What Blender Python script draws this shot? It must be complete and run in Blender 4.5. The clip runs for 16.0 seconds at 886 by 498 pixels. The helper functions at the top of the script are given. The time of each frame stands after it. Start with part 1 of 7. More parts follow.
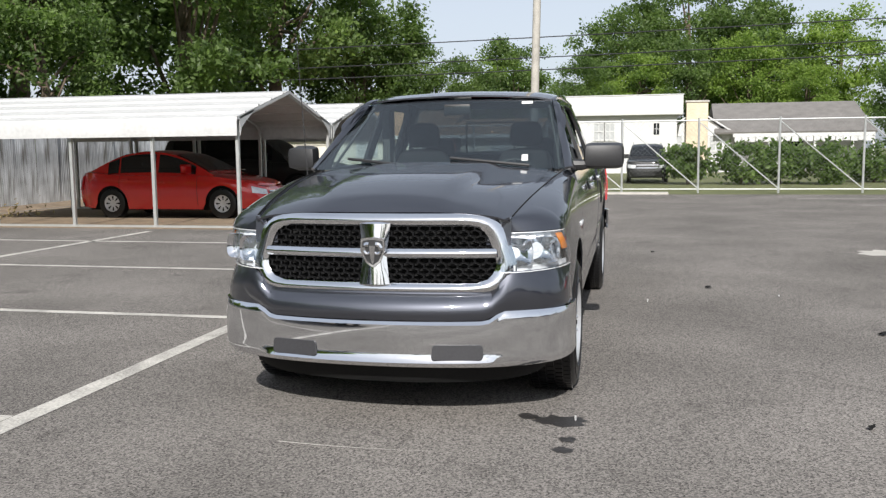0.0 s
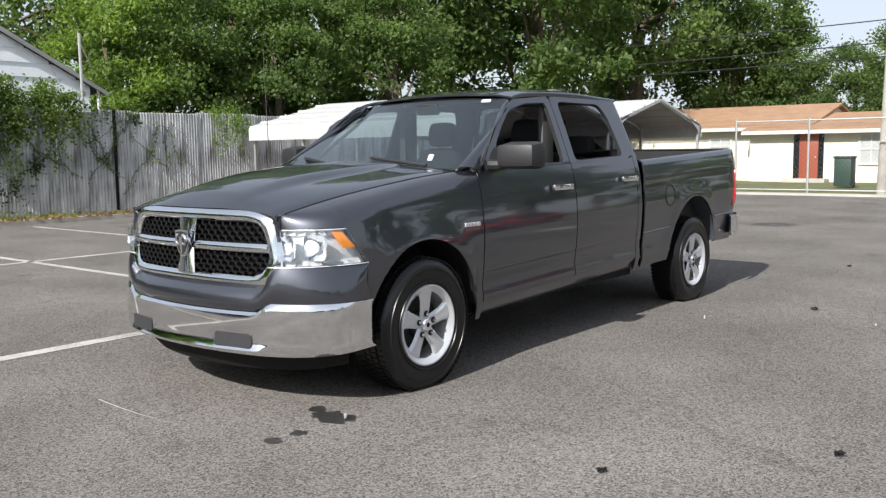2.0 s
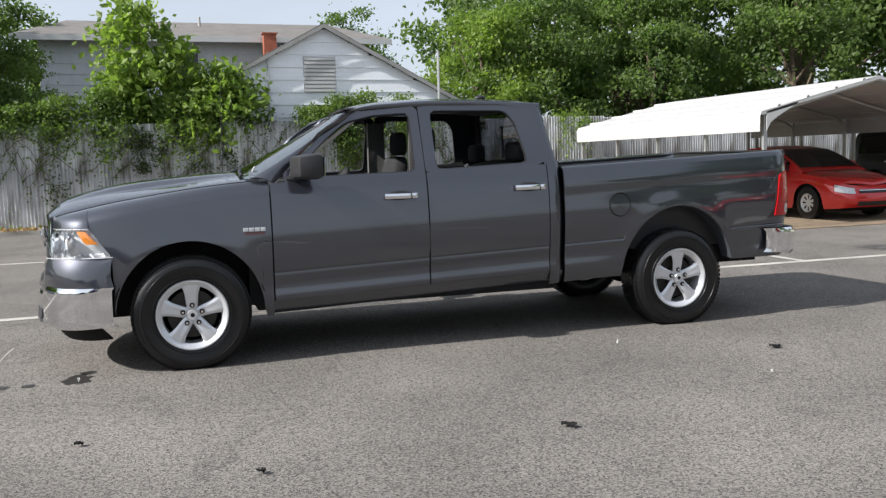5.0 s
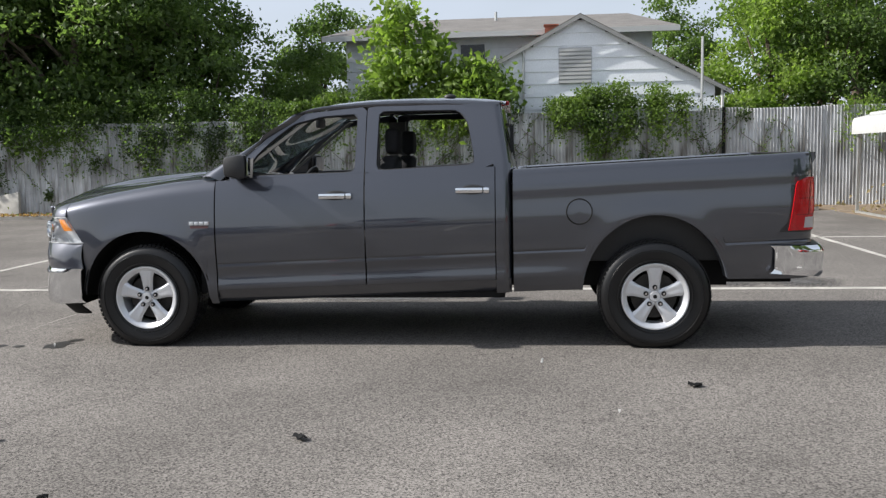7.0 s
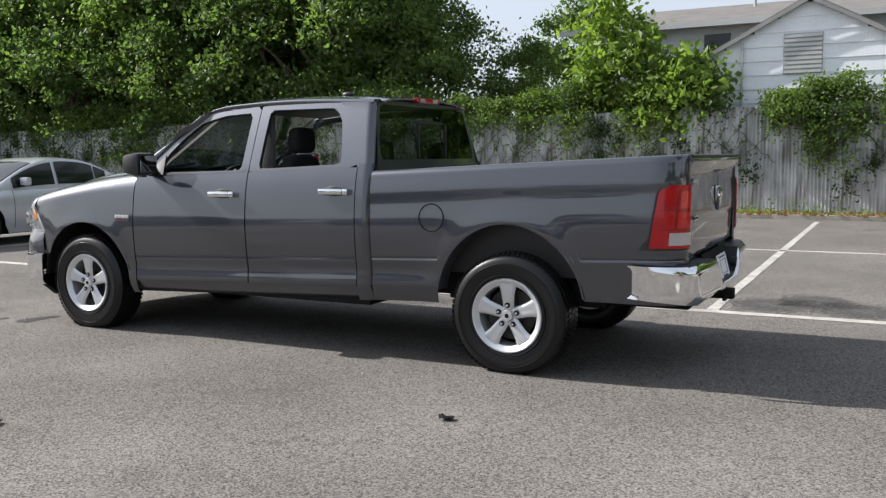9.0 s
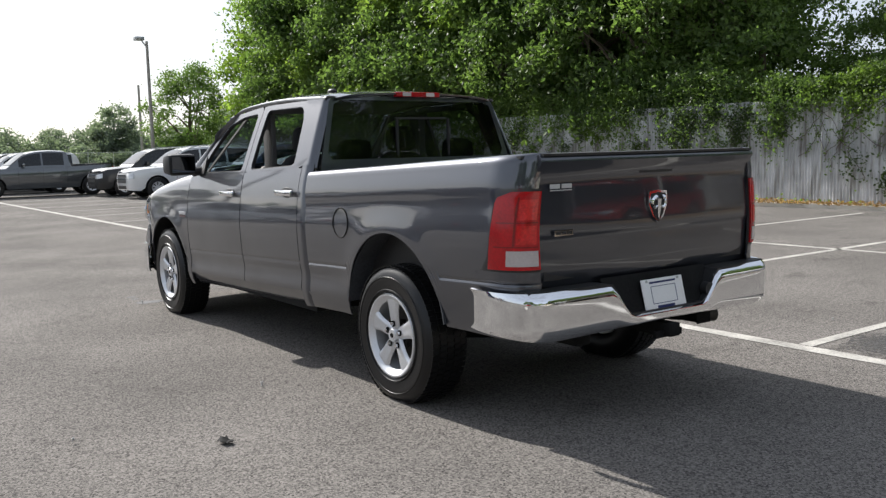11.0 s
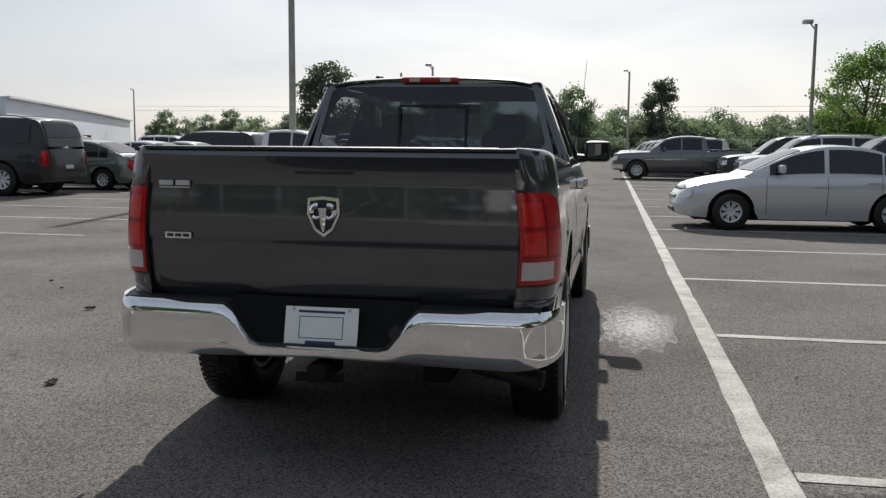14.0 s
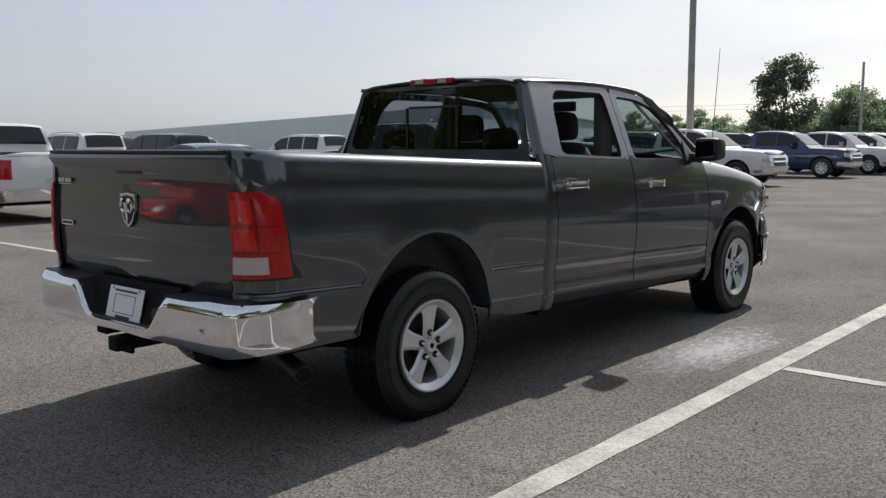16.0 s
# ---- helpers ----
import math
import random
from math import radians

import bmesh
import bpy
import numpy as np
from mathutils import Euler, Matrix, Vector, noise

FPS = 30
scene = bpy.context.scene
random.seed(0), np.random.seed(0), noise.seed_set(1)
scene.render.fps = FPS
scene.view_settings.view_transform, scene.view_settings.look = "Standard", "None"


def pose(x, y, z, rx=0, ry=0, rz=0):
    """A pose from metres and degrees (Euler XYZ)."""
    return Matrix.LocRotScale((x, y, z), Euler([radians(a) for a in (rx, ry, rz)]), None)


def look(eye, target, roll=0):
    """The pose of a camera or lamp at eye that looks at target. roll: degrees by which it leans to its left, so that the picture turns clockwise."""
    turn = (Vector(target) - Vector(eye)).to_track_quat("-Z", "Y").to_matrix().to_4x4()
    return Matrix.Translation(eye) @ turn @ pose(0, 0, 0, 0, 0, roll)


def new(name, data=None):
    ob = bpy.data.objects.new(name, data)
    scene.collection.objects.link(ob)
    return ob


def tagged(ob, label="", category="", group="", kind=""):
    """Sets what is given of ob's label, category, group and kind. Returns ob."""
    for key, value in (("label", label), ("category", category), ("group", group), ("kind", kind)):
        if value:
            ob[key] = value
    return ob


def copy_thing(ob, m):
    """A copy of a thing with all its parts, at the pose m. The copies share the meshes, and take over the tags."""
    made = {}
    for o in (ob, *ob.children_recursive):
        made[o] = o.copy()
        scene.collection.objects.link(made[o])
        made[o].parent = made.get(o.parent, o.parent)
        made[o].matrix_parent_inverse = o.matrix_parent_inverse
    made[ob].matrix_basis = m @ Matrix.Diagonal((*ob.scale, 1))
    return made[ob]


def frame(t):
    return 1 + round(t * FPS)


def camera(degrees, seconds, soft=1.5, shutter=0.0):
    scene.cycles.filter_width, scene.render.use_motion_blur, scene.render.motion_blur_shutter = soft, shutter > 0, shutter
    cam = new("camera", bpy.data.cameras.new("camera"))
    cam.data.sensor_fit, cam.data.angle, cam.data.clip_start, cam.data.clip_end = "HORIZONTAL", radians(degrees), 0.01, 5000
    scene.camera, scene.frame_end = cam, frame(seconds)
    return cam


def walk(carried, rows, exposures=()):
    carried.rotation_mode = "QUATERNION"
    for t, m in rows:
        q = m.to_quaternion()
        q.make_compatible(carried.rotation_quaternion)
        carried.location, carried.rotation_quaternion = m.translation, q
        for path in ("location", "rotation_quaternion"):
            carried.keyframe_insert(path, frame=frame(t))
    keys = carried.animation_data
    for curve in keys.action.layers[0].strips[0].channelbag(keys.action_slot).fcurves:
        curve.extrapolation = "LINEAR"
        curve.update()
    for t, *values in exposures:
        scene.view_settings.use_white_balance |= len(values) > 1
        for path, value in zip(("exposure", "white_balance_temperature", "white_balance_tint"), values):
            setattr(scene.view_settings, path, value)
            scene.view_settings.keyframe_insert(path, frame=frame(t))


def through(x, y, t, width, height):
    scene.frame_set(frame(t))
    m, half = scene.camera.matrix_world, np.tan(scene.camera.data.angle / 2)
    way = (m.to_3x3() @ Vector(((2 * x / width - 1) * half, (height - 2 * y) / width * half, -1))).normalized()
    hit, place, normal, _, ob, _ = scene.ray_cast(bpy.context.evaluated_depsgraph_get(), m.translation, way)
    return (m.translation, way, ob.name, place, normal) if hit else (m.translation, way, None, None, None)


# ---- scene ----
cam = camera(53.4, 16.0, soft=1.35)
PATH = [
    (0, (1.301, -5.227, 1.404), (0.87, -3.287, 1.182), -0.6),
    (0.5, (2.107, -5.058, 1.406), (1.457, -3.18, 1.184), -1.1),
    (1, (2.894, -4.788, 1.4), (2.046, -2.99, 1.181), -0.7),
    (1.5, (3.611, -4.389, 1.402), (2.546, -2.71, 1.188), -0.6),
    (2, (4.252, -3.892, 1.388), (2.994, -2.352, 1.169), -0.7),
    (2.5, (4.857, -3.356, 1.399), (3.41, -1.995, 1.172), -0.8),
    (3, (5.408, -2.8, 1.433), (3.833, -1.59, 1.197), -0.9),
    (5.3, (7.299, 0.284, 1.381), (5.367, 0.759, 1.175), -1.6),
    (5.5, (7.39, 0.582, 1.411), (5.438, 0.967, 1.2), -1.6),
    (6, (7.421, 1.379, 1.405), (5.441, 1.565, 1.198), -1.5),
    (6.5, (7.41, 2.182, 1.397), (5.421, 2.16, 1.191), -1.3),
    (7, (7.306, 2.978, 1.405), (5.329, 2.76, 1.196), -1.1),
    (7.5, (7.14, 3.802, 1.391), (5.196, 3.381, 1.182), -1.4),
    (8, (6.864, 4.591, 1.396), (4.975, 3.97, 1.188), -1.7),
    (8.5, (6.499, 5.325, 1.427), (4.666, 4.555, 1.209), -1.3),
    (9, (6.054, 5.991, 1.391), (4.288, 5.076, 1.183), -0.6),
    (9.5, (5.519, 6.602, 1.39), (3.862, 5.502, 1.176), -0.9),
    (10, (4.896, 7.16, 1.428), (3.418, 5.834, 1.193), -1.9),
    (10.2, (4.658, 7.348, 1.43), (3.244, 5.954, 1.194), -2.1),
    (12.3, (1.487, 8.595, 1.364), (0.912, 6.692, 1.148), -0.3),
    (12.5, (1.164, 8.624, 1.384), (0.707, 6.69, 1.162), -0.5),
    (13, (0.373, 8.634, 1.388), (0.185, 6.656, 1.158), 0.4),
    (13.5, (-0.398, 8.55, 1.392), (-0.303, 6.565, 1.161), 0.2),
    (14, (-1.151, 8.393, 1.4), (-0.786, 6.441, 1.166), 0.5),
    (14.5, (-1.823, 8.117, 1.402), (-1.207, 6.229, 1.167), 0.2),
    (15, (-2.552, 7.828, 1.404), (-1.637, 6.065, 1.169), -0.4),
    (15.5, (-3.256, 7.493, 1.413), (-2.136, 5.853, 1.177), -0.5),
    (16, (-3.93, 7.105, 1.408), (-2.619, 5.612, 1.172), -0.3),
]
walk(cam, [(t, look(eye, target, roll)) for t, eye, target, roll in PATH],
     [(0, 0.5), (1.5, 0.58), (3, 0.75), (7, 0.65), (10.2, 0.75), (12.3, 0.3), (14, 0.03), (15, -0.03), (16, 0.17)])

# ---- world, sun, exposure ----
SUN_DIR = Vector((0.125, -1.0, 0.735)).normalized()
world = bpy.data.worlds.new("sky")
scene.world = world
world.use_nodes = True
wn = world.node_tree.nodes
sky = wn.new("ShaderNodeTexSky")
sky.sky_type = "NISHITA"
sky.sun_disc = False
sky.sun_elevation = math.asin(SUN_DIR.z)
sky.sun_rotation = math.atan2(SUN_DIR.x, SUN_DIR.y)
sky.air_density, sky.dust_density, sky.ozone_density = 1.0, 1.7, 1.0
wn["Background"].inputs["Strength"].default_value = 0.095
pale = wn.new("ShaderNodeHueSaturation")
pale.inputs["Saturation"].default_value, pale.inputs["Value"].default_value = 0.5, 1.0
haze = wn.new("ShaderNodeMix")  # thin high haze, slightly uneven, over the whole sky
haze.data_type = "RGBA"
toward = wn.new("ShaderNodeTexCoord")
flat = wn.new("ShaderNodeMapping")
flat.inputs["Scale"].default_value = (1.0, 1.0, 3.5)
veil = wn.new("ShaderNodeTexNoise")
veil.inputs["Scale"].default_value, veil.inputs["Detail"].default_value, veil.inputs["Distortion"].default_value = 2.2, 5.0, 0.6
amount = wn.new("ShaderNodeMapRange")
amount.inputs["From Min"].default_value, amount.inputs["From Max"].default_value = 0.3, 0.7
amount.inputs["To Min"].default_value, amount.inputs["To Max"].default_value = 0.34, 0.64
world.node_tree.links.new(toward.outputs["Generated"], flat.inputs["Vector"])
world.node_tree.links.new(flat.outputs[0], veil.inputs["Vector"])
world.node_tree.links.new(veil.outputs[0], amount.inputs["Value"])
world.node_tree.links.new(amount.outputs[0], haze.inputs["Factor"])
haze.inputs[7].default_value = (5.0, 5.6, 6.7, 1)
world.node_tree.links.new(sky.outputs[0], pale.inputs["Color"])
world.node_tree.links.new(pale.outputs[0], haze.inputs[6])
world.node_tree.links.new(haze.outputs[2], wn["Background"].inputs["Color"])
sun = new("sun", bpy.data.lights.new("sun", "SUN"))
sun.data.energy, sun.data.angle, sun.data.color = 4.6, radians(0.6), (1.0, 0.968, 0.93)
sun.matrix_basis = look((0, 0, 40), Vector((0, 0, 40)) - SUN_DIR)

# ---- materials ----


def nodes_of(name):
    m = bpy.data.materials.new(name)
    m.use_nodes = True
    return m, m.node_tree.nodes, m.node_tree.links, m.node_tree.nodes["Principled BSDF"]


def surface(name, color, rough=0.6, metal=0.0, vary=0.15, scale=6.0, fine=80.0, bump=0.0, coat=0.0, per="", tint=0.0, spec=0.5):
    """A plain surface with variation at two scales. per: 'object' or 'island' adds a random shade per piece."""
    m, n, l, p = nodes_of(name)
    tc = n.new("ShaderNodeTexCoord")
    big, small = n.new("ShaderNodeTexNoise"), n.new("ShaderNodeTexNoise")
    big.inputs["Scale"].default_value, small.inputs["Scale"].default_value = scale, fine
    big.inputs["Detail"].default_value, small.inputs["Detail"].default_value = 4, 2
    for t in (big, small):
        l.new(tc.outputs["Object"], t.inputs["Vector"])
    add = n.new("ShaderNodeMath")
    add.operation = "ADD"
    l.new(big.outputs["Fac"], add.inputs[0])
    l.new(small.outputs["Fac"], add.inputs[1])
    rng = n.new("ShaderNodeMapRange")
    rng.inputs["From Min"].default_value, rng.inputs["From Max"].default_value = 0.6, 1.4
    rng.inputs["To Min"].default_value, rng.inputs["To Max"].default_value = 1 - vary, 1 + vary
    l.new(add.outputs[0], rng.inputs["Value"])
    fac = rng.outputs[0]
    if per:
        src = n.new("ShaderNodeObjectInfo") if per == "object" else n.new("ShaderNodeNewGeometry")
        r2 = n.new("ShaderNodeMapRange")
        r2.inputs["To Min"].default_value, r2.inputs["To Max"].default_value = 1 - tint, 1 + tint
        l.new(src.outputs["Random" if per == "object" else "Random Per Island"], r2.inputs["Value"])
        mul = n.new("ShaderNodeMath")
        mul.operation = "MULTIPLY"
        l.new(fac, mul.inputs[0])
        l.new(r2.outputs[0], mul.inputs[1])
        fac = mul.outputs[0]
    mix = n.new("ShaderNodeVectorMath")
    mix.operation = "SCALE"
    mix.inputs[0].default_value = color
    l.new(fac, mix.inputs["Scale"])
    l.new(mix.outputs[0], p.inputs["Base Color"])
    p.inputs["Roughness"].default_value, p.inputs["Metallic"].default_value = rough, metal
    p.inputs["Coat Weight"].default_value, p.inputs["Coat Roughness"].default_value = coat, 0.03
    p.inputs["Specular IOR Level"].default_value = spec
    if bump:
        b = n.new("ShaderNodeBump")
        b.inputs["Strength"].default_value, b.inputs["Distance"].default_value = bump, 0.01
        l.new(small.outputs["Fac"], b.inputs["Height"])
        l.new(b.outputs[0], p.inputs["Normal"])
    return m


def asphalt_material():
    m, n, l, p = nodes_of("asphalt")
    tc = n.new("ShaderNodeTexCoord")
    grain = n.new("ShaderNodeTexVoronoi")
    grain.inputs["Scale"].default_value = 115
    mid = n.new("ShaderNodeTexNoise")
    mid.inputs["Scale"].default_value, mid.inputs["Detail"].default_value = 75, 5
    patch = n.new("ShaderNodeTexNoise")
    patch.inputs["Scale"].default_value, patch.inputs["Detail"].default_value = 0.6, 7
    stain = n.new("ShaderNodeTexNoise")
    stain.inputs["Scale"].default_value, stain.inputs["Detail"].default_value = 1.7, 6
    for t in (grain, mid, patch, stain):
        l.new(tc.outputs["Object"], t.inputs["Vector"])
    ramp = n.new("ShaderNodeValToRGB")
    ramp.color_ramp.elements[0].color, ramp.color_ramp.elements[1].color = (0.046, 0.043, 0.041, 1), (0.255, 0.236, 0.216, 1)
    ramp.color_ramp.elements[0].position, ramp.color_ramp.elements[1].position = 0.28, 0.78
    add = n.new("ShaderNodeMath")
    add.operation = "MULTIPLY_ADD"
    l.new(grain.outputs["Color"], add.inputs[0])
    add.inputs[1].default_value = 0.56
    sub = n.new("ShaderNodeMath")
    sub.operation = "MULTIPLY"
    sub.inputs[1].default_value = 0.5
    l.new(mid.outputs["Fac"], sub.inputs[0])
    l.new(sub.outputs[0], add.inputs[2])
    chip = n.new("ShaderNodeTexNoise")
    chip.inputs["Scale"].default_value, chip.inputs["Detail"].default_value = 170, 1
    l.new(tc.outputs["Object"], chip.inputs["Vector"])
    bright = n.new("ShaderNodeMapRange")
    bright.inputs["From Min"].default_value, bright.inputs["From Max"].default_value = 0.6, 0.7
    bright.inputs["To Min"].default_value, bright.inputs["To Max"].default_value = 0.0, 0.42
    l.new(chip.outputs["Fac"], bright.inputs["Value"])
    plus = n.new("ShaderNodeMath")
    plus.operation = "ADD"
    l.new(add.outputs[0], plus.inputs[0])
    l.new(bright.outputs[0], plus.inputs[1])
    l.new(plus.outputs[0], ramp.inputs["Fac"])
    r = n.new("ShaderNodeMapRange")
    r.inputs["From Min"].default_value, r.inputs["From Max"].default_value = 0.3, 0.7
    r.inputs["To Min"].default_value, r.inputs["To Max"].default_value = 0.78, 1.2
    l.new(patch.outputs["Fac"], r.inputs["Value"])
    r2 = n.new("ShaderNodeMapRange")
    r2.inputs["From Min"].default_value, r2.inputs["From Max"].default_value = 0.62, 0.74
    r2.inputs["To Min"].default_value, r2.inputs["To Max"].default_value = 1.0, 0.72
    l.new(stain.outputs["Fac"], r2.inputs["Value"])
    mm = n.new("ShaderNodeMath")
    mm.operation = "MULTIPLY"
    l.new(r.outputs[0], mm.inputs[0])
    l.new(r2.outputs[0], mm.inputs[1])
    # fine wandering cracks, broken up into stretches
    warp = n.new("ShaderNodeTexNoise")
    warp.inputs["Scale"].default_value, warp.inputs["Detail"].default_value = 1.3, 6
    l.new(tc.outputs["Object"], warp.inputs["Vector"])
    bend = n.new("ShaderNodeVectorMath")
    bend.operation = "MULTIPLY_ADD"
    bend.inputs[1].default_value = (0.9, 0.9, 0.0)
    l.new(warp.outputs["Color"], bend.inputs[0])
    l.new(tc.outputs["Object"], bend.inputs[2])
    net = n.new("ShaderNodeTexVoronoi")
    net.feature = "DISTANCE_TO_EDGE"
    net.inputs["Scale"].default_value = 0.34
    l.new(bend.outputs[0], net.inputs["Vector"])
    line = n.new("ShaderNodeMapRange")
    line.inputs["From Min"].default_value, line.inputs["From Max"].default_value = 0.0015, 0.0055
    line.inputs["To Min"].default_value, line.inputs["To Max"].default_value = 0.22, 0.0
    l.new(net.outputs["Distance"], line.inputs["Value"])
    gate = n.new("ShaderNodeMapRange")
    gate.inputs["From Min"].default_value, gate.inputs["From Max"].default_value = 0.5, 0.58
    l.new(patch.outputs["Fac"], gate.inputs["Value"])
    crack = n.new("ShaderNodeMath")
    crack.operation = "MULTIPLY"
    l.new(line.outputs[0], crack.inputs[0])
    l.new(gate.outputs[0], crack.inputs[1])
    keep = n.new("ShaderNodeMath")
    keep.operation = "SUBTRACT"
    l.new(mm.outputs[0], keep.inputs[0])
    l.new(crack.outputs[0], keep.inputs[1])
    sc = n.new("ShaderNodeVectorMath")
    sc.operation = "SCALE"
    l.new(ramp.outputs[0], sc.inputs[0])
    l.new(keep.outputs[0], sc.inputs["Scale"])
    l.new(sc.outputs[0], p.inputs["Base Color"])
    p.inputs["Roughness"].default_value = 1.0
    p.inputs["Specular IOR Level"].default_value = 0.08
    b = n.new("ShaderNodeBump")
    b.inputs["Strength"].default_value, b.inputs["Distance"].default_value = 0.5, 0.006
    l.new(add.outputs[0], b.inputs["Height"])
    l.new(b.outputs[0], p.inputs["Normal"])
    return m


def leaf_material(name, dark, light, through=0.42):
    m, n, l, p = nodes_of(name)
    geo = n.new("ShaderNodeNewGeometry")
    tc = n.new("ShaderNodeTexCoord")
    clump = n.new("ShaderNodeTexNoise")
    clump.inputs["Scale"].default_value, clump.inputs["Detail"].default_value = 0.55, 3
    l.new(tc.outputs["Object"], clump.inputs["Vector"])
    mixv = n.new("ShaderNodeMath")
    mixv.operation = "MULTIPLY_ADD"
    mixv.inputs[1].default_value = 0.4
    l.new(geo.outputs["Random Per Island"], mixv.inputs[0])
    half = n.new("ShaderNodeMapRange")
    half.inputs["From Min"].default_value, half.inputs["From Max"].default_value = 0.32, 0.68
    half.inputs["To Min"].default_value, half.inputs["To Max"].default_value = 0.0, 0.62
    l.new(clump.outputs["Fac"], half.inputs["Value"])
    l.new(half.outputs[0], mixv.inputs[2])
    ramp = n.new("ShaderNodeValToRGB")
    ramp.color_ramp.elements[0].color, ramp.color_ramp.elements[1].color = (*dark, 1), (*light, 1)
    l.new(mixv.outputs[0], ramp.inputs["Fac"])
    l.new(ramp.outputs[0], p.inputs["Base Color"])
    p.inputs["Roughness"].default_value = 0.5
    p.inputs["Specular IOR Level"].default_value = 0.4
    tr = n.new("ShaderNodeBsdfTranslucent")
    shine = n.new("ShaderNodeMix")
    shine.data_type, shine.blend_type = "RGBA", "MULTIPLY"
    shine.inputs["Factor"].default_value = 1.0
    shine.inputs[7].default_value = (1.8, 2.0, 1.25, 1)  # light through a leaf is yellower
    l.new(ramp.outputs[0], shine.inputs[6])
    l.new(shine.outputs[2], tr.inputs["Color"])
    mix = n.new("ShaderNodeMixShader")
    mix.inputs[0].default_value = through
    l.new(p.outputs[0], mix.inputs[1])
    l.new(tr.outputs[0], mix.inputs[2])
    l.new(mix.outputs[0], n["Material Output"].inputs["Surface"])
    return m


def glass_material(name, color, rough=0.0, gloss=0.05):
    """Thin glass: a clear pane with a real gloss."""
    m, n, l, p = nodes_of(name)
    tr = n.new("ShaderNodeBsdfTransparent")
    tr.inputs[0].default_value = (*color, 1)
    gl = n.new("ShaderNodeBsdfGlossy")
    gl.inputs["Roughness"].default_value = rough
    lw = n.new("ShaderNodeLayerWeight")
    lw.inputs[0].default_value = 0.5
    pw = n.new("ShaderNodeMath")
    pw.operation = "POWER"
    pw.inputs[1].default_value = 4.0
    l.new(lw.outputs["Facing"], pw.inputs[0])
    fr = n.new("ShaderNodeMath")
    fr.operation = "MULTIPLY_ADD"
    fr.inputs[1].default_value, fr.inputs[2].default_value = 0.9, gloss
    l.new(pw.outputs[0], fr.inputs[0])
    mix = n.new("ShaderNodeMixShader")
    l.new(fr.outputs[0], mix.inputs[0])
    l.new(tr.outputs[0], mix.inputs[1])
    l.new(gl.outputs[0], mix.inputs[2])
    l.new(mix.outputs[0], n["Material Output"].inputs["Surface"])
    return m


def corrugated_material():
    """Weathered galvanised sheet: grey, with rusty and mossy streaks that run down."""
    m, n, l, p = nodes_of("galvanised_sheet")
    tc = n.new("ShaderNodeTexCoord")
    mp = n.new("ShaderNodeMapping")
    mp.inputs["Scale"].default_value = (4.0, 4.0, 0.45)
    l.new(tc.outputs["Object"], mp.inputs[0])
    st = n.new("ShaderNodeTexNoise")
    st.inputs["Scale"].default_value, st.inputs["Detail"].default_value = 2.2, 6
    l.new(mp.outputs[0], st.inputs["Vector"])
    bl = n.new("ShaderNodeTexNoise")
    bl.inputs["Scale"].default_value, bl.inputs["Detail"].default_value = 1.1, 5
    l.new(tc.outputs["Object"], bl.inputs["Vector"])
    ramp = n.new("ShaderNodeValToRGB")
    e = ramp.color_ramp.elements
    e[0].position, e[0].color = 0.3, (0.2, 0.185, 0.16, 1)
    e[1].position, e[1].color = 0.5, (0.6, 0.615, 0.625, 1)
    k = e.new(0.78)
    k.color = (0.8, 0.815, 0.83, 1)
    l.new(st.outputs["Fac"], ramp.inputs["Fac"])
    r2 = n.new("ShaderNodeMapRange")
    r2.inputs["From Min"].default_value, r2.inputs["From Max"].default_value = 0.35, 0.65
    r2.inputs["To Min"].default_value, r2.inputs["To Max"].default_value = 0.62, 1.12
    l.new(bl.outputs["Fac"], r2.inputs["Value"])
    oi = n.new("ShaderNodeObjectInfo")
    r3 = n.new("ShaderNodeMapRange")
    r3.inputs["To Min"].default_value, r3.inputs["To Max"].default_value = 0.84, 1.1
    l.new(oi.outputs["Random"], r3.inputs["Value"])
    mm = n.new("ShaderNodeMath")
    mm.operation = "MULTIPLY"
    l.new(r2.outputs[0], mm.inputs[0])
    l.new(r3.outputs[0], mm.inputs[1])
    sc = n.new("ShaderNodeVectorMath")
    sc.operation = "SCALE"
    l.new(ramp.outputs[0], sc.inputs[0])
    l.new(mm.outputs[0], sc.inputs["Scale"])
    l.new(sc.outputs[0], p.inputs["Base Color"])
    p.inputs["Roughness"].default_value, p.inputs["Metallic"].default_value = 0.6, 0.15
    return m


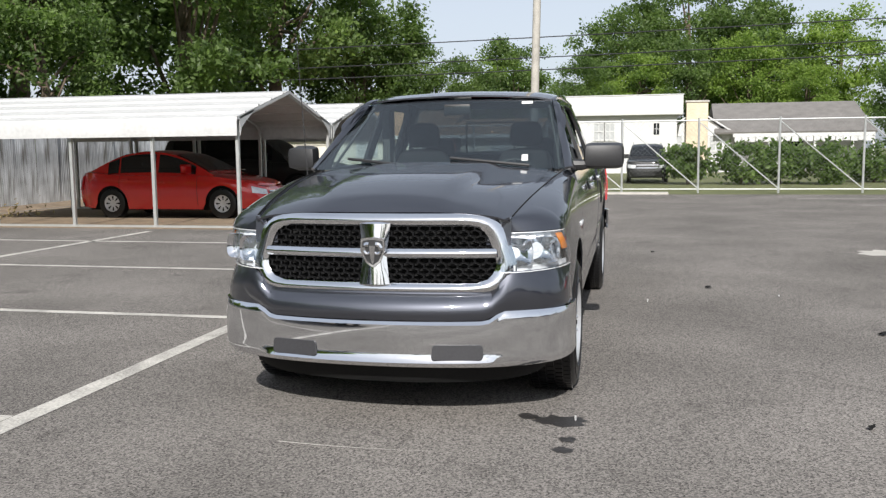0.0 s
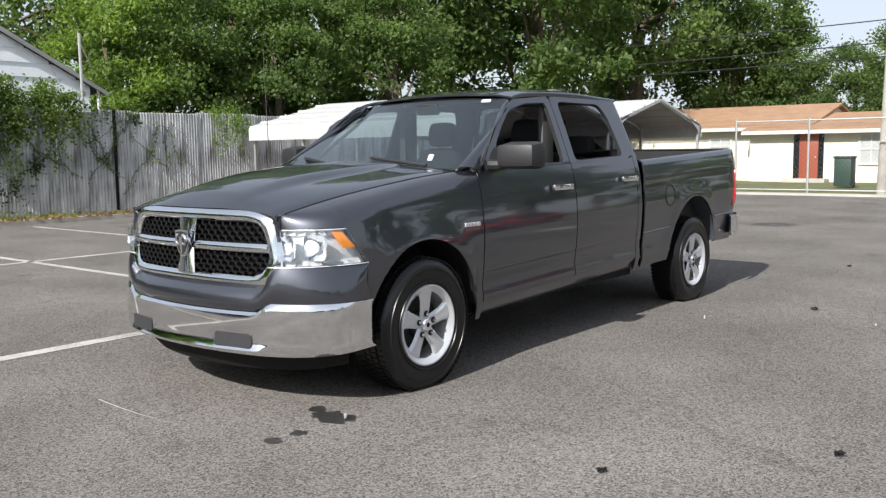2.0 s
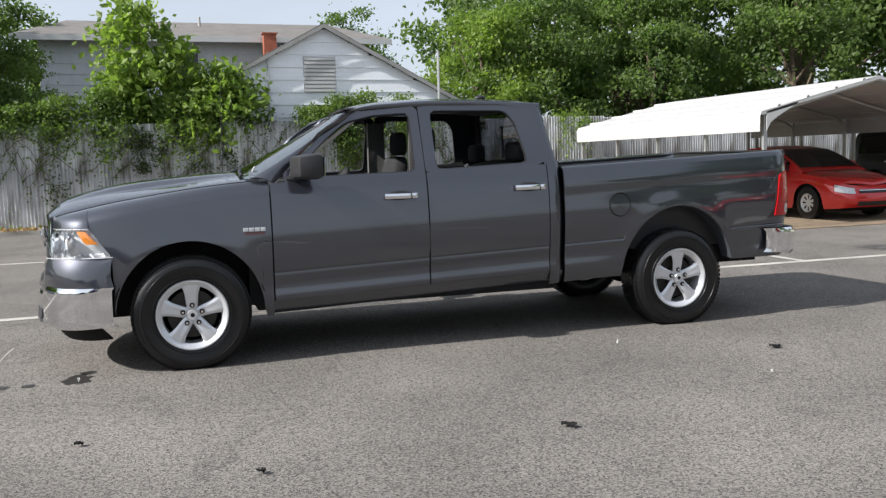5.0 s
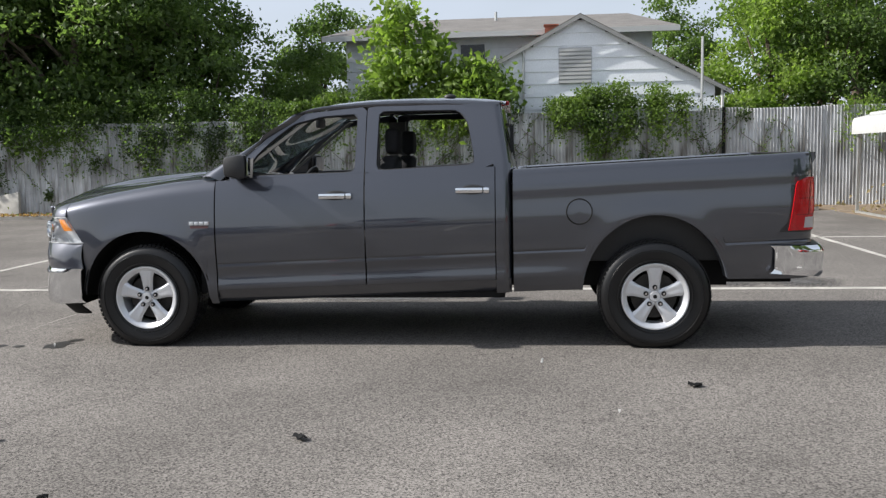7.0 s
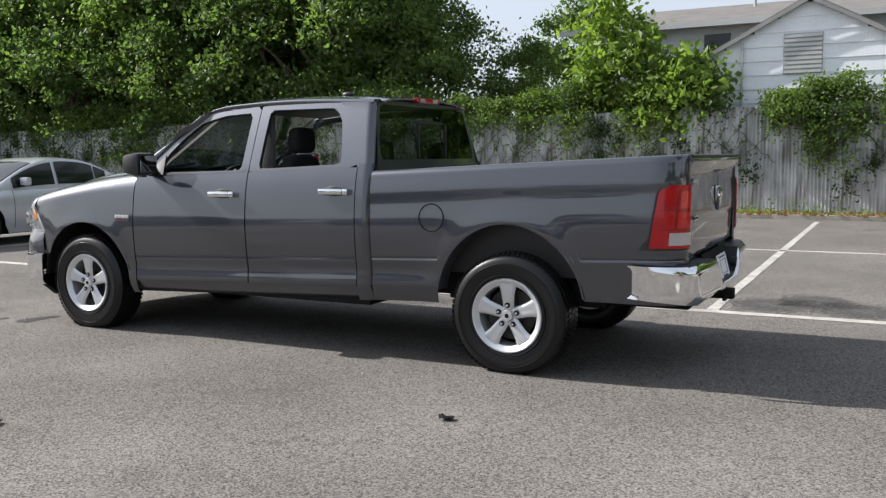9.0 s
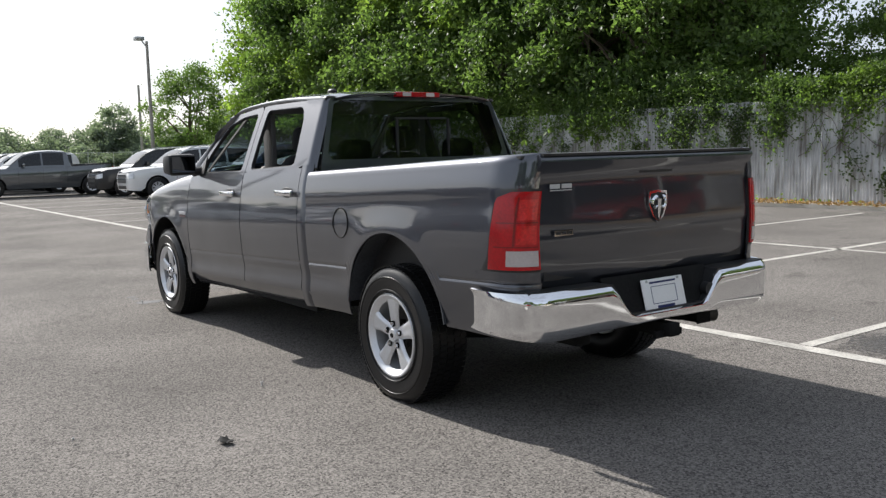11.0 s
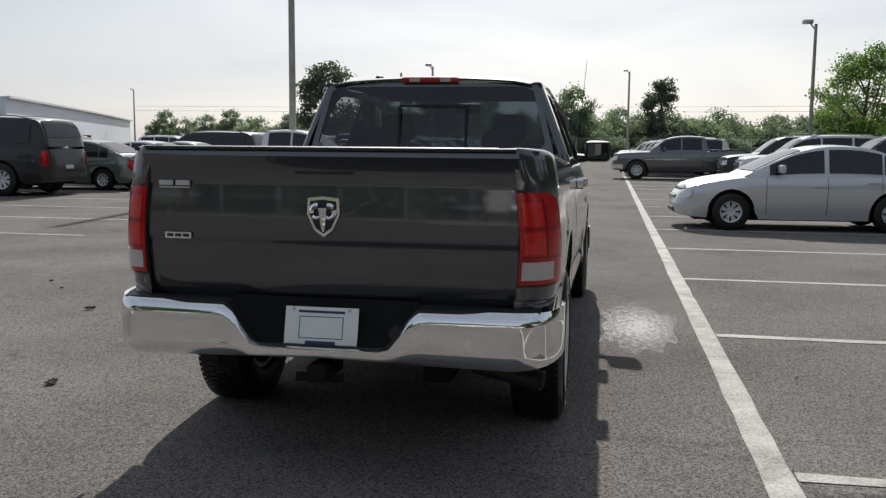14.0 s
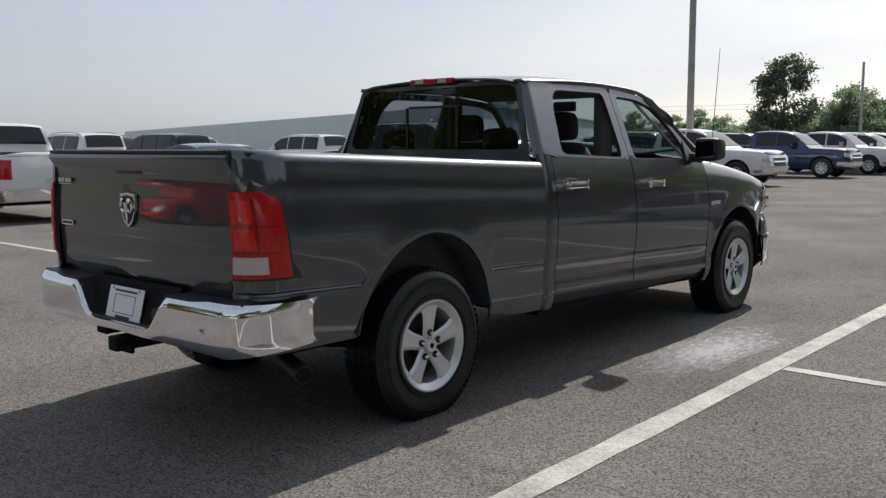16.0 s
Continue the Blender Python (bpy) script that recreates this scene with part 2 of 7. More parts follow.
def paint(name, color, metal=0.55, rough=0.18, coat_ior=1.5):
    m, n, l, p = nodes_of(name)
    tc = n.new("ShaderNodeTexCoord")
    fl = n.new("ShaderNodeTexNoise")
    fl.inputs["Scale"].default_value = 900
    l.new(tc.outputs["Object"], fl.inputs["Vector"])
    dust = n.new("ShaderNodeTexNoise")
    dust.inputs["Scale"].default_value, dust.inputs["Detail"].default_value = 2.5, 5
    l.new(tc.outputs["Object"], dust.inputs["Vector"])
    r = n.new("ShaderNodeMapRange")
    r.inputs["To Min"].default_value, r.inputs["To Max"].default_value = 0.9, 1.1
    l.new(fl.outputs["Fac"], r.inputs["Value"])
    sc = n.new("ShaderNodeVectorMath")
    sc.operation = "SCALE"
    sc.inputs[0].default_value = color
    l.new(r.outputs[0], sc.inputs["Scale"])
    l.new(sc.outputs[0], p.inputs["Base Color"])
    rr = n.new("ShaderNodeMapRange")
    rr.inputs["To Min"].default_value, rr.inputs["To Max"].default_value = rough * 0.85, rough * 1.2
    l.new(dust.outputs["Fac"], rr.inputs["Value"])
    l.new(rr.outputs[0], p.inputs["Roughness"])
    p.inputs["Metallic"].default_value = metal
    p.inputs["Coat Weight"].default_value, p.inputs["Coat Roughness"].default_value = 1.0, 0.045
    p.inputs["Coat IOR"].default_value = coat_ior
    return m


M_ASPHALT = asphalt_material()
M_LINE = surface("road_paint", (0.41, 0.392, 0.355), 0.85, vary=0.55, scale=4, fine=70, bump=0.4)
M_GRASS = surface("grass_ground", (0.11, 0.12, 0.045), 0.95, vary=0.5, scale=0.8, fine=25, bump=0.5)
M_SOIL = surface("soil", (0.2, 0.15, 0.1), 0.95, vary=0.45, scale=3, fine=45, bump=0.6)
M_CONCRETE = surface("concrete", (0.42, 0.4, 0.36), 0.85, vary=0.25, scale=2, fine=60, bump=0.25)
M_SHEET = corrugated_material()
M_PAINT = paint("dark_grey_metallic_paint", (0.048, 0.052, 0.066), 0.86, 0.44, 1.82)
M_CHROME = surface("chrome", (0.82, 0.83, 0.85), 0.045, 1.0, vary=0.04)
M_BLACK = surface("black_plastic", (0.018, 0.018, 0.019), 0.5, vary=0.2)
# near-black for underbody parts, and for shade painted into gaps, recesses and openings
M_GAP = surface("dark_underbody_and_gap_shade", (0.012, 0.012, 0.012), 0.8, vary=0.3, spec=0.15)
M_LINER = surface("grey_wheel_liner", (0.05, 0.054, 0.062), 0.7, vary=0.35, spec=0.25)
M_TYRE = surface("tyre_rubber", (0.007, 0.007, 0.0075), 0.34, vary=0.35, fine=160, bump=0.06, spec=0.4)
M_RIM = surface("silver_alloy", (0.66, 0.67, 0.69), 0.36, 0.55, vary=0.06, coat=0.6)
M_RIMDARK = surface("brake_iron", (0.06, 0.055, 0.05), 0.6, 0.6, vary=0.3)
M_GLASS = glass_material("clear_glass", (0.58, 0.66, 0.67), gloss=0.06)
M_TINT = glass_material("tinted_glass", (0.46, 0.48, 0.51), gloss=0.04)
M_LENS = glass_material("clear_lens", (0.93, 0.95, 0.96), 0.02)
M_RED = surface("red_lens", (0.42, 0.004, 0.008), 0.22, vary=0.3, coat=0.5, scale=14, spec=0.3)
M_AMBER = surface("amber_lens", (0.85, 0.26, 0.02), 0.15, vary=0.12, coat=1.0)
M_REFLECT = surface("lamp_reflector", (0.93, 0.93, 0.94), 0.22, 0.45, vary=0.18, scale=30, fine=110, bump=0.3)
M_WHITELENS = surface("white_lens", (0.5, 0.45, 0.44), 0.15, vary=0.1, coat=1.0)
M_SEAT = surface("dark_cloth", (0.02, 0.02, 0.022), 0.9, vary=0.2, fine=200, bump=0.2)
M_TRIM = surface("grey_interior_trim", (0.09, 0.088, 0.085), 0.7, vary=0.1)
M_WHITE = surface("white_painted_metal", (0.55, 0.55, 0.54), 0.5, vary=0.06, scale=1.5)
M_ROOFMETAL = surface("white_roof_metal", (0.45, 0.45, 0.44), 0.5, vary=0.12, scale=1.5, fine=12)
M_SIDING = surface("white_siding", (0.84, 0.87, 0.91), 0.7, vary=0.1, scale=1.2, fine=30)
M_SHINGLE = surface("grey_shingle", (0.16, 0.15, 0.14), 0.9, vary=0.3, scale=2, fine=40, bump=0.4)
M_BROWNROOF = surface("brown_shingle", (0.33, 0.2, 0.12), 0.9, vary=0.25, scale=2, fine=40, bump=0.4)
M_CREAM = surface("cream_wall", (0.62, 0.59, 0.51), 0.8, vary=0.08)
M_BRICK = surface("red_brick", (0.34, 0.1, 0.06), 0.85, vary=0.3, fine=30)
M_WOOD = surface("weathered_wood_pole", (0.36, 0.34, 0.3), 0.9, vary=0.3, scale=3, fine=50, bump=0.4)
M_STEEL = surface("galvanised_steel", (0.5, 0.51, 0.5), 0.45, 0.7, vary=0.15)
M_BLIND = surface("window_with_blinds", (0.42, 0.43, 0.43), 0.25, vary=0.2, scale=3, coat=0.8)
M_WINDOW = surface("dark_window_glass", (0.012, 0.014, 0.016), 0.05, vary=0.1)
M_BARK = surface("bark", (0.11, 0.085, 0.06), 0.95, vary=0.4, scale=8, fine=40, bump=0.6)
M_LEAF = leaf_material("leaf_green", (0.032, 0.062, 0.02), (0.15, 0.215, 0.06), 0.5)
M_LEAFB = leaf_material("leaf_bright", (0.055, 0.105, 0.02), (0.23, 0.31, 0.06), 0.45)
# distance haze is mixed into this leaf colour as a pale grey-green
M_LEAFD = leaf_material("leaf_haze_tint", (0.11, 0.135, 0.115), (0.17, 0.2, 0.15), 0.45)

M_LEAFV = leaf_material("vine_leaf", (0.035, 0.07, 0.015), (0.17, 0.24, 0.05), 0.4)
M_LEAFI = leaf_material("ivy_leaf", (0.018, 0.038, 0.012), (0.07, 0.105, 0.03), 0.3)
# dark leaf for far single trees, greyed to carry the haze
M_LEAFG = leaf_material("leaf_dark_haze_tint", (0.055, 0.07, 0.055), (0.09, 0.11, 0.08), 0.3)

# ---- mesh helpers ----


def thing(name, label, category, loc=(0, 0, 0), rz=0, group="", kind=""):
    ob = new(name)
    ob.matrix_basis = pose(*loc, 0, 0, rz)
    return tagged(ob, label, category, group, kind)


def finish(bm, name, angle=35):
    me = bpy.data.meshes.new(name)
    bm.to_mesh(me)
    bm.free()
    me.shade_smooth()
    me.set_sharp_from_angle(angle=radians(angle))
    return me


def part(name, bm, material, parent=None, label="", angle=35):
    me = finish(bm, name, angle) if isinstance(bm, bmesh.types.BMesh) else bm
    if not me.materials:
        me.materials.append(material)
    ob = new(name, me)
    if parent is not None:
        ob.parent = parent
    return tagged(ob, label)


def spline(points):
    """A smooth curve through a few (s, value) pairs."""
    xs, ys = [p[0] for p in points], [p[1] for p in points]
    k = len(xs)
    ms = [(ys[min(i + 1, k - 1)] - ys[max(i - 1, 0)]) / (xs[min(i + 1, k - 1)] - xs[max(i - 1, 0)]) for i in range(k)]

    def at(s):
        if s <= xs[0]:
            return ys[0]
        if s >= xs[-1]:
            return ys[-1]
        i = max(j for j in range(k - 1) if xs[j] <= s)
        h = xs[i + 1] - xs[i]
        t = (s - xs[i]) / h
        return ((2 * t**3 - 3 * t**2 + 1) * ys[i] + (t**3 - 2 * t**2 + t) * h * ms[i]
                + (3 * t**2 - 2 * t**3) * ys[i + 1] + (t**3 - t**2) * h * ms[i + 1])
    return at


def sheet(fn, us, vs, thick=0.0, closed=False, sx=1):
    """A surface fn(u, v) on the given steps, as a shell of that thickness."""
    bm = bmesh.new()
    rows = []
    for u in us:
        row = []
        for v in vs:
            p = fn(u, v)
            row.append(bm.verts.new((p[0] * sx, p[1], p[2])))
        rows.append(row)
    n = len(rows)
    for i in range(n if closed else n - 1):
        for j in range(len(vs) - 1):
            a, b = rows[i], rows[(i + 1) % n]
            bm.faces.new((a[j], b[j], b[j + 1], a[j + 1]))
    bmesh.ops.remove_doubles(bm, verts=bm.verts, dist=1e-5)
    bmesh.ops.recalc_face_normals(bm, faces=bm.faces)
    if thick < 0:  # a body panel: the shell grows inwards from the outer skin
        bm.normal_update()
        mid = Vector((0, 2.0, 0.9))
        if sum(f.normal.dot(f.calc_center_median() - mid) * f.calc_area() for f in bm.faces) < 0:
            bmesh.ops.reverse_faces(bm, faces=bm.faces)
            bm.normal_update()
    if thick:
        bmesh.ops.solidify(bm, geom=bm.faces[:], thickness=abs(thick))
        bmesh.ops.recalc_face_normals(bm, faces=bm.faces)
    return bm


def steps(a, b, n):
    return [a + (b - a) * i / n for i in range(n + 1)]


def box(bm, x0, x1, y0, y1, z0, z1, bevel=0.0, turn=None):
    made = bmesh.ops.create_cube(bm, size=1.0)["verts"]
    for v in made:
        v.co = Vector(((x0 + x1) / 2 + v.co.x * (x1 - x0), (y0 + y1) / 2 + v.co.y * (y1 - y0), (z0 + z1) / 2 + v.co.z * (z1 - z0)))
    if bevel:
        edges = list({e for v in made for e in v.link_edges})
        r = bmesh.ops.bevel(bm, geom=edges, offset=bevel, segments=2, affect="EDGES", profile=0.6)
        made = list({v for f in r["faces"] for v in f.verts} | {v for v in made if v.is_valid})
    if turn is not None:
        bmesh.ops.transform(bm, matrix=turn, verts=made)
    return made


def boxed(*a, **k):
    bm = bmesh.new()
    box(bm, *a, **k)
    return bm


def tube(bm, points, radii, sides=8, caps=True):
    """A tapered tube along points."""
    rings = []
    for i, p in enumerate(points):
        p = Vector(p)
        d = (Vector(points[min(i + 1, len(points) - 1)]) - Vector(points[max(i - 1, 0)])).normalized()
        a = d.cross(Vector((0, 0, 1)) if abs(d.z) < 0.9 else Vector((1, 0, 0))).normalized()
        b = d.cross(a)
        r = radii[i] if isinstance(radii, (list, tuple)) else radii
        rings.append([bm.verts.new(p + r * (math.cos(2 * math.pi * k / sides) * a + math.sin(2 * math.pi * k / sides) * b)) for k in range(sides)])
    for r0, r1 in zip(rings, rings[1:]):
        for k in range(sides):
            bm.faces.new((r0[k], r0[(k + 1) % sides], r1[(k + 1) % sides], r1[k]))
    if caps:
        bm.faces.new(rings[0][::-1])
        bm.faces.new(rings[-1])
    return bm


def tubed(points, radii, sides=8):
    return tube(bmesh.new(), points, radii, sides)


def lathe(profile, sides=40, axis="x"):
    """A closed ring from (axial, radius) pairs turned about the x axis."""
    return sheet(lambda u, v: (profile[int(v)][0], profile[int(v)][1] * math.cos(u), profile[int(v)][1] * math.sin(u)),
                 [2 * math.pi * i / sides for i in range(sides)], range(len(profile)), closed=True)


def ring(inner, outer, to3d, thick=0.012, sx=1, rows=3):
    """A flat frame between two closed outlines, laid onto a surface."""
    n = len(inner)

    def fn(u, v):
        i = int(u) % n
        a, b = inner[i], outer[i]
        return to3d(a[0] + (b[0] - a[0]) * v, a[1] + (b[1] - a[1]) * v)
    return sheet(fn, range(n), steps(0, 1, rows), thick, closed=True, sx=sx)


def outline(corners, n=72, radius=0.03):
    """A closed outline with rounded corners, sampled evenly by angle about its middle."""
    pts = []
    k = len(corners)
    for i, c in enumerate(corners):
        c = Vector(c)
        a, b = Vector(corners[i - 1]), Vector(corners[(i + 1) % k])
        da, db = (a - c), (b - c)
        r = min(radius, da.length * 0.45, db.length * 0.45)
        p0, p1 = c + da.normalized() * r, c + db.normalized() * r
        for t in (0, 0.25, 0.5, 0.75, 1):
            pts.append((1 - t) ** 2 * p0 + 2 * t * (1 - t) * c + t**2 * p1)
    return pts


def by_angle(pts, mid, n=72):
    """Where rays from mid at even angles meet the closed outline."""
    res = []
    for i in range(n):
        a = 2 * math.pi * i / n
        d = Vector((math.cos(a), math.sin(a)))
        best = None
        for p, q in zip(pts, pts[1:] + pts[:1]):
            e, w = q - p, p - Vector(mid)
            den = d.x * e.y - d.y * e.x
            if abs(den) < 1e-9:
                continue
            t = (w.x * e.y - w.y * e.x) / den
            s = (w.x * d.y - w.y * d.x) / den
            if t > 0 and -1e-6 <= s <= 1 + 1e-6 and (best is None or t > best):
                best = t
        res.append(tuple(Vector(mid) + d * (best or 0.01)))
    return res

# ---- ground and lot ----
ground = tagged(part("ground", sheet(lambda u, v: (u, v, -0.03), steps(-700, 700, 40), steps(-700, 700, 40)), M_GRASS), "dry grass and soil ground around the lot", "ground", kind="structure")


def slab(name, x0, x1, y0, y1, z0, z1, material, label, category="pavement"):
    bm = sheet(lambda u, v: (u, v, z1), steps(x0, x1, 12), steps(y0, y1, 12))
    box(bm, x0, x1, y0, y1, z0, z1 - 0.002)
    return tagged(part(name, bm, material), label, category, kind="structure")


slab("pavement_lot", -14.1, 70, -150, 22.6, -0.2, 0.0, M_ASPHALT, "worn grey asphalt parking lot with fine stones")

LINES = [(-1.97, -1.83, -75, 9.3)]  # the long line that closes the stalls
BACK = [(-7.42, -7.30, -2.6, 9.2)]


def painted_line(x0, x1, y0, y1):
    n = max(4, int(max(x1 - x0, y1 - y0) / 0.35))
    rnd = random.Random(int((x0 * 31 + y0 * 17) * 100))
    j = [rnd.uniform(-0.006, 0.006) for _ in range(2 * n + 4)]
    if x1 - x0 > y1 - y0:
        bm = sheet(lambda u, v: (x0 + (x1 - x0) * u / n, y0 + (y1 - y0) * v + j[int(u) * 2 + int(v)], 0.004), range(n + 1), (0, 1))
    else:
        bm = sheet(lambda u, v: (x0 + (x1 - x0) * v + j[int(u) * 2 + int(v)], y0 + (y1 - y0) * u / n, 0.004), range(n + 1), (0, 1))
    ob = part("stall_line", bm, M_LINE)
    return tagged(ob, "worn white painted line on the asphalt", "road marking", "stall lines", "structure")


for a in LINES + BACK:
    painted_line(*a)
for k in range(-22, 3):
    yl = 1.64 + 2.9 * k
    if k == 2:
        painted_line(-13.0, -1.98, yl - 0.05, yl + 0.05)
    else:
        painted_line(-13.2 if k > -3 else -7.6, -1.98, yl - 0.05, yl + 0.05)
for k in range(-20, 3):
    yl = 1.7 + 2.65 * k
    painted_line(6.6, 12.4, yl - 0.05, yl + 0.05)
painted_line(5.5, 9.0, 20.2, 20.3)
painted_line(6.5, 9.5, 17.4, 17.5)

# ---- the pickup ----
truck = thing("pickup_truck", "dark grey metallic crew-cab pickup truck with chrome bumpers", "pickup truck")


def rake(y):
    return 0.035 * (y - 0.62)


SIDE = spline([(0.28, 0.88), (0.36, 0.92), (0.425, 0.935), (0.455, 0.940), (0.475, 0.939), (0.515, 0.934), (0.56, 0.934), (0.62, 0.944), (0.78, 0.955), (0.87, 0.957), (0.95, 0.952), (1.08, 0.938), (1.18, 0.919), (1.27, 0.893)])
SIDE_REAR = spline([(0.28, 0.89), (0.40, 0.915), (0.515, 0.931), (0.62, 0.944), (0.78, 0.955), (0.87, 0.957), (0.95, 0.952), (1.08, 0.938), (1.18, 0.919), (1.27, 0.893)])
WHEELS = ((0.0, 0.38, 0.49, 0.505), (3.797, 0.40, 0.51, 0.565))


def flare(y, z):
    d = 0.0
    for wy, wz, a, b in WHEELS:
        r = math.hypot((y - wy) / a, (z - wz) / b)
        d = max(d, 0.010 * math.exp(-max(0.0, r - 1.0) ** 2 / 0.03)) if r < 2 else d
    return d


def side_x(y, z):
    """Half the body's width at a height."""
    groove = 0.006 * math.exp(-((z - rake(y) - 0.63) / 0.006) ** 2)
    nose = 0.055 * (max(0.0, -0.3 - y) / 0.3) ** 2 * 0.45
    k = min(1.0, max(0.0, (y - 3.1) / 0.35))
    h = z - rake(y)
    return SIDE(h) * (1 - k) + SIDE_REAR(h) * k + flare(y, z) - groove - nose


def house_x(y, z):
    """Half the cab's width above the belt line."""
    s = max(0.0, (z - rake(y) - 1.255) / 0.5)
    return 0.893 - 0.175 * s - 0.02 * s * s


def arch(y, low):
    for wy, wz, a, b in WHEELS:
        if abs(y - wy) < a:
            return max(low, wz + b * math.sqrt(1 - ((y - wy) / a) ** 2))
    return low


def arch_steps(wy, a, n=26):
    return [wy - a * math.cos(math.pi * i / n) for i in range(n + 1)]


V_ROWS = steps(0, 0.20, 10) + [0.22, 0.234, 0.242, 0.246, 0.25, 0.254, 0.258, 0.266, 0.28] + steps(0.31, 1, 18)


def panel_z(y, low, high, v):
    """Height on a body side for v from 0 to 1; the styling groove lies at v = 0.25."""
    knee = max(0.63 + rake(y), low + 0.25 * (high - low))
    return low + (knee - low) * v / 0.25 if v < 0.25 else knee + (high - knee) * (v - 0.25) / 0.75


def panel(name, ys, low, high, sx, label="", thick=0.012, parent=None):
    bm = sheet(lambda u, v: (side_x(u, panel_z(u, low(u), high(u), v)), u, panel_z(u, low(u), high(u), v)), ys, V_ROWS, -thick, sx=sx)
    return part(name, bm, M_PAINT, parent or truck, label)


def hood_x(y):
    return 0.675 + (y + 0.9) * 0.155 - 0.03 * max(0, y + 0.9) ** 2


HOOD_Z = spline([(-0.95, 1.045), (-0.75, 1.098), (-0.45, 1.16), (0.0, 1.228), (0.3, 1.26), (0.6, 1.28)])


HOOD_MID = spline([(-0.96, 1.06), (-0.93, 1.095), (-0.9, 1.122), (-0.86, 1.15), (-0.8, 1.182), (-0.6, 1.238), (-0.36, 1.279), (-0.1, 1.304), (0.26, 1.33), (0.46, 1.335)])


LAMP_EDGE = -0.14  # the lamp's rear edge leans forward by this much


def fender(sx):
    ys = arch_steps(0.0, 0.4899) + [0.505, 0.53, 0.555]

    def fn(yb, v):
        front = max(0.0, -yb / 0.49) ** 1.5
        yt = yb + LAMP_EDGE * front
        zh, xh = HOOD_Z(yt), hood_x(yt)
        zs = zh - 0.10
        low = arch(yb, 0.33 + rake(yb))
        if v <= 1:
            z = low + (zs - low) * v
            y = yb + LAMP_EDGE * front * min(1.0, max(0.0, (z - 0.80) / 0.2))
            return (side_x(y, z), y, z)
        t = v - 1
        x0 = side_x(yt, zs)
        p = (1 - t) ** 2 * Vector((x0, zs)) + 2 * t * (1 - t) * Vector((x0 - 0.03, zh - 0.015)) + t * t * Vector((xh + 0.004, zh - 0.003))
        return (p.x, yt, p.y)
    return part("front_fender", sheet(fn, ys, steps(0, 1, 16) + steps(1, 2, 10)[1:], -0.012, sx=sx), M_PAINT, truck)


def lamp_top(u):
    return Vector((0.63 + 0.298 * (1 - max(0.0, 1 - u) ** 1.6), -0.872 + 0.245 * u ** 1.5, 0.992 + 0.004 * u))


def lamp_low(u):
    return Vector((0.638 + 0.312 * (1 - max(0.0, 1 - u) ** 1.7), -0.925 + 0.44 * u ** 1.5, 0.798 + 0.005 * u))


def brow(sx):
    """The painted strip between the headlight and the hood's edge."""
    def fn(u, v):
        yh = -0.885 + 0.255 * u
        a = Vector((hood_x(yh) + 0.003, yh, HOOD_Z(yh) - 0.003))
        b = lamp_top(u) + Vector((0, 0, 0.004))
        c = Vector((b.x - 0.03 * u, (a.y + b.y) / 2 - 0.006, a.z - 0.012))
        return (1 - v) ** 2 * b + 2 * v * (1 - v) * c + v * v * a
    return part("fender_brow", sheet(fn, steps(0, 1.0, 16), steps(0, 1, 10), -0.012, sx=sx), M_PAINT, truck)


def front_y(x):
    return -0.965 + 0.17 * x * x + 0.1 * abs(x) ** 6


def hood():
    def fn(u, v):
        yf, yr = front_y(v * 0.6) + 0.035 - 0.02 * v ** 4, 0.35 + 0.11 * v * v
        y = yf + (yr - yf) * u
        xh = hood_x(y)
        x = v * xh
        d = min(1.0, max(0.0, (0.56 - abs(v)) / 0.13))
        ridge = 0.034 * min(1.0, u * 2.2) * (0.5 + 0.5 * min(1.0, (1 - u) * 3))
        z = HOOD_Z(y) + (HOOD_MID(y) - ridge - HOOD_Z(y)) * (1 - v * v) + ridge * d * d * (3 - 2 * d)
        s = min(1.0, max(0.0, (abs(v) - 0.86) / 0.14))
        return (x, y, z - 0.012 * s * s)
    us = [0, 0.01, 0.02, 0.035, 0.05, 0.07, 0.095] + steps(0.12, 1, 20)
    return part("hood", sheet(fn, us, steps(-1, 1, 48), 0.012), M_PAINT, truck)


def fascia():
    """The painted band between grille, lamps and chrome bumper."""
    def fn(u, v):
        x = 0.962 * math.sin(u * math.pi / 2)
        k = min(1, max(0, (abs(x) - 0.60) / 0.10))
        top = 0.698 + 0.105 * k
        low = 0.56 + 0.045 * min(1.0, max(0.0, (abs(x) - 0.56) / 0.10))
        y0 = bumper_plan(u)[1] + 0.014
        y1 = (-0.965 + 0.17 * x * x) if abs(x) < 0.62 else lamp_low(1 - (1 - min(0.312, abs(x) - 0.638) / 0.312) ** (1 / 1.7) if abs(x) > 0.638 else 0.0).y
        z = low + (top - low) * v
        y = y0 + (y1 - y0) * v ** 2.4 - 0.014 * math.sin(math.pi * v)
        return (x * (1 - 0.015 * v), y, z)
    return part("front_valance", sheet(fn, steps(-1, 1, 56), steps(0, 1, 14), 0.015), M_PAINT, truck)


def bumper_plan(u):
    """Plan of the front bumper for u from -1 to 1, with corners that wrap back."""
    a = u * math.pi / 2
    return 0.982 * math.sin(a), -0.505 - 0.54 * max(0.0, math.cos(a)) ** 0.66


